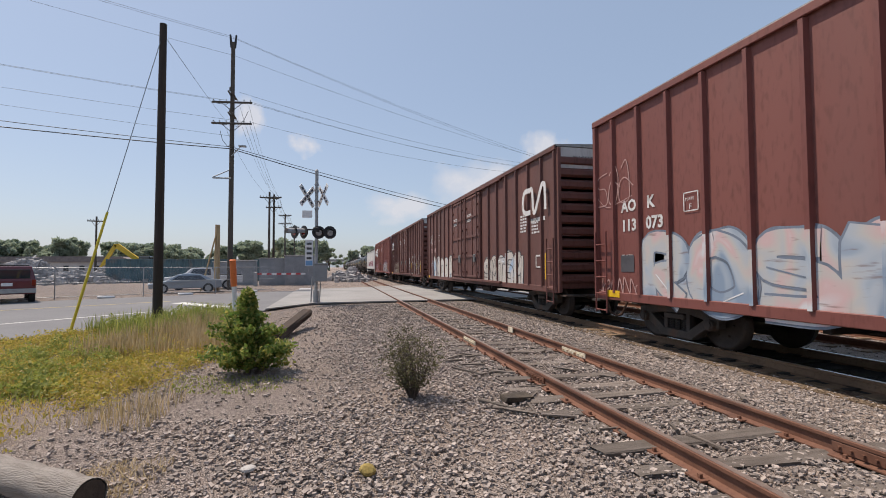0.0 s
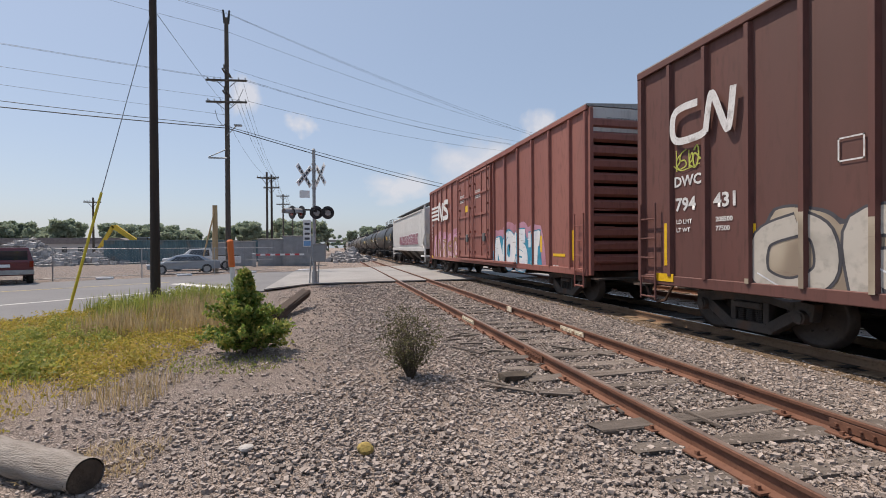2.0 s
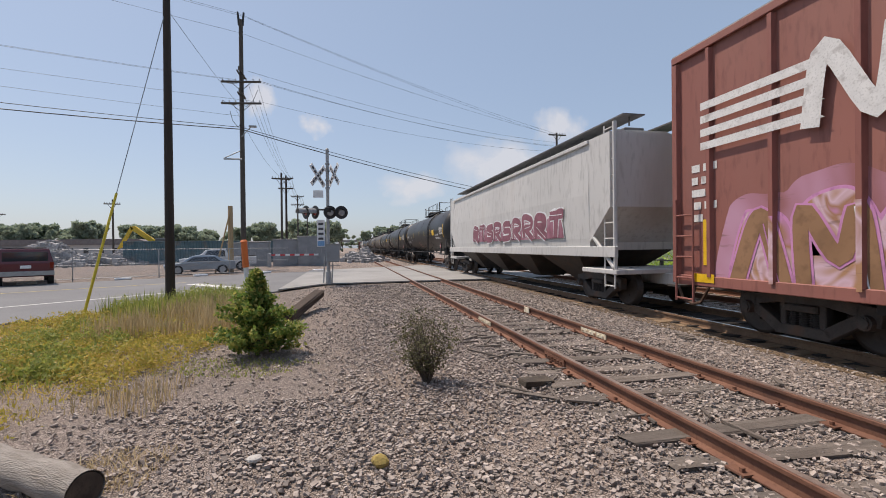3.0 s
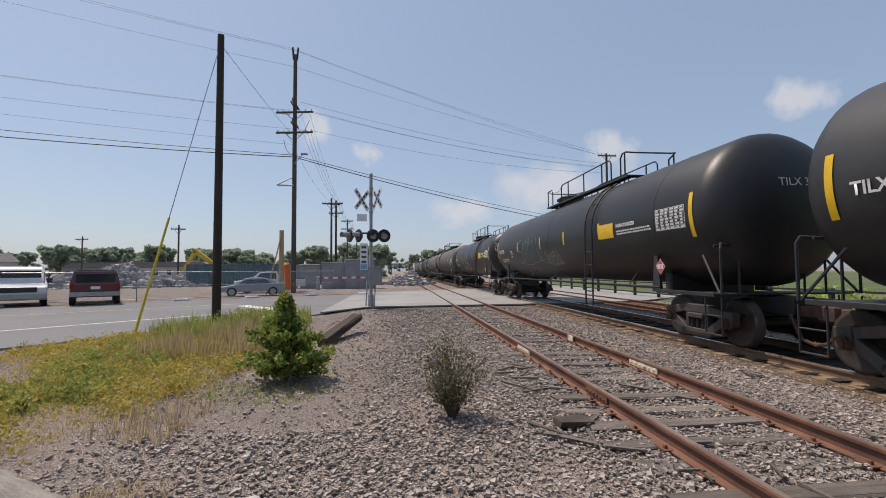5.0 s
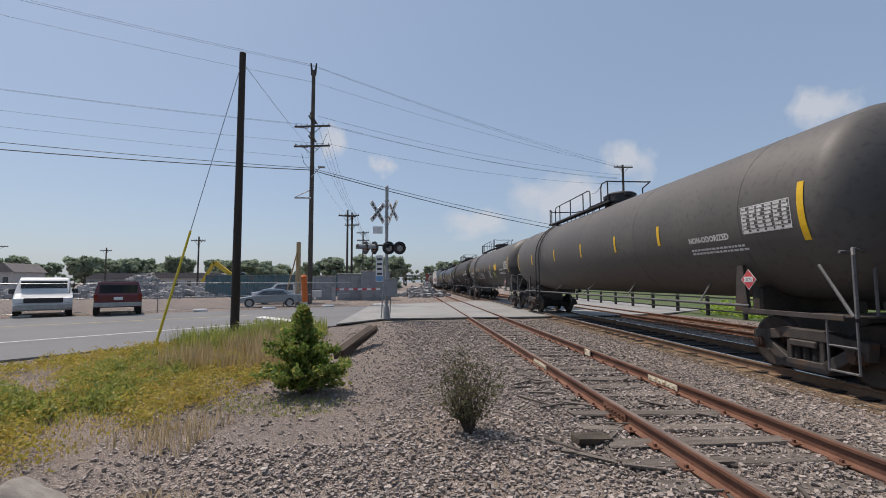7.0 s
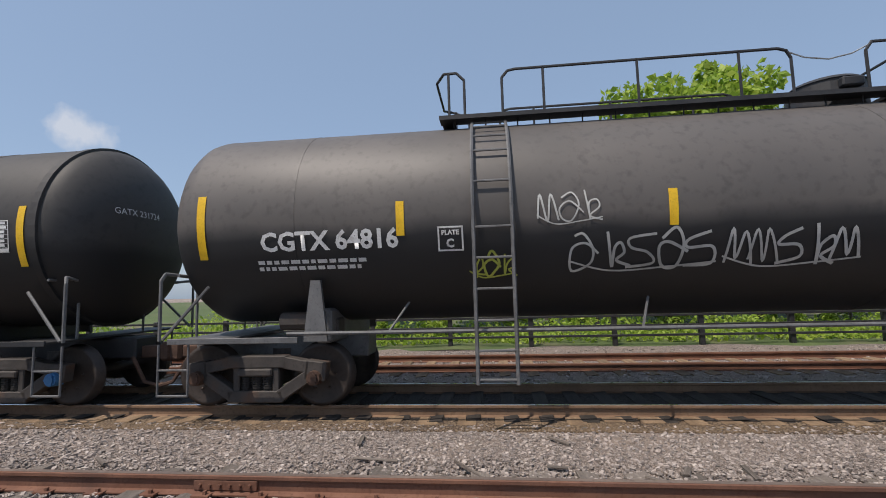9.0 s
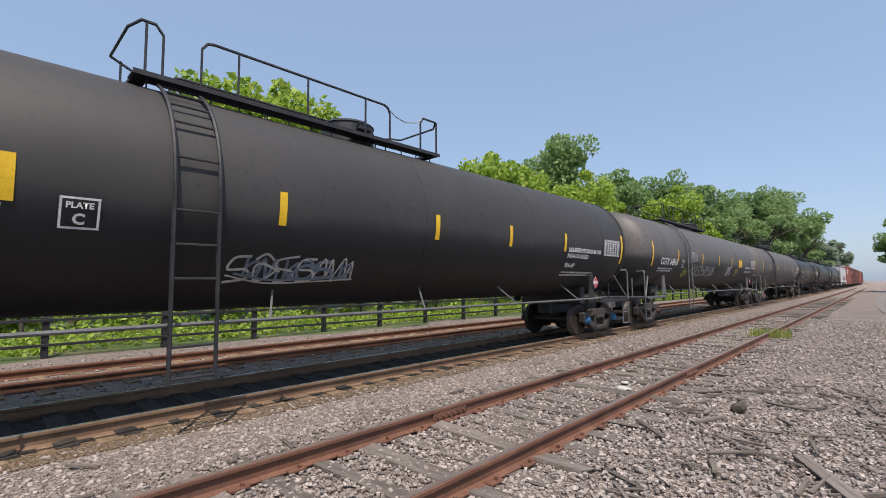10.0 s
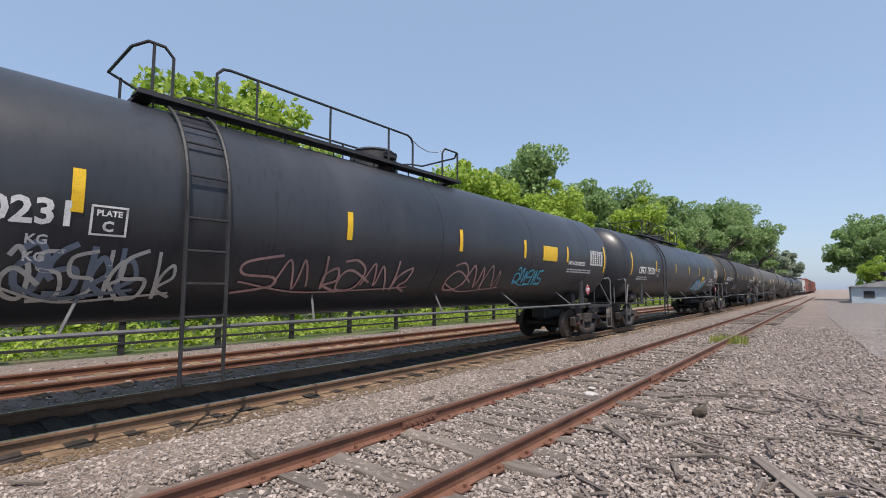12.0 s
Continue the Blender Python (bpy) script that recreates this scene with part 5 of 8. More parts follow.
    pipe(bm, [(-0.76, 0.40, zt - 0.06), (-0.76, 0.15, zt - 0.16), (-0.76, -0.2, zt - 0.21), (-0.76, -0.55, zt - 0.15), (-0.76, -0.78, zt - 0.05)], 0.011, 5)
    part("safety_chain", bm, M_STEEL, car, at=deck_at)
    bm = bmesh.new()
    rod(bm, (0, -0.15, top - 0.12), (0, -0.15, top + 0.34), 0.52, 0.50, n=28)
    rod(bm, (0, -0.15, top + 0.34), (0, -0.15, top + 0.40), 0.52, 0.44, n=28)
    box(bm, -0.12, 0.12, -0.72, -0.60, top + 0.22, top + 0.36, 0.02)
    box(bm, -0.60, -0.48, -0.3, 0.0, top + 0.16, top + 0.30, 0.02)
    part("valve_dome", bm, M_BLACK, car, "black valve housing with lid", at=pose(0, spec["rails"][1] + 0.6, 0) if spec.get("rails") else side_at)
    # ladder bent over the shell
    bm = bmesh.new()
    steps = []
    for k in range(0, 12):
        steps.append((-(R + 0.07) * math.sin(radians(24 + k * 6)), ZC + (R + 0.07) * math.cos(radians(24 + k * 6))))
    steps += [(-(R + 0.07), 2.5), (-(R + 0.07), 0.62)]
    for y in (4.82, 5.32):
        pipe(bm, [(x, y, z) for x, z in steps], 0.026)
    for k in (0, 2, 4, 6, 9):
        rod(bm, (steps[k][0], 4.82, steps[k][1]), (steps[k][0], 5.32, steps[k][1]), 0.017, n=6)
    for z in (2.62, 2.22, 1.82, 1.42, 1.04, 0.68):
        rod(bm, (-(R + 0.07), 4.82, z), (-(R + 0.07), 5.32, z), 0.017, n=6)
    part("ladder", bm, spec.get("ladder", M_BLACK), car, "steel side ladder", at=side_at)
    # ends
    for e in (-1, 1):
        bm = bmesh.new()
        box(bm, -1.45, 1.45, e * (L / 2 - 1.75), e * (L / 2 - 0.95), 1.18, 1.215, 0.008)
        box(bm, -1.47, -1.44, e * (L / 2 - 2.85), e * (L / 2 - 0.95), 1.155, 1.235, 0.006)
        box(bm, -0.25, 0.25, e * (L / 2 - 3.5), e * (L / 2 - 0.55), 0.80, 1.16, 0.03)
        part("end_platform", bm, spec.get("deck", M_UNDER), car)
        bm = bmesh.new()
        y = e * (L / 2 - 3.05)
        for s in (-1, 1):
            extrude_outline(bm, [(-0.17, 1.16), (0.17, 1.16), (0.07, 2.0), (-0.07, 2.0)], 0.06, lambda u, v, w, s=s, y=y: (s * (1.28 + w), y + u, v))
        box(bm, -1.05, 1.05, y - 0.12, y + 0.12, 1.10, 1.60, 0.04)
        part("bolster_saddle", bm, spec.get("deck", M_UNDER), car)
        for s in (-1, 1):
            bm = bmesh.new()
            yo = e * (L / 2 - inset + 0.5)
            yi = e * (L / 2 - 2.2)
            pipe(bm, [(s * 1.42, yo, 1.20), (s * 1.42, yo, 2.05), (s * 1.38, yo - e * 0.04, 2.15), (s * 0.9, yo - e * 0.25, 2.10)], 0.026)
            rod(bm, (s * 1.42, yo - e * 0.05, 1.22), (s * 1.30, yi + e * 0.75, 1.95), 0.024, n=6)
            pipe(bm, [(s * 1.43, yo, 1.15), (s * 1.43, yo, 0.45), (s * 1.43, yo - e * 0.45, 0.45), (s * 1.43, yo - e * 0.45, 1.15)], 0.017)
            rod(bm, (s * 1.43, yo, 0.80), (s * 1.43, yo - e * 0.45, 0.80), 0.015, n=5)
            part("end_handrail", bm, rail_m, car, "bent grab rail with stirrup step")
        bm = bmesh.new()
        yo = e * (L / 2 - 1.0)
        for x in (-0.9, 0.9, 0.45):
            rod(bm, (x, yo, 1.2), (x, yo, 2.25), 0.022, n=6)
        rod(bm, (-1.38, yo - e * 0.04, 2.12), (1.38, yo - e * 0.04, 2.12), 0.022, n=6)
        part("end_railing", bm, rail_m, car)
        coupler(car, e * L / 2, e)
        bogie(car, e * (L / 2 - 2.05), CAP_BLUE if (spec.get("blue") and e == spec.get("blue")) else CAP_RUST, spec.get("turn", True))
        panel(car, sh, e * (cyl - 0.16) - 0.06, e * (cyl - 0.16) + 0.06, 2.33, 3.22, M_REFLECT, "reflector_strip", "tall curved yellow reflector strip", rows=8)
    bm = bmesh.new()
    box(bm, -0.85, -0.5, cyl - 1.9, cyl - 1.5, 1.20, 1.46, 0.04)
    rod(bm, (-0.95, cyl - 1.6, 1.42), (-0.95, cyl - 1.1, 1.42), 0.13, n=10)
    part("brake_gear", bm, M_UNDER, car, "grey brake valve and reservoir")
    if spec.get("wheel", True):
        bm = bmesh.new()
        for k in range(14):
            a, b = k * math.tau / 14, (k + 1) * math.tau / 14
            y = L / 2 - 1.12
            rod(bm, (0.55 + 0.27 * math.cos(a), y, 1.85 + 0.27 * math.sin(a)), (0.55 + 0.27 * math.cos(b), y, 1.85 + 0.27 * math.sin(b)), 0.02, n=5)
        for k in range(4):
            a = k * math.tau / 4
            rod(bm, (0.55, L / 2 - 1.12, 1.85), (0.55 + 0.27 * math.cos(a), L / 2 - 1.12, 1.85 + 0.27 * math.sin(a)), 0.015, n=5)
        part("hand_brake_wheel", bm, M_GREYRAIL, car)
    for yy in spec["refl"] if spec.get("refl") else (4.4, 0.95, -1.72, -4.53) if spec.get("flip") else (6.3 + sy, 2.8 + sy, -0.15 + sy, -2.82 + sy, -5.15 + sy):
        if abs(yy) < cyl - 0.6:
            panel(car, sh, yy - 0.055, yy + 0.055, 2.56, 3.02, M_REFLECT, "reflector_strip", "yellow reflector strip", rows=4)
    if spec.get("mark"):
        text, size = spec["mark"]
        if not spec.get("flip"):
            words(car, sh, text, cyl - 1.02, 2.42, size * 0.88, bold=0.010)
        else:
            words(car, sh, text, cyl - 0.45, 2.62, 0.24, bold=0.006)
        data_block(car, sh, cyl - 0.95, 2.24, 1.6, 2, 0.05)
        pl = spec.get("plate", 0.0)
        words(car, sh, "PLATE", 5.75 + pl, 2.55, 0.085, bold=0.003)
        words(car, sh, "C", 5.69 + pl, 2.39, 0.15, bold=0.006)
        frame_lines(car, sh, 5.46 + pl, 5.80 + pl, 2.34, 2.66, M_STENCIL, 0.022)
        lettering(text, 0.22 if spec.get("flip") else 0.15, M_STENCIL, car, lambda u, v, o=0.35 if spec.get("flip") else 0.75: Vector((u - o, -cyl - head * math.sqrt(max(0.0, 1 - ((u - o) / R) ** 2 - ((3.22 + v - ZC) / R) ** 2)) - 0.02, 3.22 + v)))
        lettering(text, 0.16, M_STENCIL, car, lambda u, v: Vector((0.95 - u, cyl + head * math.sqrt(max(0.0, 1 - ((0.95 - u) / R) ** 2 - ((2.9 + v - ZC) / R) ** 2)) + 0.02, 2.9 + v)))
    if spec.get("haz"):
        table_block(car, sh, -cyl + 1.4, 2.55, 1.05, 0.46)
        placard(car, Wall(1.38), spec.get("placard", -cyl + 1.45), 1.74)
        zz, size, start = spec.get("haz_at", (2.50, 0.155, -cyl + 3.0))
        for line in spec["haz"]:
            words(car, sh, line, start, zz, size, bold=0.006)
            zz -= size * (1.05 if line else 0.6)
        data_block(car, sh, start, zz - 0.0, 2.0, 2, 0.04)
    if spec.get("yellow"):
        y = spec["yellow"]
        panel(car, sh, y - 0.42, y + 0.42, 2.55, 2.95, M_REFLECT, "yellow_notice", "yellow notice panel with unreadable text")
        data_block(car, sh, y + 0.36, 2.82, 0.68, 3, 0.045, P_DARK)
    TRAIN.append((car, (s0 + s1) / 2))
    return car, sh, cyl


# ---- the cars, front to rear ----
def lead_boxcar(s0, s1, m, label):
    boxcar(s0, s1, m, label, {"posts": 1.3, "turn": False})


lead_boxcar(-50.8, -30.1, M_OXIDE_OLD, "faded brown boxcar far ahead in the train")
lead_boxcar(-30.1, -9.5, M_OXIDE_NS, "brick-red boxcar ahead in the train")

car, sd, hf, z0, z1 = boxcar(-9.5, 11.15, M_OXIDE, "oxide-red ribbed boxcar with pale blue graffiti", {"door": True, "posts": 0.865, "first": 8.575})
words(car, sd, "AO", hf - 1.00, z0 + 1.93, 0.34, bold=0.012, out=0.012)
words(car, sd, "K", hf - 1.84, z0 + 1.93, 0.34, bold=0.012, out=0.012)
words(car, sd, "113", hf - 1.00, z0 + 1.51, 0.34, bold=0.012, out=0.012)
words(car, sd, "073", hf - 1.80, z0 + 1.51, 0.34, bold=0.012, out=0.012)
frame_lines(car, sd, hf - 3.19, hf - 2.84, z0 + 1.72, z0 + 2.07, M_STENCIL)
words(car, sd, "PLATE", hf - 2.88, z0 + 1.92, 0.075)
words(car, sd, "F", hf - 2.96, z0 + 1.76, 0.14)
tag_graffiti(car, sd, hf - 1.35, hf - 0.1, z0 + 2.15, z0 + 3.0, P_ROSE, 3, 0.025, letters=3)
panel(car, sd, hf - 1.40, hf - 0.95, z0 + 0.62, z0 + 0.98, P_DARK, "stencil_panel", "black data panel", rows=1)
panel(car, sd, hf - 2.30, hf - 1.84, z0 + 0.80, z0 + 1.05, P_DARK, "stencil_panel", "black data panel", rows=1)
data_block(car, sd, hf - 1.0, z0 + 0.92, 0.36, 2, 0.07)
data_block(car, sd, hf - 1.88, z0 + 0.95, 0.36, 2, 0.06)
piece_graffiti(car, sd, hf - 9.2, hf - 1.7, z0 + 0.02, z0 + 1.50, S_BLUE, S_BLUE, P_SLATE, 8, "pale blue and grey sprayed field", 6, wide=0.42)
tag_graffiti(car, sd, hf - 2.3, hf - 0.1, z0 + 0.1, z0 + 0.5, P_ROSE, 5, 0.03, letters=5)

car, sd, hf, z0, z1 = boxcar(11.15, 31.55, M_OXIDE_OLD, "faded brown double-door boxcar with a white rounded emblem", {"posts": 0.98, "first": 8.27})
bm = bmesh.new()
stroke(bm, sd, [(-hf + 1.62, z1 - 1.02), (-hf + 2.05, z1 - 1.02), (-hf + 2.2, z1 - 1.25), (-hf + 2.2, z1 - 1.55), (-hf + 2.0, z1 - 1.72), (-hf + 1.62, z1 - 1.72)], 0.16, 0.080)
stroke(bm, sd, [(-hf + 1.68, z1 - 1.02), (-hf + 1.48, z1 - 1.05), (-hf + 1.42, z1 - 1.7)], 0.15, 0.083)
stroke(bm, sd, [(-hf + 1.42, z1 - 1.70), (-hf + 1.25, z1 - 1.72), (-hf + 0.80, z1 - 1.0), (-hf + 0.64, z1 - 1.0)], 0.15, 0.086)
stroke(bm, sd, [(-hf + 0.66, z1 - 1.0), (-hf + 0.58, z1 - 1.05), (-hf + 0.55, z1 - 1.75)], 0.15, 0.089)
part("emblem", bm, M_STENCIL, car, "white bent-line emblem")
data_block(car, sd, -hf + 1.75, z1 - 2.05, 1.2, 1, 0.12)
words(car, sd, "DW", 8.06, z0 + 2.12, 0.40, P_ROSE, bold=0.010, out=0.011)
words(car, sd, "C", 7.12, z0 + 2.12, 0.40, P_ROSE, bold=0.010, out=0.011)
words(car, sd, "793", 8.08, z0 + 1.63, 0.40, P_ROSE, bold=0.012, out=0.012)
words(car, sd, "489", 7.14, z0 + 1.63, 0.40, P_ROSE, bold=0.012, out=0.012)
frame_lines(car, sd, hf - 3.7, hf - 3.35, z0 + 2.3, z0 + 2.65, M_STENCIL)
tag_graffiti(car, sd, 7.3, 8.25, z0 + 2.25, z0 + 2.8, P_GREYW, 4, 0.035, letters=4)
words(car, sd, "LD LMT  207200", 8.02, z0 + 0.93, 0.105, bold=0.003, out=0.011)
words(car, sd, "LT WT    78800", 8.02, z0 + 0.76, 0.105, bold=0.003, out=0.011)
bm = bmesh.new()
ring = [(6.75 + 0.30 * math.cos(a), z0 + 0.80 + 0.34 * math.sin(a)) for a in np.linspace(0, 6.283, 25)[:-1]]
patch(bm, sd, ring, 0.030)
part("graffiti_spot", bm, P_SKYBLUE, car, "pale blue sprayed disc")
data_block(car, sd, -hf + 2.6, z0 + 2.4, 0.5, 6, 0.06)
data_block(car, sd, -hf + 1.7, z0 + 2.2, 0.5, 5, 0.06)
frame_lines(car, sd, -hf + 1.0, -hf + 1.4, z0 + 0.7, z0 + 1.1, M_STENCIL, 0.05)
piece_graffiti(car, sd, 2.45, 7.55, z0 + 0.05, z0 + 1.42, S_CREAM, S_CREAM, P_DARK, 12, "cream sprayed field", 5, wide=0.40)
piece_graffiti(car, sd, -6.8, -2.7, z0 + 0.05, z0 + 1.35, S_CREAM, S_CREAM, P_DARK, 13, "cream sprayed field", 5, wide=0.24)

car, sd, hf, z0, z1 = boxcar(31.55, 51.5, M_OXIDE_OLD, "weathered brown double-door boxcar with tan graffiti", {"posts": 0.82, "first": 8.13, "back": 8.67})
bm = bmesh.new()
stroke(bm, sd, [(7.42, z1 - 1.02), (7.80, z1 - 1.02), (7.98, z1 - 1.12), (8.0, z1 - 1.45), (7.85, z1 - 1.60), (7.40, z1 - 1.60), (7.25, z1 - 1.55)], 0.13, 0.079)
stroke(bm, sd, [(7.25, z1 - 1.58), (7.16, z1 - 1.05), (7.08, z1 - 1.02), (6.86, z1 - 1.55), (6.78, z1 - 1.57), (6.70, z1 - 0.98)], 0.12, 0.082)
part("emblem", bm, M_STENCIL, car, "white bent-line emblem")
tag_graffiti(car, sd, 7.45, 8.05, z0 + 2.1, z0 + 2.45, P_LIME, 71, 0.03, letters=4)
words(car, sd, "DWC", 8.05, z0 + 1.80, 0.255, bold=0.008, out=0.012)
words(car, sd, "794", 8.02, z0 + 1.36, 0.32, bold=0.010, out=0.012)
words(car, sd, "LD LMT", 8.0, z0 + 1.12, 0.11, bold=0.003, out=0.011)
words(car, sd, "LT WT", 8.0, z0 + 0.97, 0.11, bold=0.003, out=0.011)
words(car, sd, "208500", 7.12, z0 + 1.12, 0.11, bold=0.003, out=0.011)
words(car, sd, "77500", 7.12, z0 + 0.97, 0.11, bold=0.003, out=0.011)
words(car, sd, "431", 7.16, z0 + 1.36, 0.32, bold=0.010, out=0.012)
frame_lines(car, sd, 4.95, 5.25, z0 + 1.75, z0 + 2.05, M_STENCIL)
piece_graffiti(car, sd, 2.7, 6.5, z0 + 0.02, z0 + 1.30, S_TAN, P_CREAMW, P_DARK, 17, "tan sprayed field", 3, wide=0.30)
tag_graffiti(car, sd, -8.6, -3.1, z0 + 0.15, z0 + 1.6, P_GREYW, 18, 0.06, letters=8)
tag_graffiti(car, sd, -hf + 5.2, -hf + 6.0, z0 + 0.9, z0 + 1.6, P_WHITE, 19, 0.025)

car, sd, hf, z0, z1 = boxcar(51.5, 72.2, M_OXIDE_NS, "brick-red boxcar with white-blue and pink graffiti", {"posts": 1.17, "first": 8.51})
bm = bmesh.new()
for k in range(4):
    a = z1 - 1.16 - k * 0.23
    bm.faces.new([bm.verts.new(sd.at(y, z, 0.080)) for y, z in ((8.66, a), (6.55, a), (6.75, a + 0.13), (8.66, a + 0.13))])
stroke(bm, sd, [(6.75, z1 - 1.95), (6.55, z1 - 0.95), (5.95, z1 - 1.90), (5.75, z1 - 0.95)], 0.26, 0.083)
stroke(bm, sd, [(4.45, z1 - 1.02), (5.2, z1 - 0.98), (5.4, z1 - 1.25), (4.75, z1 - 1.48), (4.6, z1 - 1.80), (5.65, z1 - 1.85)], 0.26, 0.087)
part("emblem", bm, M_STENCIL, car, "white striped emblem")
data_block(car, sd, hf - 0.4, z0 + 2.0, 0.4, 5, 0.13)
data_block(car, sd, 1.6, z1 - 0.75, 1.4, 3, 0.09)
panel(car, Wall(1.63), 0.75, 1.15, z0 + 2.35, z0 + 2.65, M_REFLECT, "yellow_notice", "yellow notice", rows=1)
piece_graffiti(car, sd, hf - 6.7, hf - 1.2, z0 + 0.0, z0 + 1.4, S_PINK, P_BROWN, P_PINK, 25, "brown and pink sprayed field", 5, haze=S_MAUVE)
piece_graffiti(car, sd, -6.75, -2.55, z0 + 0.02, z0 + 1.36, P_TEAL, S_WHITE, P_TEAL, 26, "white sprayed letters edged in blue", 4, haze=S_MAUVE, wide=0.46)
words(car, sd, "8217", -7.5, z0 + 0.08, 0.16, bold=0.005, out=0.012)
panel(car, sd, -8.2, -7.5, z0 + 0.44, z0 + 0.52, M_REFLECT, "stencil_panel", "yellow stencil line", rows=1)

hopper(72.2, 91.7)

car, sh, cy = tank_car(91.7, 113.0, M_TANK, "black pressure tank car with yellow notice and reflectors", {"mark": ("TILX 305255", 0.33), "haz": ["NON-ODORIZED"], "yellow": -5.6, "inset": 1.30, "flip": True, "r": 1.53, "zc": 2.86, "shift": -1.2, "rail": M_BLACK, "deck": M_BLACK})
tag_graffiti(car, sh, 1.0, 2.3, 1.75, 2.15, P_ROSE, 31, 0.03)
car, sh, cy = tank_car(113.0, 133.3, M_TANK, "black pressure tank car with pale teal scrawls", {"mark": ("TILX 305223", 0.33), "haz": ["NON-ODORIZED"], "yellow": -5.0, "inset": 1.30, "flip": True, "r": 1.53, "zc": 2.86, "haz_at": (2.80, 0.12, -5.6), "rail": M_BLACK, "deck": M_BLACK})
tag_graffiti(car, sh, 0.9, 4.6, 2.0, 3.1, paint("pale_teal_spray", (0.16, 0.30, 0.29)), 33, 0.03, letters=4)
tag_graffiti(car, sh, -1.0, 0.6, 1.9, 2.4, P_GREYW, 34, 0.02)
car, sh, cy = tank_car(133.3, 152.9, M_TANK, "black pressure tank car with white scrawled words", {"mark": ("TILX 305176", 0.33), "haz": ["NON-ODORIZED"], "yellow": -5.0, "inset": 1.55, "flip": True, "r": 1.47, "zc": 2.78, "haz_at": (2.80, 0.12, -5.6), "rail": M_BLACK, "deck": M_BLACK})
dome = Head(1.47, 2.78, cy, 0.70)
tag_graffiti(car, dome, 0.42, 1.15, 2.95, 3.45, P_GREYW, 81, 0.035, letters=4)
tag_graffiti(car, dome, 0.55, 0.95, 2.55, 2.80, P_GREYW, 82, 0.028, letters=2)
data_block(car, dome, 0.35, 3.08, 0.8, 2, 0.05)
SCRAWL = {"T": [[(0.0, 0.95), (0.9, 1.0)], [(0.45, 1.0), (0.4, 0.0)]], "O": [[(0.45, 1.0), (0.1, 0.6), (0.2, 0.1), (0.6, 0.05), (0.85, 0.5), (0.7, 0.95), (0.4, 1.0)]],
          "L": [[(0.1, 1.0), (0.15, 0.05), (0.8, 0.1)]], "D": [[(0.45, 1.05), (0.0, 0.05), (1.1, 0.1), (0.45, 1.05)]]}
u = 4.5
for ch, wide in (("T", 0.50), ("O", 0.50), ("O", 0.62), ("", 0.25), ("O", 0.60), ("L", 0.42), ("D", 0.75)):
    for line in SCRAWL.get(ch, []):
        bm = bmesh.new()
        stroke(bm, sh, [(u - a * wide * 0.9, 2.30 + 0.52 * b) for a, b in line], 0.05, 0.014)
        part("graffiti_stroke", bm, P_GREYW, car, "white sprayed letter stroke")
    u -= wide
tag_graffiti(car, sh, 0.2, 1.9, 1.8, 2.4, P_GREYW, 36, 0.03)
tag_graffiti(car, sh, 2.0, 3.4, 1.8, 2.2, P_GREYW, 37, 0.03)
tank_car(152.9, 174.1, M_TANK_GREY, "dusty grey tank car with yellow reflectors", {"haz": ["NON-ODORIZED"], "deck": M_UNDER})
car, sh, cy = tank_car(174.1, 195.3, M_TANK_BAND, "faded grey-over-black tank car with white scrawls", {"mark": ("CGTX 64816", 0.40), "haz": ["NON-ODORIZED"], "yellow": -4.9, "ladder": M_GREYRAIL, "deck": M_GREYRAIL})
tag_graffiti(car, sh, 2.3, 4.1, 2.05, 2.5, P_GREYW, 41, 0.035, letters=5)
tag_graffiti(car, sh, 0.6, 2.2, 2.05, 2.5, P_GREYW, 42, 0.035, letters=5)
tag_graffiti(car, sh, 3.7, 4.5, 2.65, 3.05, P_GREYW, 43, 0.025, letters=3)
tag_graffiti(car, sh, -2.9, -1.9, 2.1, 2.55, P_WHITE, 44, 0.035, letters=4)
tag_graffiti(car, sh, 4.8, 5.4, 2.0, 2.3, P_LIME, 45, 0.03, letters=3)
tag_graffiti(car, sh, -4.6, -3.9, 2.1, 2.5, P_LIME, 46, 0.03, letters=3)
car, sh, cy = tank_car(195.3, 215.1, M_TANK_FADE, "matt black rimmed tank car with hazard placard", {"mark": ("GATX 231724", 0.40), "haz": ["LIQUEFIED PETROLEUM GAS", "NON-ODORIZED", "", "FRA-AIP"], "haz_at": (2.57, 0.150, -5.18), "placard": -6.93, "rails": (3.64, 0.26), "rung": 3.89, "refl": (5.54, 2.78, -0.25, -2.58, -5.0), "plate": -0.65, "r": 1.55, "zc": 2.92, "rim": True, "inset": 1.2, "blue": -1, "deck": M_BLACK})
tag_graffiti(car, sh, 1.4, 3.4, 1.80, 2.15, P_GREYW, 51, 0.035, letters=6)
tag_graffiti(car, sh, 1.5, 3.3, 1.84, 2.12, P_SLATE, 52, 0.05, letters=6)
car, sh, cy = tank_car(215.1, 235.8, M_TANK_BLUE, "glossy blue-black tank car with blue bubble graffiti", {"mark": ("CBTX 785508", 0.44), "haz": ["NOT ODORIZED", "LIQUEFIED PETROLEUM GAS"], "haz_at": (2.33, 0.125, -6.38), "placard": -8.42, "rails": (4.25, 0.12), "rung": 4.53, "refl": (5.58, 2.18, -0.69, -3.28, -5.75), "plate": -0.35, "r": 1.50, "zc": 2.83, "shift": -0.55, "deck": M_BLACK})
piece_graffiti(car, sh, -5.35, -2.6, 1.72, 2.34, P_CYAN, P_SKYBLUE, P_TEAL, 55, "pale blue bubble letters", 4)
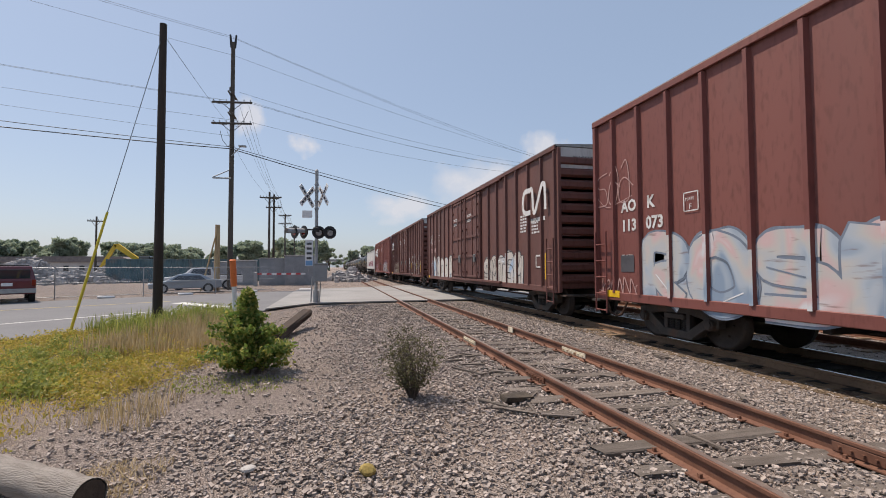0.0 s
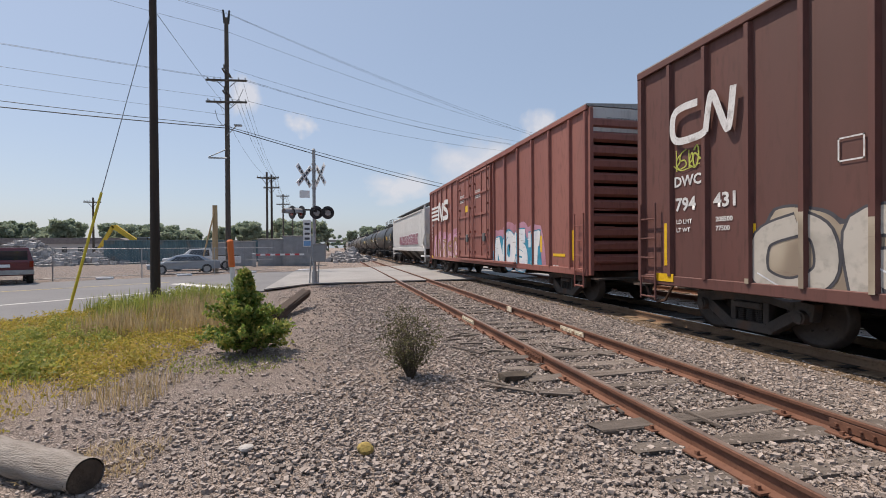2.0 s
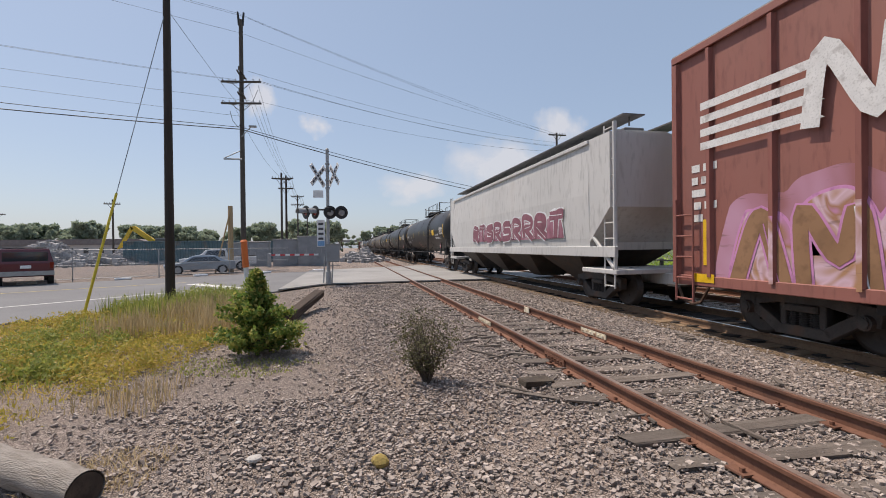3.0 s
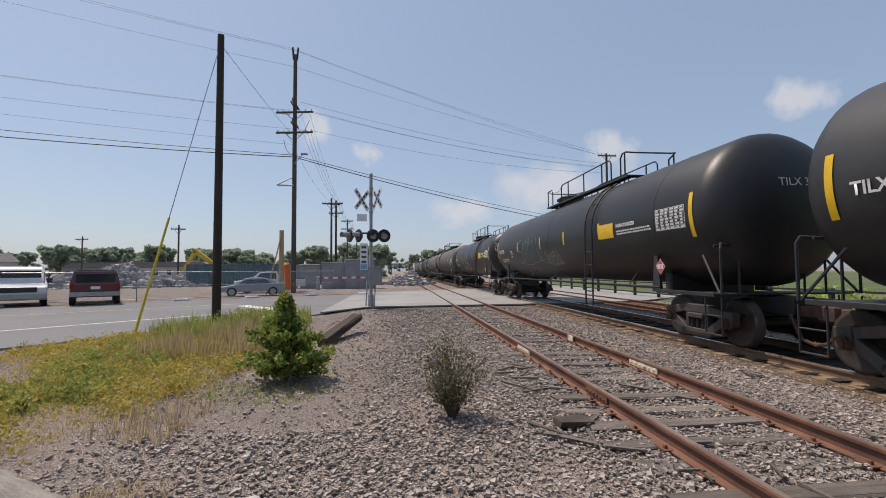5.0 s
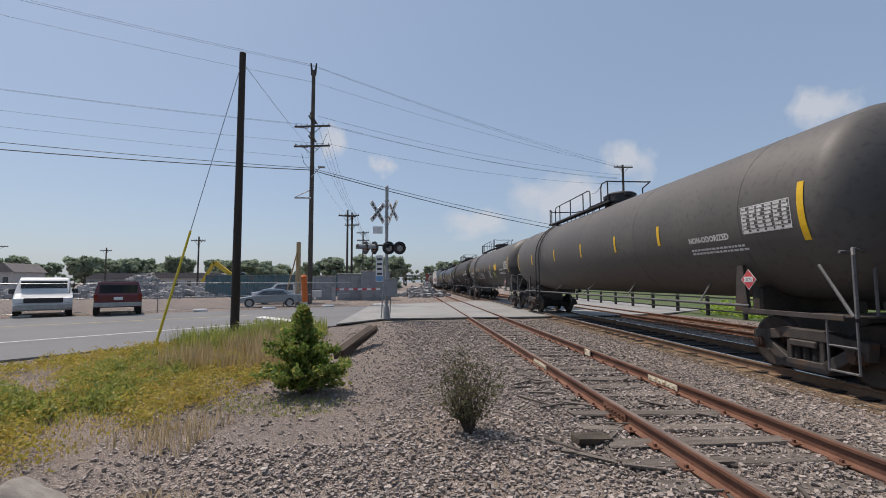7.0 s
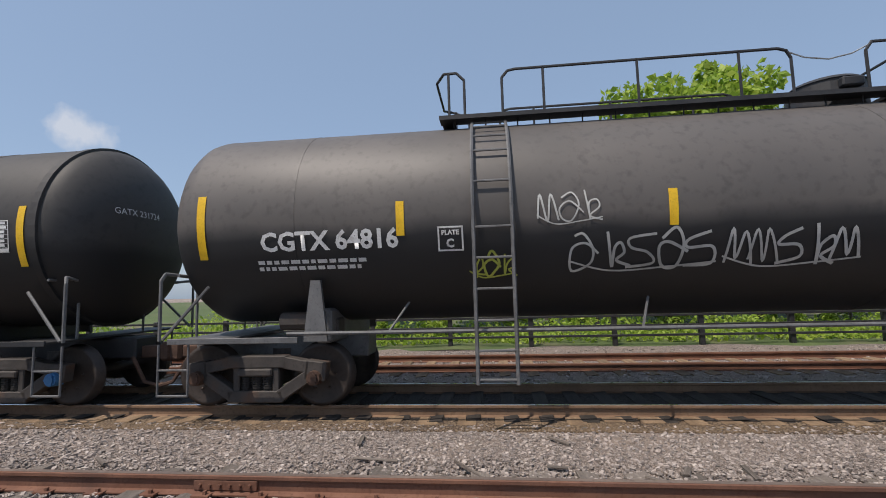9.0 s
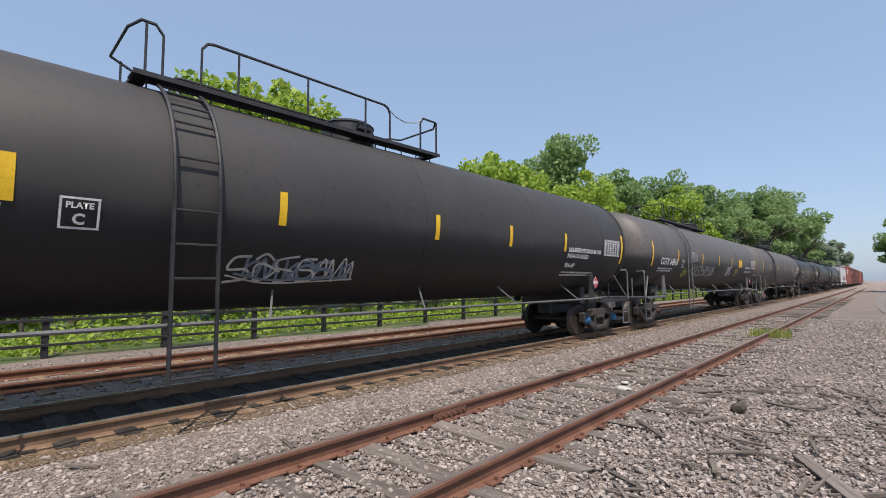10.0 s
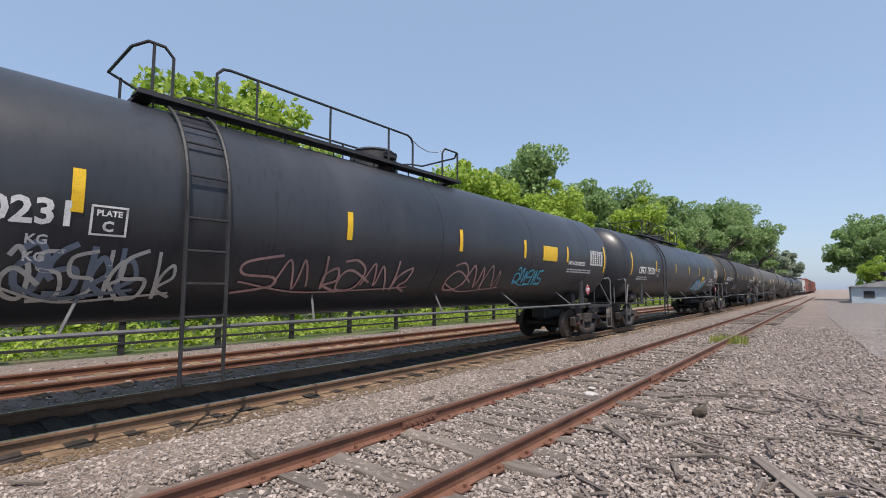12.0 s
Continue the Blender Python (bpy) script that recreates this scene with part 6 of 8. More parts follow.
panel(car, sh, -4.68, -3.9, 2.18, 2.50, M_REFLECT, "yellow_notice", "yellow notice panel", out=0.05)
words(car, sh, "9300", -4.12, 2.22, 0.20, P_DARK, out=0.055)
car, sh, cy = tank_car(235.8, 256.0, M_TANK_BLUE, "dark tank car with rose and grey scrawls", {"mark": ("TILX 300231", 0.40), "haz": ["NON-ODORIZED"], "yellow": -4.63, "rails": (4.28, 0.17), "rung": 4.63, "refl": (5.92, 2.38, -0.57, -3.24, -5.72), "r": 1.50, "zc": 2.83, "shift": -0.42, "deck": M_BLACK})
words(car, sh, "KG", 6.30, 2.22, 0.13, bold=0.004)
words(car, sh, "KG", 6.30, 2.05, 0.13, bold=0.004)
tag_graffiti(car, sh, 4.9, 6.45, 1.66, 2.20, P_GREYW, 61, 0.045, letters=6)
tag_graffiti(car, sh, 5.3, 6.35, 1.70, 2.24, P_SLATE, 65, 0.06, letters=4)
tag_graffiti(car, sh, 0.75, 4.05, 1.75, 2.25, P_ROSE, 62, 0.04, letters=6)
tag_graffiti(car, sh, -2.4, -0.4, 1.75, 2.3, P_ROSE, 63, 0.04, letters=3)
tag_graffiti(car, sh, -4.4, -3.0, 1.9, 2.3, P_CYAN, 64, 0.04, letters=5)
hopper(256.0, 275.5)
tank_car(275.5, 296.0, M_TANK, "black tank car far back in the train", {"turn": False})
tank_car(296.0, 316.5, M_TANK_GREY, "grey tank car far back in the train", {"turn": False})
lead_boxcar(316.5, 337.0, M_OXIDE_NS, "red boxcar at the far rear of the train")

# ================= plants =================
def leaves_mesh(name, count, shape, size, seed, material, droop=0.0):
    """A crown of many small leaves: shape(rng, n) gives their places."""
    rng = np.random.default_rng(seed)
    p = shape(rng, count)
    n = len(p)
    d = rng.normal(size=(n, 3))
    d /= np.linalg.norm(d, axis=1)[:, None]
    d[:, 2] -= droop
    u = np.cross(d, rng.normal(size=(n, 3)))
    u /= np.linalg.norm(u, axis=1)[:, None]
    s = size * (0.6 + 0.8 * rng.random(n))[:, None]
    w = np.cross(u, d)
    w /= np.linalg.norm(w, axis=1)[:, None] + 1e-9
    v = np.stack([p - u * s, p + w * s * 0.55, p + u * s, p - w * s * 0.55], 1).reshape(-1, 3)
    f = np.arange(4 * n).reshape(-1, 4)
    me = bpy.data.meshes.new(name)
    me.from_pydata(v.tolist(), [], f.tolist())
    me.update()
    me.materials.append(material)
    return me


def clumps(centres, spread):
    """Leaves gathered round clump centres, thinner inside, with gaps between."""
    c = np.array(centres)

    def shape(rng, n):
        k = rng.integers(0, len(c), n)
        d = rng.normal(size=(n, 3))
        d /= np.linalg.norm(d, axis=1)[:, None]
        r = spread[k] * (0.35 + 0.65 * rng.random(n) ** 0.5)
        return c[k, :3] + d * r[:, None] * np.array([1, 1, 0.75])
    return shape


def tree_kind(seed, height, width, material, count, leaf, low=0.18):
    """A trunk with forking limbs, and clumps of leaves at their ends."""
    rng = random.Random(seed)
    bm = bmesh.new()
    tips = []

    def limb(a, way, length, r, depth):
        b = a + way * length
        rod(bm, a, b, r, r * 0.62, n=7 if depth == 0 else 5, caps=False)
        if depth >= 3:
            tips.append(b)
            return
        for _ in range(rng.randint(2, 4) if depth else 5):
            w = (way + Vector((rng.uniform(-1, 1), rng.uniform(-1, 1), rng.uniform(-0.25, 0.6))) * (0.75 if depth else 0.62)).normalized()
            limb(a + way * length * rng.uniform(0.55, 1.0), w, length * rng.uniform(0.6, 0.85), r * 0.55, depth + 1)
        if depth > 0:
            tips.append(b)

    limb(Vector((0, 0, -0.3)), Vector((rng.uniform(-0.06, 0.06), rng.uniform(-0.06, 0.06), 1)).normalized(), height * 0.34, height * 0.022, 0)
    trunk = mesh_of("trunk", bm)
    trunk.materials.append(M_BARK)
    zmax = max(t.z for t in tips)
    rmax = max(math.hypot(t.x, t.y) for t in tips)
    cs, sp = [], []
    for t in tips:
        cs.append((t.x * width / rmax * 0.85, t.y * width / rmax * 0.85, max(height * low, t.z * height / zmax * 0.93)))
        sp.append(rng.uniform(0.07, 0.15) * height * 0.72)
    for _ in range(14):
        a = rng.uniform(0, 6.28)
        cs.append((math.cos(a) * width * rng.uniform(0.3, 0.9), math.sin(a) * width * rng.uniform(0.3, 0.9), height * rng.uniform(low, 0.75)))
        sp.append(rng.uniform(0.06, 0.12) * height * 0.72)
    crown = leaves_mesh("crown", count, clumps(cs, np.array(sp)), leaf, seed, material)
    return trunk, crown


TREES = {
    "bright": tree_kind(3, 9.0, 3.6, M_LEAF_A, 13000, 0.135),
    "bright_b": tree_kind(5, 8.0, 3.8, M_LEAF_A, 13000, 0.13, 0.08),
    "mid": tree_kind(7, 14.0, 5.0, M_LEAF_B, 17000, 0.19),
    "mid_b": tree_kind(11, 12.0, 5.2, M_LEAF_B, 17000, 0.19, 0.10),
    # the far kind, with haze painted into its leaves
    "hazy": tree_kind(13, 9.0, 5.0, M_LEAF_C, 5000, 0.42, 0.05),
}


def tree(kind, x, y, scale, turn, label, group, z=0.0):
    trunk, crown = TREES[kind]
    t = thing("tree", label, "tree", group, at=pose(x, y, z, 0, 0, turn) @ Matrix.Scale(scale, 4))
    put("trunk", trunk, None, t)
    put("crown", crown, None, t)
    return t


rng = random.Random(77)
NEAR_ROW = [("bright", 16.5, 7.5, 0.90), ("bright_b", 15.5, 1.5, 0.62), ("bright", 17.5, -1.6, 0.78), ("bright_b", 15.0, -3.9, 0.66), ("bright", 17.0, -6.8, 1.30), ("bright", 17.4, -10.4, 1.26), ("bright_b", 15.6, -14.5, 0.95),
            ("bright_b", 16.6, -19.0, 1.05), ("bright", 17.8, -25.0, 1.35), ("bright_b", 15.6, -30.0, 1.25), ("mid", 17.5, -36.0, 1.10), ("bright", 15.5, -33.0, 1.2), ("bright_b", 15.0, -42.0, 1.35),
            ("mid_b", 17.5, -52.0, 1.25), ("mid", 18.0, -62.0, 1.15), ("bright", 15.0, -54.0, 1.4), ("mid_b", 17.0, -74.0, 1.3), ("bright_b", 14.5, -66.0, 1.4), ("mid", 17.0, -86.0, 1.2), ("mid_b", 15.0, -98.0, 1.3),
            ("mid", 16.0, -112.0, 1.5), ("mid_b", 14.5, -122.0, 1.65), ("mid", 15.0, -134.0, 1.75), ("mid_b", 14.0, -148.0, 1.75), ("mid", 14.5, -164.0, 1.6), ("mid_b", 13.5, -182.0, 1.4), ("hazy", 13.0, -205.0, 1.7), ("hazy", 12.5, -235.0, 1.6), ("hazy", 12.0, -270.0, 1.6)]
for k, x, y, s in NEAR_ROW:
    tree(k, x, y, s, rng.uniform(0, 360), "bright green leafy tree on the bank behind the fence" if k.startswith("bright") else "tall mid-green leafy tree behind the fence", "trees behind the far track", 0.35)
for k, x, y, s in (("mid", -9.5, -98.0, 1.0), ("mid_b", -7.6, -92.0, 0.95), ("mid", -13.5, -96.0, 0.95), ("bright_b", -8.8, -84.0, 0.78), ("mid_b", -18.5, -97.0, 0.9), ("bright_b", -12.5, -85.0, 0.7), ("mid", -26, -99, 0.9)):
    tree(k, x, y, s, rng.uniform(0, 360), "full green tree at the edge of the gravel lot", "trees by the lot")
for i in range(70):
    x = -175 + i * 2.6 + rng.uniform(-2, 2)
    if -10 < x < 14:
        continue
    tree("hazy", x, 150 + rng.uniform(-18, 25), rng.uniform(0.85, 1.35), rng.uniform(0, 360), "distant grey-green tree on the skyline, leaf colour paled for haze", "skyline trees", -1.6)
for i in range(24):
    tree("bright_b", 14.2 + rng.uniform(-0.6, 1.6), 9.0 - i * 3.1 + rng.uniform(-1, 1), rng.uniform(0.28, 0.46), rng.uniform(0, 360), "low leafy green bush behind the fence", "bushes behind the fence", -0.1)
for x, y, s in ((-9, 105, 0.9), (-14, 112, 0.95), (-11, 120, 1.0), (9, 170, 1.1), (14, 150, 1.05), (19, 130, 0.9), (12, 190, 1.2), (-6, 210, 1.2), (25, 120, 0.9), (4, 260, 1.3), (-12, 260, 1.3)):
    tree("hazy", x, y, s, rng.uniform(0, 360), "distant grey-green tree beside the line, leaf colour paled for haze", "skyline trees", -0.3)


def bare_tree():
    rng = random.Random(9)
    t = thing("bare_tree", "leafless grey tree with fine branches", "tree", at=pose(16.5, -1.6, 0.2))
    bm = bmesh.new()

    def limb(a, way, length, r, depth):
        b = a + way * length
        rod(bm, a, b, r, r * 0.6, n=5, caps=False)
        if depth < 4:
            for _ in range(3):
                limb(a + way * length * rng.uniform(0.5, 1), (way + Vector((rng.uniform(-1, 1), rng.uniform(-1, 1), rng.uniform(0, 0.6))) * 0.42).normalized(), length * 0.68, r * 0.55, depth + 1)
    limb(Vector((0, 0, 0)), Vector((0, 0, 1)), 2.9, 0.10, 0)
    part("trunk", bm, M_BARK, t)


bare_tree()


def undergrowth():
    """Low green brush along the foot of the bank."""
    def shape(rng, n):
        y = rng.uniform(-90, 24, n)
        x = 11.8 + 4.0 * rng.random(n) ** 1.3
        h = (0.35 + 0.9 * np.abs(np.sin(y * 0.61) * np.cos(y * 0.23 + 1))) * (0.3 + (x - 11.8) / 4)
        return np.stack([x, y, 0.05 + h * rng.random(n) ** 0.8], 1)
    ob = put("undergrowth", leaves_mesh("undergrowth", 42000, shape, 0.085, 5, M_LEAF_A), None)
    tagged(ob, "low bright green brush along the bank", "undergrowth", kind="stuff")


undergrowth()


def blades(name, pts_fn, count, h0, h1, width, seed, material, label, lean=0.35):
    rng = np.random.default_rng(seed)
    p = pts_fn(rng, count)
    n = len(p)
    a = rng.uniform(0, 6.28, n)
    h = rng.uniform(h0, h1, n)
    d = np.stack([np.cos(a), np.sin(a), np.zeros(n)], 1)
    s = np.stack([-np.sin(a), np.cos(a), np.zeros(n)], 1) * (width * (0.6 + 0.8 * rng.random(n)))[:, None]
    base = np.concatenate([p, np.zeros((n, 1))], 1)
    up = np.zeros((n, 3))
    up[:, 2] = 1
    k = (lean * rng.random(n) * h)[:, None]
    m = base + up * (h * 0.55)[:, None] + d * k * 0.35
    t = base + up * h[:, None] + d * k
    v = np.stack([base - s, base + s, m + s * 0.8, m - s * 0.8, t], 1).reshape(-1, 3)
    i = (np.arange(n) * 5)[:, None]
    faces = (i + np.array([[0, 1, 2, 3]])).tolist() + (i + np.array([[3, 2, 4]])).tolist()
    ob = from_arrays(name, v.tolist(), faces, material)
    return tagged(ob, label, "grass", kind="stuff")


PATCH = np.array([(-13.0, 7.0), (-11.8, 11.1), (-10.4, 13.4), (-9.4, 16.0), (-8.6, 17.6), (-7.2, 17.8), (-6.3, 14.5), (-5.7, 9.6), (-6.2, 8.0), (-6.5, 6.4), (-7.1, 5.2), (-9.0, 4.2), (-12.0, 4.5)])


def inside(p, poly):
    x, y = p[:, 0], p[:, 1]
    ok = np.zeros(len(p), bool)
    j = len(poly) - 1
    for i in range(len(poly)):
        xi, yi, xj, yj = *poly[i], *poly[j]
        ok ^= ((yi > y) != (yj > y)) & (x < (xj - xi) * (y - yi) / (yj - yi + 1e-12) + xi)
        j = i
    return ok


def in_patch(poly, thin=0.0, freq=0.8):
    def f(rng, n):
        lo, hi = poly.min(0), poly.max(0)
        p = rng.uniform(lo, hi, (n, 2))
        p = p[inside(p, poly)]
        if thin:
            d = np.sin(p[:, 0] * freq * 2.1 + 1) * np.cos(p[:, 1] * freq * 1.7) + 0.5 * np.sin(p[:, 0] * 5 * freq + p[:, 1] * 3)
            p = p[d > thin - 1]
        return p
    return f


blades("grass_patch", in_patch(PATCH, 0.75, 0.7), 22000, 0.02, 0.11, 0.005, 1, M_GRASS, "patch of yellowing wild grass and weeds", 1.8)
blades("grass_patch", in_patch(PATCH, 0.55, 1.3), 26000, 0.010, 0.035, 0.004, 11, M_STRAW, "low dry straw matted on the soil", 4.5)
blades("grass_patch", in_patch(np.array([(-9.9, 13.6), (-9.2, 16.2), (-8.2, 17.9), (-6.4, 17.9), (-5.9, 13.4), (-7.5, 12.6), (-8.9, 12.6)])), 4500, 0.15, 0.60, 0.009, 2, M_WEED, "taller green weeds by the pole")


def weed_leaves(name, poly, count, top, size, seed, material, label, plants=260):
    """Leaves gathered on many low plants of uneven height and spread."""
    def shape(rng, n):
        c = in_patch(poly, 0.35, 0.6)(rng, plants * 2)
        h, w = top * rng.uniform(0.3, 1.0, len(c)) ** 1.2, rng.uniform(0.10, 0.34, len(c))
        k = rng.integers(0, len(c), n)
        d = rng.normal(0, 1, (n, 2)) * w[k][:, None] * 0.6
        fall = np.exp(-(d ** 2).sum(1) / (w[k] ** 2))
        return np.concatenate([c[k] + d, (0.01 + h[k] * fall * rng.random(n) ** 0.55)[:, None]], 1)
    tagged(put(name, leaves_mesh(name, count, shape, size, seed, material), None), label, "weeds", kind="stuff")


weed_leaves("weed_leaves", PATCH, 60000, 0.30, 0.023, 21, M_GOLDWEED, "yellow-green weed leaves among dry grass", 700)
weed_leaves("weed_leaves", PATCH, 24000, 0.20, 0.020, 24, M_GRASS, "ochre weed leaves among dry grass", 260)
weed_leaves("weed_leaves", np.array([(-9.4, 9.0), (-9.6, 12.0), (-7.0, 11.0), (-7.2, 8.6)]), 9000, 0.34, 0.024, 25, M_WEED, "leafy green weeds in the dry patch", 40)
weed_leaves("weed_leaves", np.array([(-9.8, 6.3), (-9.6, 8.4), (-7.6, 8.6), (-7.1, 7.3), (-8.2, 6.5)]), 10000, 0.40, 0.026, 22, M_WEED, "leafy green weeds at the edge of gravel", 45)
weed_leaves("weed_leaves", np.array([(-9.9, 13.6), (-8.2, 17.9), (-6.4, 17.9), (-6.1, 13.4), (-8.2, 12.9)]), 14000, 0.66, 0.030, 23, M_WEED, "leafy green weeds round the pole", 110)
blades("straw_stalks", in_patch(np.array([(-8.4, 10.0), (-7.6, 15.0), (-5.9, 13.5), (-5.7, 10.0)]), 0.5), 6500, 0.25, 0.58, 0.006, 3, M_STRAW, "dry straw-coloured grass stalks")
blades("weed_tufts", in_patch(np.array([(-9.6, 6.2), (-9.6, 8.2), (-7.6, 8.4), (-7.2, 7.2), (-8.2, 6.3)])), 400, 0.06, 0.22, 0.008, 4, M_WEED, "low leafy green weeds")
blades("weed_tufts", in_patch(np.array([(-6.5, 6.0), (-6.1, 7.0), (-5.5, 6.9), (-5.6, 5.7)])), 420, 0.04, 0.34, 0.005, 5, M_STRAW, "dry straw tuft on gravel", 0.6)
blades("weed_tufts", in_patch(np.array([(-6.2, 7.4), (-6.0, 8.3), (-4.6, 8.0), (-3.9, 7.4), (-4.8, 6.9)]), 0.6), 1500, 0.012, 0.04, 0.008, 6, M_WEED, "thin creeping green weeds on gravel", 0.9)
blades("weed_tufts", in_patch(np.array([(-5.9, 4.3), (-5.6, 5.0), (-5.0, 4.9), (-5.1, 4.2)])), 700, 0.02, 0.06, 0.004, 7, M_STRAW, "loose straw beside the log", 2.5)
blades("weed_tufts", in_patch(np.array([(-1.2, -17.5), (-1.3, -16), (-0.2, -16), (-0.2, -17.5)])), 500, 0.08, 0.30, 0.012, 8, M_WEED, "small green weed tuft in the siding")
blades("weed_tufts", in_patch(np.array([(-4.9, 10.6), (-4.9, 10.9), (-4.6, 10.9), (-4.6, 10.6)])), 120, 0.05, 0.2, 0.010, 9, M_WEED, "small weed in gravel")


def fir():
    t = thing("young_spruce", "small green spruce with yellowing lower boughs", "shrub", at=pose(-5.05, 8.35, 0))
    bm = bmesh.new()
    rod(bm, (0, 0, -0.05), (0.02, 0, 1.38), 0.035, 0.008, n=7)
    r = random.Random(2)
    ends = []
    for k in range(120):
        z = 0.05 + 1.25 * (k / 120) ** 1.15
        wide = 0.72 * (1 - (z / 1.42)) ** 0.75 * (0.75 if z < 0.12 else 1)
        if z > 0.85:
            wide *= 0.42
        a = k * 2.4 + r.uniform(-0.3, 0.3)
        L = wide * r.uniform(0.35, 1.3)
        e = Vector((math.cos(a) * L, math.sin(a) * L, z + L * r.uniform(0.05, 0.42)))
        rod(bm, (0, 0, z), e, 0.007, 0.003, n=4, caps=False)
        ends.append((Vector((0, 0, z)), e))
    part("trunk", bm, M_BARK, t)

    def shape(rng, n):
        A = np.array([tuple(a) for a, b in ends])
        B = np.array([tuple(b) for a, b in ends])
        k = rng.integers(0, len(A), n)
        f = 0.2 + 0.85 * rng.random(n) ** 0.7
        return A[k] + (B[k] - A[k]) * f[:, None] + rng.normal(0, 0.032, (n, 3))
    put("needles", leaves_mesh("needles", 13000, shape, 0.034, 3, M_FIR), None, t)


def bush(x, y, h, w, seed, label):
    t = thing("scrub_bush", label, "shrub", at=pose(x, y, 0))
    r = random.Random(seed)
    bm = bmesh.new()
    segs = []
    for k in range(46):
        a = r.uniform(0, 6.28)
        b = Vector((0.03 * math.cos(a), 0.03 * math.sin(a), -0.02))
        way = Vector((math.cos(a) * r.uniform(0.05, 0.55), math.sin(a) * r.uniform(0.05, 0.55), 1)).normalized()
        L = h * r.uniform(0.55, 1.0)
        p = b
        for s in range(3):
            q = p + way * L / 3
            rod(bm, p, q, 0.006 - 0.0015 * s, 0.0045 - 0.0015 * s, n=4, caps=False)
            if s:
                segs.append((p, q))
            for _ in range(2):
                e = q + Vector((r.uniform(-1, 1), r.uniform(-1, 1), r.uniform(0.2, 1))).normalized() * h * r.uniform(0.08, 0.2)
                rod(bm, q, e, 0.003, 0.0015, n=3, caps=False)
                segs.append((q, e))
            p = q
            way = (way + Vector((r.uniform(-0.3, 0.3), r.uniform(-0.3, 0.3), 0.1))).normalized()
    part("branching", bm, M_BARK, t)

    def shape(rng, n):
        A = np.array([tuple(a) for a, b in segs])
        B = np.array([tuple(b) for a, b in segs])
        k = rng.integers(0, len(A), n)
        p = A[k] + (B[k] - A[k]) * rng.random(n)[:, None] + rng.normal(0, 0.022, (n, 3))
        p[:, 0] *= w / 0.36
        p[:, 1] *= w / 0.36
        return p
    put("leaves", leaves_mesh("leaves", 3600, shape, 0.015, seed, M_SHRUB), None, t)


fir()
bush(-2.68, 6.25, 0.88, 0.52, 6, "scrubby grey-green bush growing in gravel")


# ================= posts, poles and wires =================
def utility_pole(name, x, y, h, r, material, label, arms=()):
    t = thing(name, label, "utility pole", "utility poles", at=pose(x, y, 0))
    bm = bmesh.new()
    rod(bm, (0, 0, -0.3), (0, 0, h), r, r * 0.72, n=14)
    part("pole", bm, material, t, smooth=False)
    for z, w, turn in arms:
        bm = bmesh.new()
        c, s = math.cos(radians(turn)), math.sin(radians(turn))
        m = pose(0.0, -0.16, z, 0, 0, turn)
        box(bm, -w, w, -0.06, 0.06, -0.07, 0.07, 0.01)
        rod(bm, (-w * 0.5, 0, -0.05), (0, 0, -0.7), 0.025, n=5)
        rod(bm, (w * 0.5, 0, -0.05), (0, 0, -0.7), 0.025, n=5)
        arm = part("crossarm", bm, M_POLE, t, "weathered wooden crossarm", at=m)
        for k in (-0.92, -0.6, -0.28, 0.28, 0.6, 0.92):
            bm = bmesh.new()
            rod(bm, (k * w, 0, 0.06), (k * w, 0, 0.22), 0.03, 0.045, n=8)
            part("insulator", bm, M_STEEL, arm, "grey pin insulator")
    return t


up = utility_pole("utility_pole", -11.5, 38.0, 19.3, 0.20, M_POLE, "tall weathered pole with two crossarms and cables", [(14.5, 1.5, -8), (12.85, 1.5, -8)])
bm = bmesh.new()
for s in (-1, 1):
    rod(bm, (s * 0.12, 0, 18.9), (s * 0.22, 0, 19.9), 0.10, 0.07, n=8)
part("pole_top_insulators", bm, M_BLACK, up, "dark twin top insulators")
bm = bmesh.new()
rod(bm, (0, -0.15, 10.3), (0.75, -0.5, 11.0), 0.04, n=6)
box(bm, 0.6, 1.15, -0.68, -0.4, 10.95, 11.08, 0.03)
part("street_light", bm, M_STEEL, up, "grey cobra-head street light")
bm = bmesh.new()
box(bm, -1.3, 0, -0.22, -0.14, 8.5, 8.62, 0.01)
rod(bm, (-1.3, -0.18, 8.6), (-0.1, -0.18, 9.2), 0.04, n=6)
part("bracket_arm", bm, M_STEEL, up, "bracket arm below the cables")
bm = bmesh.new()
for z, d in ((15.1, 0.9), (13.5, 0.8)):
    for s in (-1, 1):
        box(bm, -0.05 + s * 0.12, 0.05 + s * 0.12, -d, d, z - 0.05, z + 0.05, 0.01)
    for y in (-d, 0, d):
        rod(bm, (0, y, z), (0, y, z + 0.3), 0.05, n=6)
part("buck_arms", bm, M_POLE, up, "paired buck arms set across")
for z0, z1, x0 in ((15.2, 14.6, -1.3), (13.6, 13.0, -1.3), (12.8, 11.3, -0.8), (14.5, 12.9, 1.2)):
    bm = bmesh.new()
    pipe(bm, [(x0, -0.2, z0 - 0.6), (x0 * 0.75, -0.3, (z0 + z1) / 2 - 0.6), (x0 * 0.3, -0.2, z1 - 0.3), (0.0, -0.2, z1)], 0.02, 5)
    part("jumper_cable", bm, M_WIRE, up)
utility_pole("guy_pole", -8.78, 15.45, 9.1, 0.135, M_POLE_DARK, "plain dark creosoted pole rising from weeds")
utility_pole("utility_pole", -10.7, 53.0, 10.0, 0.14, M_POLE, "dark utility pole beside the road", [(9.3, 1.0, 20)])
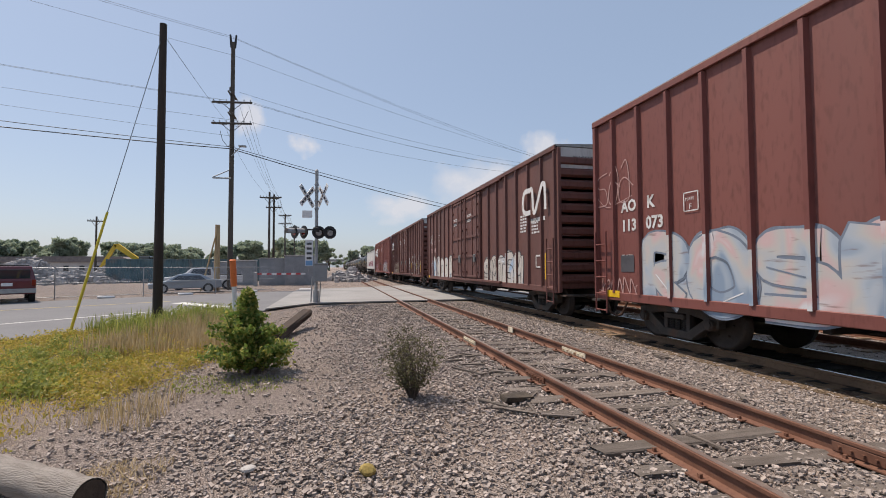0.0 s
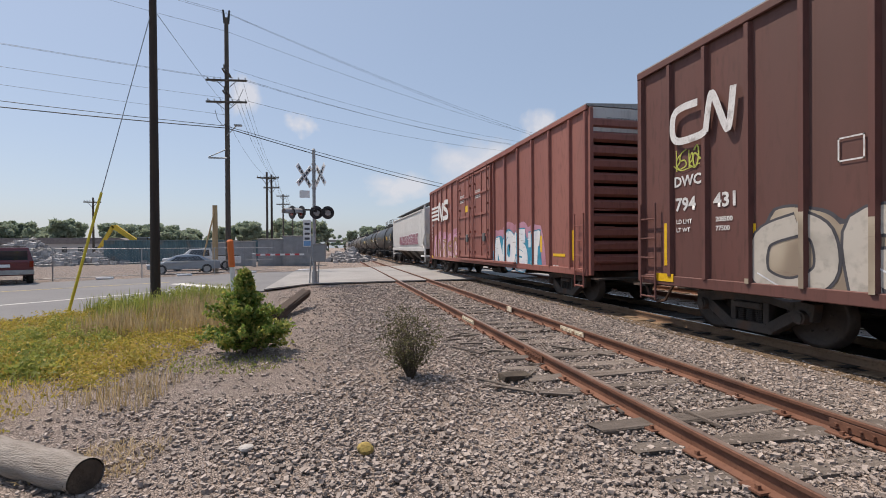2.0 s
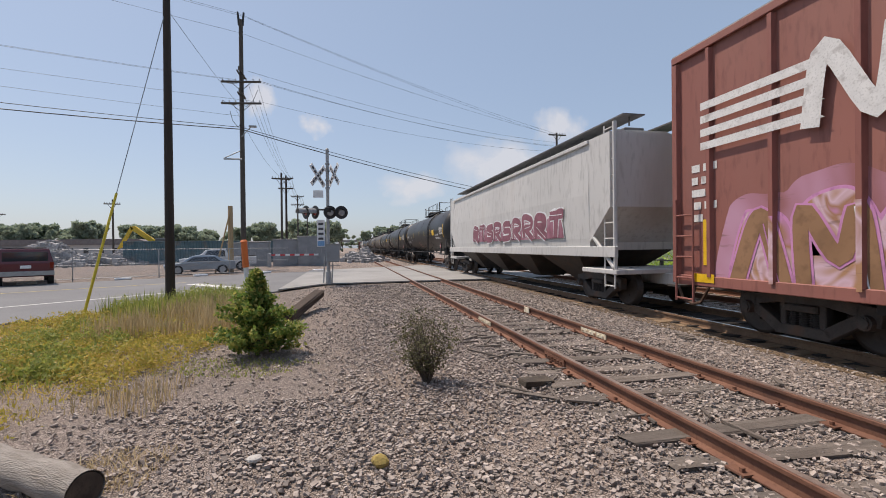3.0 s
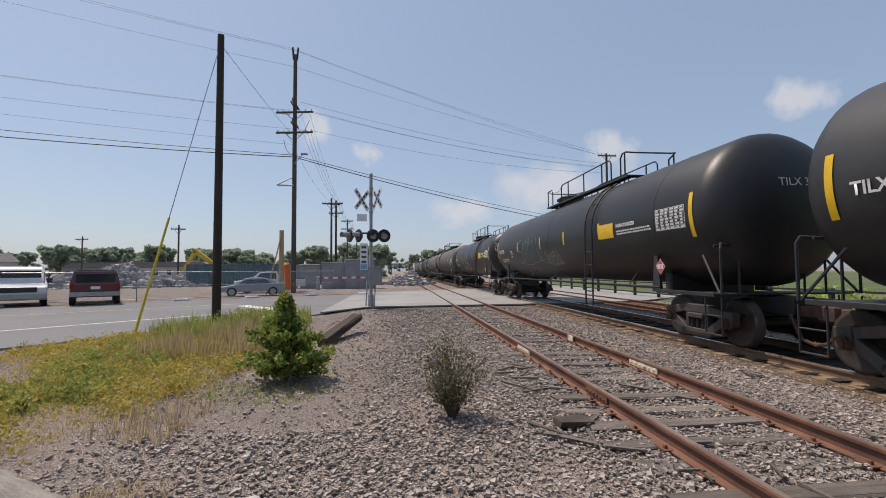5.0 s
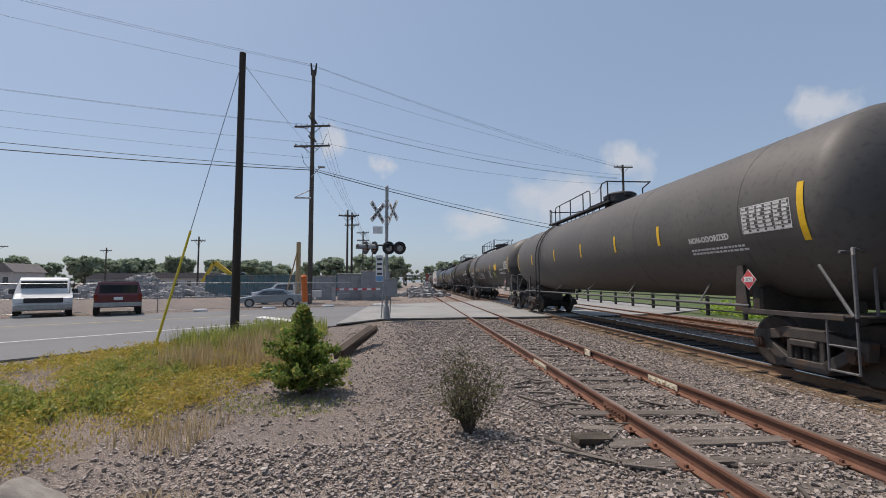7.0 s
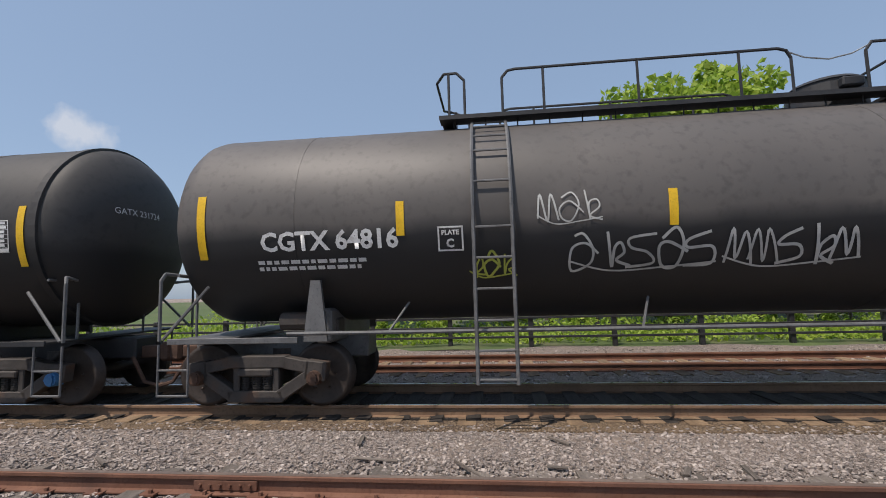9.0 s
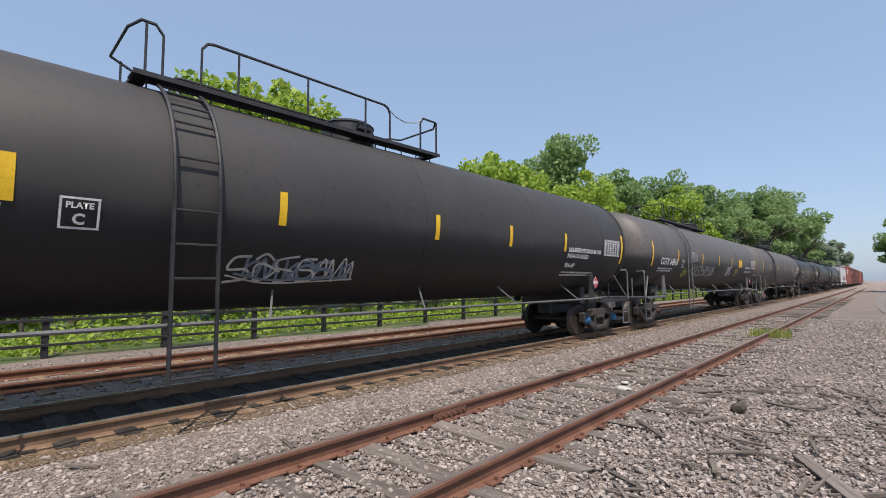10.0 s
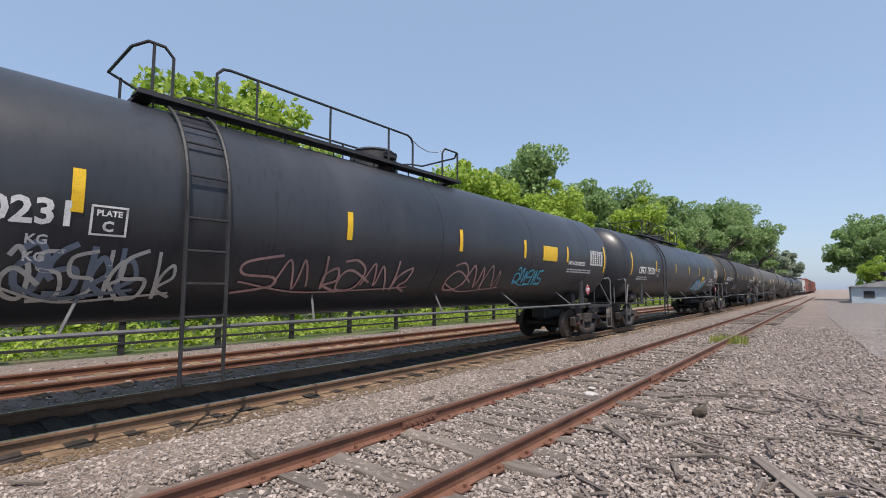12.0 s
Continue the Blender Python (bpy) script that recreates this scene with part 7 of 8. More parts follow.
utility_pole("utility_pole", -10.85, 58.0, 10.5, 0.15, M_POLE_DARK, "dark utility pole beside the road", [(10.1, 0.9, -10), (8.9, 0.9, -10)])
utility_pole("utility_pole", -11.4, 76.0, 10.2, 0.14, M_POLE, "distant utility pole with crossarms", [(9.9, 1.0, -10), (8.6, 1.0, -10)])
utility_pole("utility_pole", -11.8, 98.0, 10.4, 0.14, M_POLE, "distant utility pole with crossarms", [(9.9, 1.0, -10)])
utility_pole("utility_pole", -33.0, 66.0, 8.2, 0.14, M_POLE, "distant utility pole in the yard", [(7.6, 0.9, 10)])
utility_pole("utility_pole", -62.0, 92.0, 8.6, 0.15, M_POLE, "distant utility pole with transformer", [(8.0, 1.1, 0)])
utility_pole("utility_pole", -84.0, 95.0, 9.3, 0.16, M_POLE_DARK, "distant dark utility pole", [(9.0, 1.6, 10)])
utility_pole("utility_pole", 21.0, 51.0, 15.2, 0.17, M_POLE, "utility pole beyond the train", [(14.9, 1.1, 0)])
bm = bmesh.new()
pale = thing("pale_post", "pale new wooden post with a leaning brace", "post", at=pose(-11.95, 36.0, 0))
rod(bm, (0, 0, -0.2), (0, 0, 4.8), 0.20, 0.16, n=10)
part("post", bm, M_POLE_PALE, pale)
bm = bmesh.new()
rod(bm, (-0.95, -0.4, 0.0), (0.0, -0.18, 4.3), 0.05, n=6)
part("brace", bm, M_POLE_PALE, pale)

guy = thing("guy_wire", "guy wire in a yellow plastic guard", "guy wire", at=pose(-10.05, 13.45, 0))
bm = bmesh.new()
foot, head = Vector((0, 0, 0)), Vector((1.27, 2.0, 8.85))
way = (head - foot).normalized()
rod(bm, foot + way * 2.9, head, 0.012, n=5)
part("wire", bm, M_STEEL, guy)
bm = bmesh.new()
rod(bm, foot - way * 0.1, foot + way * 3.3, 0.034, 0.030, n=10)
part("guard", bm, M_YELLOW, guy, "yellow plastic guy guard")

post = thing("marker_post", "white marker post with an orange top", "marker post", at=pose(-6.75, 16.1, 0, 2, -3, 0))
bm = bmesh.new()
rod(bm, (0, 0, -0.2), (0, 0, 1.12), 0.075, n=14)
part("post", bm, M_WHITE, post)
bm = bmesh.new()
rod(bm, (0, 0, 1.10), (0, 0, 1.92), 0.095, n=14)
rod(bm, (0, 0, 1.92), (0, 0, 1.98), 0.11, 0.06, n=14)
part("orange_sleeve", bm, M_ORANGE, post, "orange sleeve")


def wire(points, r, label="thin overhead wire against the sky", sag=0.0):
    """A hanging cable through supports, sagging between them."""
    pts = []
    for a, b in zip(points, points[1:]):
        a, b = Vector(a), Vector(b)
        for k in range(16):
            f = k / 16
            p = a.lerp(b, f)
            p.z -= 4 * sag * f * (1 - f)
            pts.append(p)
    pts.append(Vector(points[-1]))
    cu = bpy.data.curves.new("overhead_wire", "CURVE")
    cu.dimensions = "3D"
    cu.bevel_depth, cu.bevel_resolution = r, 1
    sp = cu.splines.new("POLY")
    sp.points.add(len(pts) - 1)
    for q, p in zip(sp.points, pts):
        q.co = (*p, 1)
    cu.materials.append(M_WIRE)
    tagged(new("overhead_wire", cu), label, "overhead wire", "overhead wires")


UX, UY = -11.5, 38.0
for dx, z in ((-0.2, 19.8), (0.2, 19.6), (0.0, 18.3)):
    wire([(UX - 40, UY - 13, z + 3.5), (UX + dx, UY, z), (21.0 + dx, 51.0, 14.9 - dx)], 0.009, sag=0.4)
for dx, z in ((-1.3, 14.7), (-0.5, 14.7), (0.9, 13.1)):
    wire([(UX - 45, UY - 10, z + 2.3), (UX + dx, UY, z)], 0.009, sag=0.5)
for dx, z in ((0.5, 15.4), (1.3, 14.7), (0.9, 14.7), (1.3, 13.1)):
    wire([(UX + dx, UY, z), (21.0, 51.0 + dx, 13.6 + 0.4 * (z - 14))], 0.010, sag=0.7)
wire([(UX - 45, UY - 12, 11.9), (UX, UY - 0.2, 10.85), (24.0, 58.0, 7.2)], 0.034, "thick black telephone cable", sag=0.6)
wire([(UX - 45, UY - 12, 12.6), (UX, UY - 0.2, 11.0), (24.0, 58.0, 7.6)], 0.022, "black overhead cable between poles", sag=0.5)
wire([(UX - 45, UY - 10, 14.0), (UX, UY, 11.9)], 0.009, sag=0.3)
for dx, z in ((1.2, 14.4), (0.5, 14.4), (-0.6, 12.8), (0.7, 12.8), (1.3, 12.8)):
    wire([(UX + dx, UY, z), (-10.85 + dx * 0.5, 58.0, 10.1), (-11.4 + dx * 0.5, 76, 9.9), (-11.8 + dx * 0.5, 98, 9.9)], 0.010, sag=0.9)
wire([(-8.78, 15.45, 8.8), (UX, UY, 12.5)], 0.008, sag=0.1)


# ================= crossing signal =================
def signal():
    t = thing("crossing_signal", "silver level-crossing signal mast with lamps, crossbucks and case", "crossing signal", at=pose(-4.5, 21.9, 0))
    bm = bmesh.new()
    rod(bm, (0, 0, 0), (0, 0, 6.15), 0.075, n=14)
    rod(bm, (0, 0, 6.15), (0, 0, 6.22), 0.085, 0.04, n=14)
    for z in (4.4, 4.75, 5.2, 5.5):
        rod(bm, (0, 0, z - 0.04), (0, 0, z + 0.04), 0.10, n=12)
    part("mast", bm, M_ALU, t)
    bm = bmesh.new()
    box(bm, -0.20, 0.20, -0.20, 0.20, 0.0, 0.06, 0.01)
    rod(bm, (0, 0, 0.05), (0, 0, 0.62), 0.13, n=12)
    part("mast_base", bm, M_ALU, t)
    bm = bmesh.new()
    box(bm, -0.10, 0.50, -0.26, 0.20, 1.05, 1.85, 0.03)
    box(bm, -0.13, 0.53, -0.29, 0.23, 1.83, 1.88, 0.01)
    part("relay_case", bm, M_CABINET, t, "grey gate mechanism case")
    bm = bmesh.new()
    rod(bm, (-0.22, -0.05, 0.1), (-0.16, -0.05, 1.3), 0.03, n=6)
    rod(bm, (0.16, -0.05, 0.1), (0.2, -0.05, 1.1), 0.025, n=6)
    part("conduit", bm, M_ALU, t)
    # crossbucks: one faces the road, one the far side
    for cx, turn, z in ((-0.42, 52, 4.95), (0.30, -62, 5.0)):
        for a in (45, -45):
            bm = bmesh.new()
            box(bm, -0.62, 0.62, -0.012, 0.012, -0.11, 0.11)
            b = part("crossbuck_blade", bm, M_WHITE, t, "white crossbuck blade", at=pose(cx, -0.12, z, 0, 0, turn) @ pose(0, 0.004 if a > 0 else -0.022, 0, 0, a, 0))
            bm = bmesh.new()
            for k in range(5):
                box(bm, -0.50 + k * 0.21, -0.36 + k * 0.21, -0.018, 0.018, -0.05, 0.05)
            part("crossbuck_bars", bm, P_DARK, b)
    bm = bmesh.new()
    box(bm, -0.62, -0.18, -0.16, -0.14, 3.95, 4.28)
    part("track_count_sign", bm, M_WHITE, t, "small white sign under the crossbuck")
    # lamp arms
    bm = bmesh.new()
    rod(bm, (-0.95, -0.05, 3.42), (0.75, -0.05, 3.42), 0.04, n=8)
    box(bm, -0.14, 0.14, -0.14, 0.14, 3.30, 3.52, 0.02)
    part("lamp_arm", bm, M_BLACK, t)
    for x, facing in ((0.10, 1), (0.60, 1), (-0.55, -1), (-0.95, -1)):
        bm = bmesh.new()
        m = pose(x, -0.05, 3.30, 0, 0, 18 if facing > 0 else -55)
        rod(bm, (0, -0.015, 0), (0, 0.015, 0), 0.30, n=24)
        box(bm, -0.12, 0.12, 0.0, 0.16, -0.12, 0.12, 0.03)
        lamp = part("signal_lamp", bm, M_BLACK, t, "black round flasher backboard", at=m)
        bm = bmesh.new()
        rod(bm, (0, -0.02, 0), (0, -0.05, 0), 0.16, 0.12, n=18)
        part("lens", bm, M_ALU if facing > 0 else M_REDLENS, lamp, "pale lamp housing" if facing > 0 else "dark red lens")
        bm = bmesh.new()
        n = 12
        for k in range(n):
            a, b = math.pi * (-0.1 + 1.2 * k / n), math.pi * (-0.1 + 1.2 * (k + 1) / n)
            d = 0.40 if facing < 0 else 0.10
            q = [(0.17 * math.cos(a), -0.02, 0.17 * math.sin(a)), (0.17 * math.cos(b), -0.02, 0.17 * math.sin(b)), (0.17 * math.cos(b), -0.02 - d, 0.17 * math.sin(b)), (0.17 * math.cos(a), -0.02 - d, 0.17 * math.sin(a))]
            bm.faces.new([bm.verts.new(v) for v in q])
        part("hood", bm, M_BLACK if facing > 0 else M_ALU, lamp)
    bm = bmesh.new()
    box(bm, -0.48, -0.14, -0.13, -0.11, 1.75, 2.95)
    sg = part("regulatory_sign", bm, M_WHITE, t, "narrow white regulatory sign")
    bm = bmesh.new()
    for k in range(4):
        box(bm, -0.42, -0.20, -0.136, -0.131, 2.72 - k * 0.22, 2.82 - k * 0.22)
    part("sign_bars", bm, P_DARK, sg)
    bm = bmesh.new()
    box(bm, -0.46, -0.16, -0.137, -0.131, 1.78, 2.0)
    part("blue_panel", bm, paint("blue_sign_film", (0.15, 0.32, 0.55)), sg, "blue notice")


signal()

# ================= loose things near the track =================
log = thing("log", "weathered grey log with a dark cut end", "log", at=pose(-5.93, 4.50, 0.10, 0, 0, -34))
bm = bmesh.new()
prof = [(-0.55, 0.0)] + [(-0.55 + k * 0.14, 0.125 + 0.010 * math.sin(k * 2.1)) for k in range(9)] + [(0.70, 0.12)]
lathe(bm, prof, 18)
for v in bm.verts:
    v.co = Vector((v.co.y, v.co.x, v.co.z)) * (1 + 0.06 * noise.noise((v.co.x * 6, v.co.y * 1.5, v.co.z * 6)))
part("trunk", bm, M_LOG, log, smooth=True)
bm = bmesh.new()
rod(bm, (0.66, 0, 0), (0.715, 0, 0), 0.119, 0.110, n=18)
part("cut_end", bm, M_LOGEND, log, "dark rotten cut end")


def timber(name, x, y, z, rx, ry, rz, L, w, h, material, label, category="timber"):
    bm = bmesh.new()
    box(bm, -L / 2, L / 2, -w / 2, w / 2, -h / 2, h / 2, min(w, h) * 0.12)
    r = random.Random(int(abs(x * 100 + y * 10)))
    for v in bm.verts:
        v.co += Vector((r.uniform(-0.05, 0.05) * L * 0.3, r.uniform(-0.1, 0.1) * w, r.uniform(-0.1, 0.1) * h))
    return tagged(part(name, bm, material, None, at=pose(x, y, z, rx, ry, rz)), label, category)


timber("old_tie", -4.72, 12.85, 0.22, 0, -7, 77, 2.6, 0.25, 0.20, M_OLDTIE, "old dark railway tie propped on gravel")
timber("tie_stump", -1.42, 5.80, 0.045, 6, 5, 14, 0.42, 0.17, 0.07, M_LOGEND, "broken dark tie piece on gravel")
timber("board", -2.92, -4.40, 0.03, 0, 0, 118, 0.95, 0.13, 0.03, M_TIE, "grey weathered board on gravel", "board")
r = random.Random(41)
for i in range(130):
    if i < 80:
        x, y = r.uniform(-4.4, -1.3), r.uniform(-9, -2.6)
    elif i < 112:
        x, y = r.uniform(-1.9, 0.5), r.uniform(3.2, 9)
    else:
        x, y = r.uniform(0.9, 2.4), r.uniform(-8, 8)
    timber("wood_splinter", x, y, 0.03, r.uniform(-8, 8), r.uniform(-6, 6), r.uniform(0, 180), r.uniform(0.15, 0.6), r.uniform(0.02, 0.06), r.uniform(0.012, 0.03), M_TIE, "splintered grey wood on ballast", "splinter")
for x, y, s in ((-3.40, 4.20, 0.07),):
    bm = bmesh.new()
    bmesh.ops.create_icosphere(bm, subdivisions=2, radius=s)
    for v in bm.verts:
        v.co *= 1 + 0.3 * noise.noise(v.co * 14)
        v.co.z *= 0.7
    tagged(part("mossy_stone", bm, mat("ochre_moss", (0.28, 0.20, 0.06), (0.38, 0.29, 0.09), 0.95, scale=20, fine=60), None, at=pose(x, y, 0.04)), "ochre mossy stone on gravel", "stone")
for x, y, s in ((-4.36, 4.47, 0.055), (-4.66, 5.3, 0.035), (-0.29, -6.45, 0.11), (-0.12, -6.9, 0.07)):
    bm = bmesh.new()
    bmesh.ops.create_icosphere(bm, subdivisions=2, radius=s)
    for v in bm.verts:
        v.co *= 1 + 0.35 * noise.noise(v.co * 11 + Vector((x, y, 0)))
        v.co.z *= 0.38
    tagged(part("pale_stone", bm, mat("pale_stone", (0.40, 0.38, 0.355), (0.50, 0.48, 0.45), 0.9, scale=12, fine=50), None, at=pose(x, y, 0.035)), "pale flat stone lying on ballast", "stone")
bm = bmesh.new()
bmesh.ops.create_icosphere(bm, subdivisions=2, radius=0.10)
for v in bm.verts:
    v.co *= 1 + 0.5 * noise.noise(v.co * 9)
    v.co.z *= 0.8
tagged(part("dark_clod", bm, M_LOGEND, None, at=pose(-1.9, -6.3, 0.06)), "dark clod on gravel", "stone")

# ================= far fence =================
fence = thing("rail_fence", "long low black pipe fence behind the far track", "fence", at=pose(11.3, 0, 0))
bm = bmesh.new()
box(bm, -0.07, 0.07, -0.07, 0.07, -0.2, 1.0, 0.01)
pm = mesh_of("post", bm)
pm.materials.append(M_BLACK)
for k in range(64):
    put("post", pm, None, fence, at=pose(0, -110 + k * 2.55, 0))
for z in (0.32, 0.62, 0.92):
    bm = bmesh.new()
    box(bm, -0.11, -0.07, -112, 54, z - 0.035, z + 0.035, 0.006)
    part("rail", bm, M_BLACK, fence)


# ================= vehicles =================
def vehicle(name, at, L, W, prof, glass, body, label, category, wheels, r=0.34, extras=None):
    """A body from a side outline, narrowed towards the roof, with wheels, windows and lamps."""
    t = thing(name, label, category, "parked vehicles", at=at)
    top = max(z for _, z in prof)
    belt = max(z for _, z in prof) * 0.60

    def width(z):
        return W / 2 * (1 - 0.16 * max(0.0, (z - belt) / (top - belt)))
    bm = bmesh.new()
    a = [bm.verts.new((-width(z), y, z)) for y, z in prof]
    b = [bm.verts.new((width(z), y, z)) for y, z in prof]
    n = len(prof)
    bm.faces.new(a)
    bm.faces.new(list(reversed(b)))
    for i in range(n):
        bm.faces.new((a[i], b[i], b[(i + 1) % n], a[(i + 1) % n]))
    bmesh.ops.recalc_face_normals(bm, faces=bm.faces)
    bmesh.ops.bevel(bm, geom=list(bm.edges), offset=0.05, segments=2, affect="EDGES", profile=0.6)
    part("body", bm, body, t)
    for pts in glass:
        for s in (-1, 1):
            bm = bmesh.new()
            vs = [bm.verts.new((s * (width(z) + 0.012), y, z)) for y, z in pts]
            bm.faces.new(vs)
            part("side_window", bm, M_GLASS, t, "dark side window")
    for y in wheels:
        for s in (-1, 1):
            bm = bmesh.new()
            rod(bm, (s * (W / 2 - 0.22), y, r), (s * (W / 2 + 0.01), y, r), r, n=20)
            wh = part("wheel", bm, M_TYRE, t)
            bm = bmesh.new()
            rod(bm, (s * (W / 2 - 0.05), y, r), (s * (W / 2 + 0.02), y, r), r * 0.62, n=16)
            part("rim", bm, M_STEEL, wh)
    for piece in extras or []:
        nm, x0, x1, y0, y1, z0, z1, m, lb = piece
        bm = bmesh.new()
        box(bm, x0, x1, y0, y1, z0, z1, 0.012)
        part(nm, bm, m, t, lb)
    return t


PAINT_WHITE = mat("white_van_paint", (0.62, 0.63, 0.64), (0.68, 0.69, 0.70), 0.35, scale=1, fine=20, bump=0, coat=0.5)
PAINT_WINE = mat("wine_red_car_paint", (0.10, 0.012, 0.018), (0.13, 0.018, 0.025), 0.35, scale=1, fine=20, bump=0, coat=0.5)
PAINT_SILVER = mat("silver_blue_car_paint", (0.26, 0.30, 0.34), (0.31, 0.35, 0.39), 0.35, 0.5, scale=1, fine=20, bump=0, coat=0.5)
vehicle("van", pose(-23.5, 27.4, 0, 0, 0, -143), 5.2, 2.3, [(-2.6, 0.35), (2.45, 0.35), (2.6, 0.6), (2.55, 1.0), (1.75, 1.2), (1.05, 1.95), (0.8, 2.05), (-2.5, 2.05), (-2.6, 1.9)],
        [[(0.2, 1.25), (1.45, 1.25), (0.95, 1.82), (0.2, 1.82)]], PAINT_WHITE, "white passenger van parked facing the road", "van", (1.75, -1.6), 0.36,
        [("windscreen", -0.92, 0.92, 1.40, 1.50, 1.28, 1.85, M_GLASS, "dark sloping windscreen"), ("grille", -0.75, 0.75, 2.58, 2.64, 0.75, 1.0, M_BLACK, "black grille"),
         ("headlamp", -1.08, -0.78, 2.56, 2.63, 0.76, 0.98, M_WHITE, "clear headlamp"), ("headlamp", 0.78, 1.08, 2.56, 2.63, 0.76, 0.98, M_WHITE, "clear headlamp"),
         ("bumper", -1.12, 1.12, 2.55, 2.72, 0.42, 0.66, M_STEEL, "chrome bumper"), ("wing_mirror", -1.38, -1.12, 1.2, 1.3, 1.2, 1.45, M_BLACK, ""), ("wing_mirror", 1.12, 1.38, 1.2, 1.3, 1.2, 1.45, M_BLACK, "")])
vehicle("sport_utility_vehicle", pose(-20.05, 28.1, 0, 0, 0, 32), 4.8, 2.1, [(-2.35, 0.45), (2.3, 0.45), (2.35, 1.0), (1.2, 1.12), (0.6, 1.75), (0.4, 1.8), (-2.15, 1.8), (-2.35, 1.1)],
        [[(-1.9, 1.15), (0.9, 1.15), (0.5, 1.65), (-1.85, 1.65)]], PAINT_WINE, "dark wine-red sport utility vehicle parked with its back to the road", "car", (1.5, -1.45), 0.37,
        [("rear_window", -0.82, 0.82, -2.33, -2.22, 1.2, 1.65, M_GLASS, "dark rear window"), ("bumper", -1.05, 1.05, -2.48, -2.33, 0.5, 0.72, M_STEEL, "silver rear bumper"),
         ("tail_lamp", -1.03, -0.88, -2.40, -2.33, 0.85, 1.15, M_REDLENS, "red tail lamp"), ("tail_lamp", 0.88, 1.03, -2.40, -2.33, 0.85, 1.15, M_REDLENS, "red tail lamp"),
         ("number_plate", -0.2, 0.2, -2.40, -2.34, 0.85, 1.0, M_WHITE, ""), ("roof_rack", -0.8, 0.8, -1.8, 0.2, 1.82, 1.87, M_BLACK, "black roof rack")])
vehicle("sedan", pose(-13.55, 34.6, 0, 0, 0, 107), 4.3, 1.8, [(-2.15, 0.32), (2.1, 0.32), (2.15, 0.62), (1.2, 0.80), (0.55, 1.22), (0.0, 1.32), (-0.9, 1.25), (-1.55, 0.92), (-2.1, 0.88)],
        [[(-1.2, 0.88), (0.9, 0.84), (0.45, 1.16), (-0.8, 1.18)]], PAINT_SILVER, "silver-blue sedan parked in the yard", "car", (1.35, -1.3), 0.32,
        [("headlamp", -0.75, -0.45, 2.1, 2.18, 0.55, 0.68, M_WHITE, ""), ("headlamp", 0.45, 0.75, 2.1, 2.18, 0.55, 0.68, M_WHITE, "")])
vehicle("pickup_truck", pose(-13.7, 39.5, 0, 0, 0, 107), 5.4, 1.95, [(-2.7, 0.5), (2.6, 0.5), (2.7, 0.95), (1.45, 1.08), (0.85, 1.65), (-0.5, 1.72), (-0.7, 1.1), (-2.7, 1.08)],
        [[(-0.45, 1.12), (1.1, 1.12), (0.75, 1.58), (-0.4, 1.6)]], PAINT_WHITE, "white pickup truck parked behind the sedan", "truck", (1.7, -1.6), 0.38,
        [("tonneau_cover", -0.85, 0.85, -2.6, -0.8, 1.10, 1.18, M_BLACK, "")])

# ================= yard clutter =================
for k in range(18):
    x, y = -28.5 + k * 1.15, 22.5 + k * 0.68
    bm = bmesh.new()
    rod(bm, (0, 0, -0.1), (0, 0, 1.75), 0.03, n=6)
    if k % 3 == 0:
        post = thing("chain_link_fence_panel", "see-through chain-link panel fence on posts", "fence", "chain-link fence panels", at=pose(x, y, 0, 0, 0, 30.6))
        part("post", bm, M_STEEL, post)
        L = 3.95
        for z, rr in ((1.72, 0.022), (0.15, 0.018), (0.9, 0.014)):
            bm = bmesh.new()
            rod(bm, (0, 0, z), (L, 0, z), rr, n=6)
            part("rail", bm, M_STEEL, post)
        bm = bmesh.new()
        n = 20
        for i in range(-9, n):
            a0, a1 = i * L / n, (i + 9) * L / n
            for fl in (0, 1):
                p, q = (a0, 0.15), (a1, 1.72)
                if p[0] < 0:
                    f = -p[0] / (q[0] - p[0])
                    p = (0, 0.15 + f * 1.57)
                if q[0] > L:
                    f = (L - p[0]) / (q[0] - p[0])
                    q = (L, p[1] + f * (q[1] - p[1]))
                if fl:
                    p, q = (L - p[0], p[1]), (L - q[0], q[1])
                rod(bm, (p[0], 0, p[1]), (q[0], 0, q[1]), 0.004, n=3, caps=False)
        part("mesh", bm, M_STEEL, post, "thin wire mesh")
    else:
        bm.free()
for k in range(7):
    x, y = -26.5 + k * 3.45, 23.4 + k * 2.05
    bm = bmesh.new()
    box(bm, -0.4, 0.4, -0.2, 0.2, 0, 0.12, 0.04)
    tagged(part("fence_foot", bm, M_WHITE, None, at=pose(x, y, 0.0, 0, 0, 30)), "white concrete fence foot on the verge", "fence foot", "fence feet")


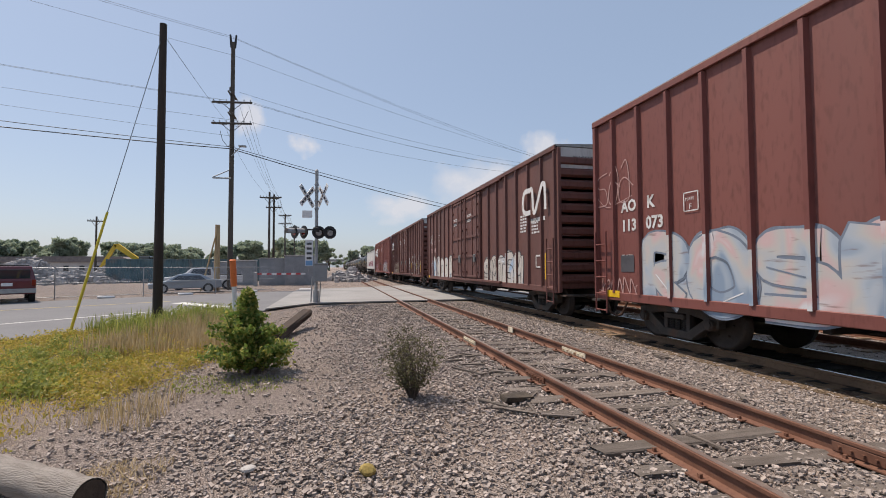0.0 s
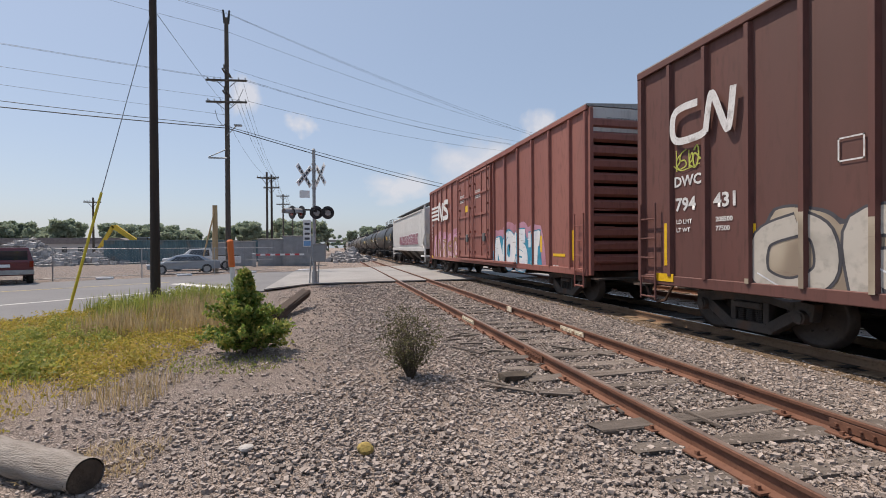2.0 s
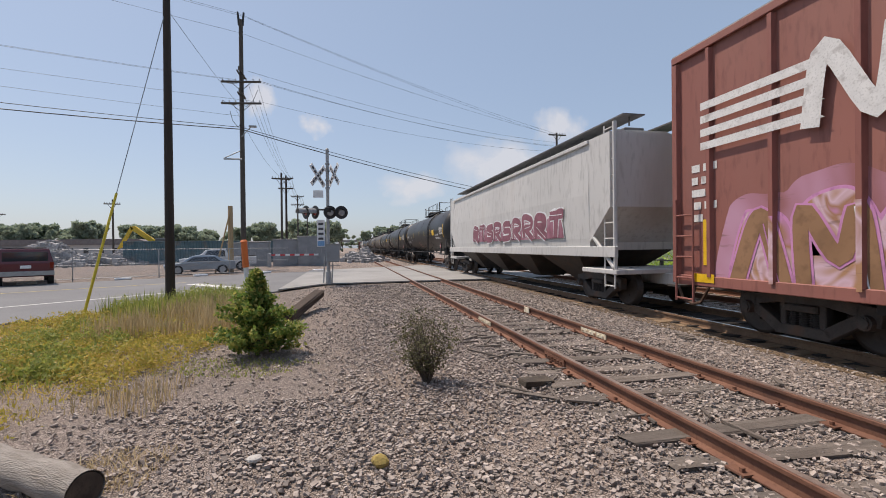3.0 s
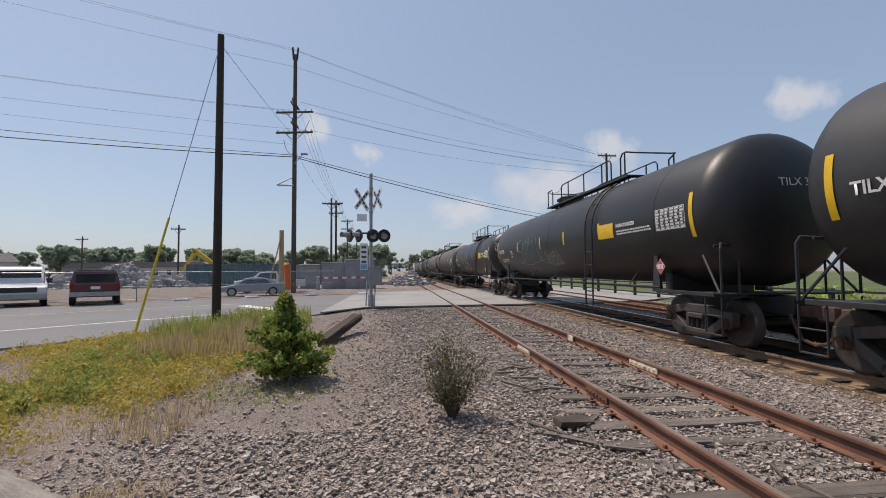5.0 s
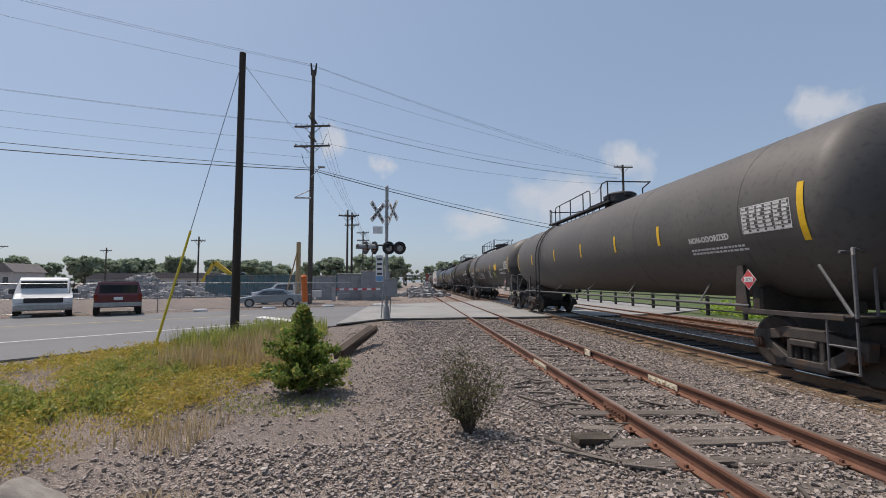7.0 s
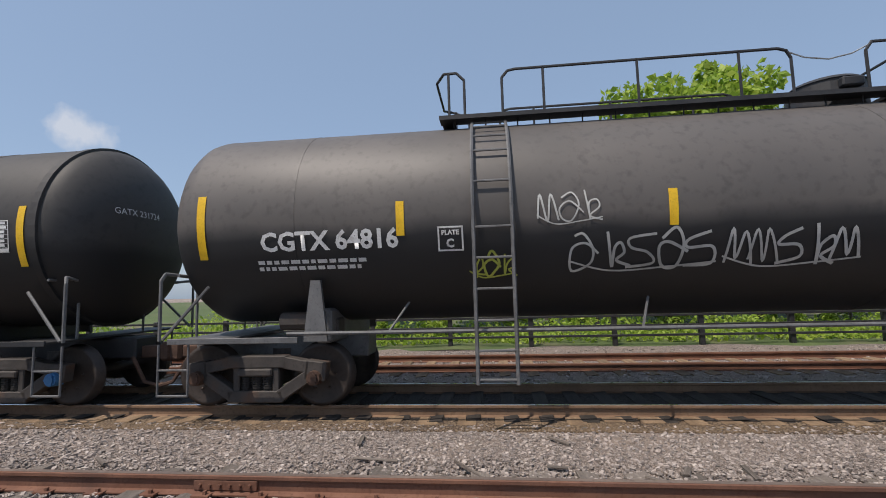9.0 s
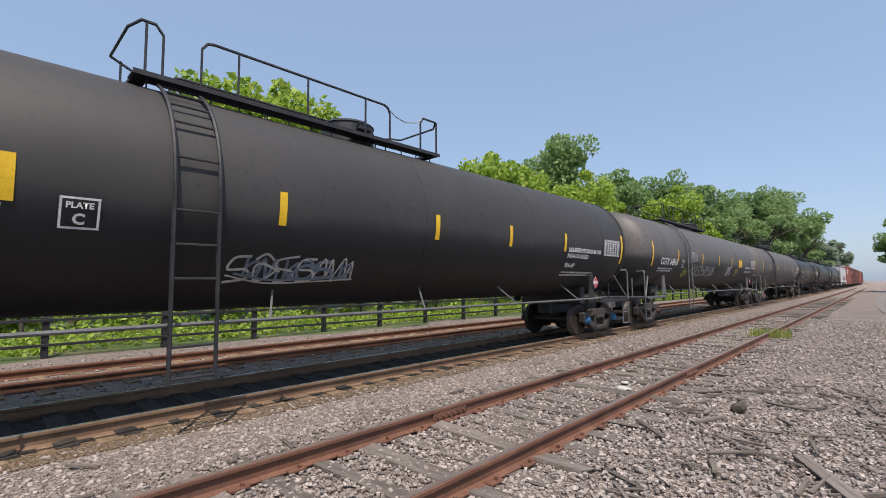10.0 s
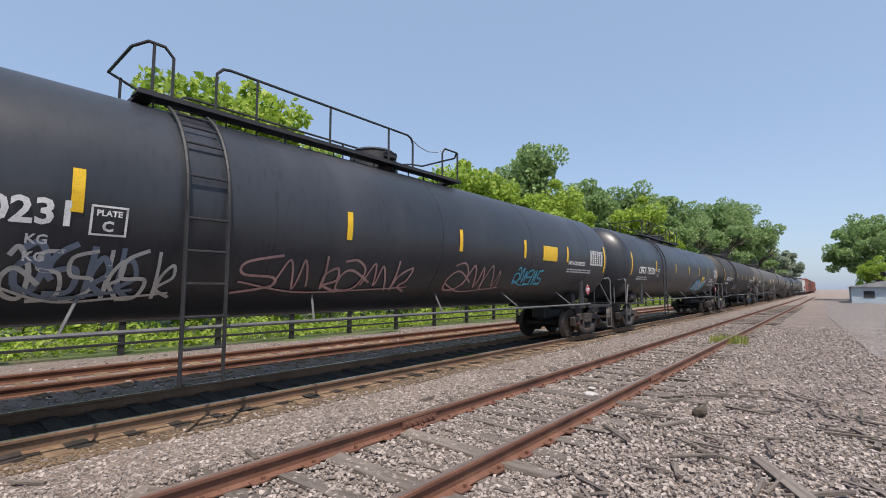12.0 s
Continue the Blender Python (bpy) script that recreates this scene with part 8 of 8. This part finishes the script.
def container(x, y, L, h, material, label, turn=0):
    t = thing("shipping_container", label, "container", "yard containers", at=pose(x, y, 0, 0, 0, turn))
    bm = bmesh.new()
    n = int(L / 0.28)
    pts = []
    for i in range(n):
        a = -L / 2 + i * L / n
        pts += [(a, 0.0), (a + 0.07, 0.05), (a + 0.14, 0.05), (a + 0.21, 0.0)]
    for (xa, da), (xb, db) in zip(pts, pts[1:]):
        bm.faces.new([bm.verts.new(v) for v in ((xa, -1.2 - da, 0.15), (xb, -1.2 - db, 0.15), (xb, -1.2 - db, h - 0.12), (xa, -1.2 - da, h - 0.12))])
    box(bm, -L / 2, L / 2, -1.18, 1.2, 0.1, h - 0.02)
    part("shell", bm, material, t)
    bm = bmesh.new()
    box(bm, -L / 2 - 0.03, L / 2 + 0.03, -1.27, -1.17, h - 0.14, h, 0.01)
    box(bm, -L / 2 - 0.03, L / 2 + 0.03, -1.27, -1.17, 0.05, 0.2, 0.01)
    for s in (-1, 1):
        box(bm, s * L / 2 - 0.08, s * L / 2 + 0.08, -1.27, -1.15, 0.05, h, 0.01)
    part("frame", bm, material, t)


container(-22.5, 60, 12.2, 2.7, M_CONTAINER, "dark teal shipping container in the yard", 4)
container(-10.5, 62, 6.1, 2.7, M_CONTAINER, "dark teal shipping container in the yard", 4)
container(-16.2, 66, 6.1, 2.6, M_CABINET, "pale grey container in the yard", 4)


def cabinet(x, y, w, d, h, label):
    t = thing("equipment_cabinet", label, "cabinet", "equipment cabinets", at=pose(x, y, 0, 0, 0, 3))
    bm = bmesh.new()
    box(bm, -w / 2, w / 2, -d / 2, d / 2, -0.05, h, 0.02)
    part("body", bm, M_CABINET, t)
    bm = bmesh.new()
    box(bm, -w / 2 - 0.06, w / 2 + 0.06, -d / 2 - 0.06, d / 2 + 0.06, h, h + 0.10, 0.02)
    part("roof", bm, M_ROOF, t)
    for s in (-1, 1):
        bm = bmesh.new()
        box(bm, s * w / 4 - w * 0.22, s * w / 4 + w * 0.22, -d / 2 - 0.03, -d / 2 - 0.002, 0.2, h - 0.1, 0.01)
        dr = part("door", bm, M_CABINET, t)
        bm = bmesh.new()
        box(bm, s * w / 4 + 0.05, s * w / 4 + 0.10, -d / 2 - 0.07, -d / 2 - 0.03, h * 0.45, h * 0.6, 0.005)
        part("handle", bm, M_STEEL, dr)


cabinet(-9.3, 46.5, 2.6, 1.4, 2.5, "grey railway equipment cabinet")
cabinet(-6.9, 46.0, 2.8, 1.6, 2.75, "large grey railway equipment cabinet")
cabinet(-12.0, 47.5, 1.8, 1.2, 2.3, "grey railway equipment cabinet")
cabinet(-14.3, 48.5, 1.6, 1.2, 2.2, "grey railway equipment cabinet")

gate = thing("crossing_gate_arm", "lowered red and white striped crossing gate arm", "gate", at=pose(-10.6, 44.0, 0))
bm = bmesh.new()
box(bm, -0.15, 0.15, -0.15, 0.15, 0, 1.25, 0.03)
part("gate_post", bm, M_ALU, gate)
for k in range(10):
    bm = bmesh.new()
    box(bm, 0.1 + k * 0.42, 0.1 + (k + 1) * 0.42, -0.05, -0.03, 1.02, 1.18)
    part("stripe", bm, M_WHITE if k % 2 else M_PLACARD, gate)

ex = thing("excavator", "yellow excavator with a bent boom in the yard", "excavator", at=pose(-27.0, 62, 0))
bm = bmesh.new()
extrude_outline(bm, [(2.6, 1.4), (3.0, 1.7), (-0.7, 4.6), (-1.2, 4.5), (-1.0, 4.1)], 0.35, lambda u, v, w: (u - 1.2, w, v))
part("boom", bm, M_CAT, ex)
bm = bmesh.new()
extrude_outline(bm, [(-1.15, 4.55), (-0.85, 4.35), (-2.6, 1.2), (-2.9, 1.35)], 0.30, lambda u, v, w: (u - 1.2, w, v))
part("stick", bm, M_CAT, ex)
bm = bmesh.new()
extrude_outline(bm, [(-2.9, 1.4), (-2.4, 1.3), (-2.1, 0.6), (-2.6, 0.2), (-3.1, 0.5)], 0.7, lambda u, v, w: (u - 1.2, w - 0.2, v))
part("bucket", bm, M_UNDER, ex)
bm = bmesh.new()
box(bm, 0.6, 3.6, -1.1, 1.4, 1.0, 2.3, 0.1)
part("house", bm, M_CAT, ex)
bm = bmesh.new()
box(bm, 0.7, 1.9, -1.1, 0.0, 2.3, 3.1, 0.08)
part("cab", bm, M_GLASS, ex, "dark glazed cab")
for s in (-1, 1):
    bm = bmesh.new()
    box(bm, 0.2, 3.9, s * 1.2 - 0.3, s * 1.2 + 0.3, 0.0, 0.9, 0.25)
    part("track", bm, M_TYRE, ex)


def rubble(x, y, w, d, h, count, seed, label):
    rng = np.random.default_rng(seed)
    base = np.array([(sx, sy, sz) for sx in (-1, 1) for sy in (-1, 1) for sz in (-1, 1)], float)
    quads = np.array([(0, 1, 3, 2), (4, 6, 7, 5), (0, 4, 5, 1), (2, 3, 7, 6), (0, 2, 6, 4), (1, 5, 7, 3)])
    u, v = rng.normal(0, 0.36, count), rng.normal(0, 0.36, count)
    top = h * np.exp(-2.2 * (u * u + v * v)) * (0.8 + 0.3 * np.sin(u * 9))
    p = np.stack([x + u * w, y + v * d, top * rng.random(count) ** 0.3 + 0.02], 1)
    s = rng.uniform(0.10, 0.38, count)
    V = (base[None] * (0.5 + 0.5 * rng.random((count, 8, 3))) * s[:, None, None] + p[:, None, :]).reshape(-1, 3)
    f = (quads[None] + (np.arange(count) * 8)[:, None, None]).reshape(-1, 4)
    ob = from_arrays("rubble_heap", V.tolist(), f.tolist(), M_RUBBLE)
    tagged(ob, label, "rubble", kind="stuff")


rubble(-37, 58, 9, 5, 2.6, 2600, 1, "heap of broken grey concrete rubble")
rubble(-30, 61, 6, 4, 1.8, 1200, 2, "heap of broken grey concrete rubble")
rubble(-1.8, 62, 3.0, 10, 1.5, 1500, 3, "heap of grey ballast beside the siding")
rubble(-50, 60, 9, 4, 1.4, 900, 4, "low earth and rubble heap")


def house(x, y, w, d, h, wall, roof, label, turn=0):
    t = thing("house", label, "building", "distant buildings", at=pose(x, y, 0, 0, 0, turn))
    bm = bmesh.new()
    box(bm, -w / 2, w / 2, -d / 2, d / 2, 0, h)
    part("wall", bm, wall, t)
    bm = bmesh.new()
    extrude_outline(bm, [(-w / 2 - 0.4, h), (w / 2 + 0.4, h), (w / 2 - w * 0.15, h * 1.45), (-w / 2 + w * 0.15, h * 1.45)], d + 0.8, lambda u, v, q: (u, -d / 2 - 0.4 + q, v + 0.004))
    part("roof", bm, roof, t)
    n = max(2, int(w / 3))
    for k in range(n):
        bm = bmesh.new()
        c = -w / 2 + (k + 0.5) * w / n
        box(bm, c - 0.5, c + 0.5, -d / 2 - 0.06, -d / 2 + 0.05, h * 0.35, h * 0.75)
        part("window", bm, M_GLASS, t)


M_WALLPALE = mat("pale_siding_wall", (0.45, 0.43, 0.42), (0.52, 0.50, 0.48), 0.8, scale=1, fine=10, bump=0.1)
M_SHINGLE = mat("grey_shingle_roof", (0.16, 0.14, 0.14), (0.22, 0.20, 0.19), 0.9, scale=2, fine=15, bump=0.3)
M_BLUEROOF = mat("blue_metal_roof", (0.12, 0.22, 0.34), (0.16, 0.27, 0.40), 0.6, scale=1, fine=10, bump=0.1)
house(-92, 105, 12, 8, 4.2, M_WALLPALE, M_SHINGLE, "distant pale house with a grey roof")
house(-112, 104, 14, 8, 3.0, M_WALLPALE, M_BLUEROOF, "distant long low building with a blue roof")
house(-60, 125, 22, 9, 3.0, M_WALLPALE, M_SHINGLE, "distant low building behind the yard")
house(-78, 128, 18, 9, 3.0, M_CABINET, M_SHINGLE, "distant low grey building behind the yard")
house(-18.3, -79, 26, 8, 2.0, mat("pale_blue_cladding", (0.36, 0.43, 0.48), (0.42, 0.49, 0.54), 0.6, scale=1, fine=10, bump=0.1), M_ROOF, "low pale blue building at the end of the lot", 180)

bridge = thing("road_overpass", "distant grey road overpass spanning the tracks", "bridge", at=pose(0, 330, 0))
bm = bmesh.new()
box(bm, -70, 70, -4, 4, 5.6, 7.2, 0.1)
part("deck", bm, M_CROSSING, bridge)
for x in (-26, -9, 14, 30):
    bm = bmesh.new()
    box(bm, x - 0.7, x + 0.7, -3, 3, -0.3, 5.6, 0.05)
    part("pier", bm, M_CROSSING, bridge)


# ================= clouds =================
def cloud(az, el, w, h, label):
    """A bank of vapour far away, bulging towards the viewer."""
    D = 2400.0
    a = radians(az)
    c = Vector((-math.sin(a) * D, math.cos(a) * D, D * math.tan(radians(el))))
    bm = bmesh.new()
    rows = [[bm.verts.new((u, -0.12 * (1 - u * u) + 0.05 * noise.noise((u * 3, v * 3, az)), v)) for u in np.linspace(-1, 1, 17)] for v in np.linspace(0, 1, 11)]
    for p, q in zip(rows, rows[1:]):
        for i in range(16):
            bm.faces.new((p[i], p[i + 1], q[i + 1], q[i]))
    size = Matrix.Diagonal((D * radians(w) / 2, D * radians(w) / 2, D * radians(h), 1))
    ob = part("cloud", bm, M_CLOUD, None, at=Matrix.Translation(c) @ Matrix.Rotation(a, 4, "Z") @ size, smooth=True)
    ob.visible_shadow = False
    tagged(ob, label, "cloud", "clouds", "structure")


for az, el, w, h in ((-26.5, 11.0, 11.0, 8.0), (-18.0, 6.0, 26.0, 10.0), (-44.0, 14.0, 11.0, 7.0), (9.5, 14.0, 8.5, 7.5), (3.6, 12.8, 7.5, 4.5), (-8.0, 5.0, 18.0, 6.0)):
    cloud(az, el, w, h, "soft white heap cloud low in the sky")


# ================= what moves =================
def motions():
    for car, s in TRAIN:
        walk(car, [(0.0, pose(MAIN, s, 0)), (12.0, pose(MAIN, s - SPEED * 12.0, 0))])
        keys = car.animation_data
        for curve in keys.action.layers[0].strips[0].channelbag(keys.action_slot).fcurves:
            for k in curve.keyframe_points:
                k.interpolation = "LINEAR"
    step = math.degrees(SPEED / FPS / 0.457)          # under a quarter turn from frame to frame
    for ws, w in WHEELS:
        walk(ws, [(k / FPS, pose(0, w, 0.457 + RAIL_TOP, step * k, 0, 0)) for k in range(int(12 * FPS) + 1)])


motions()
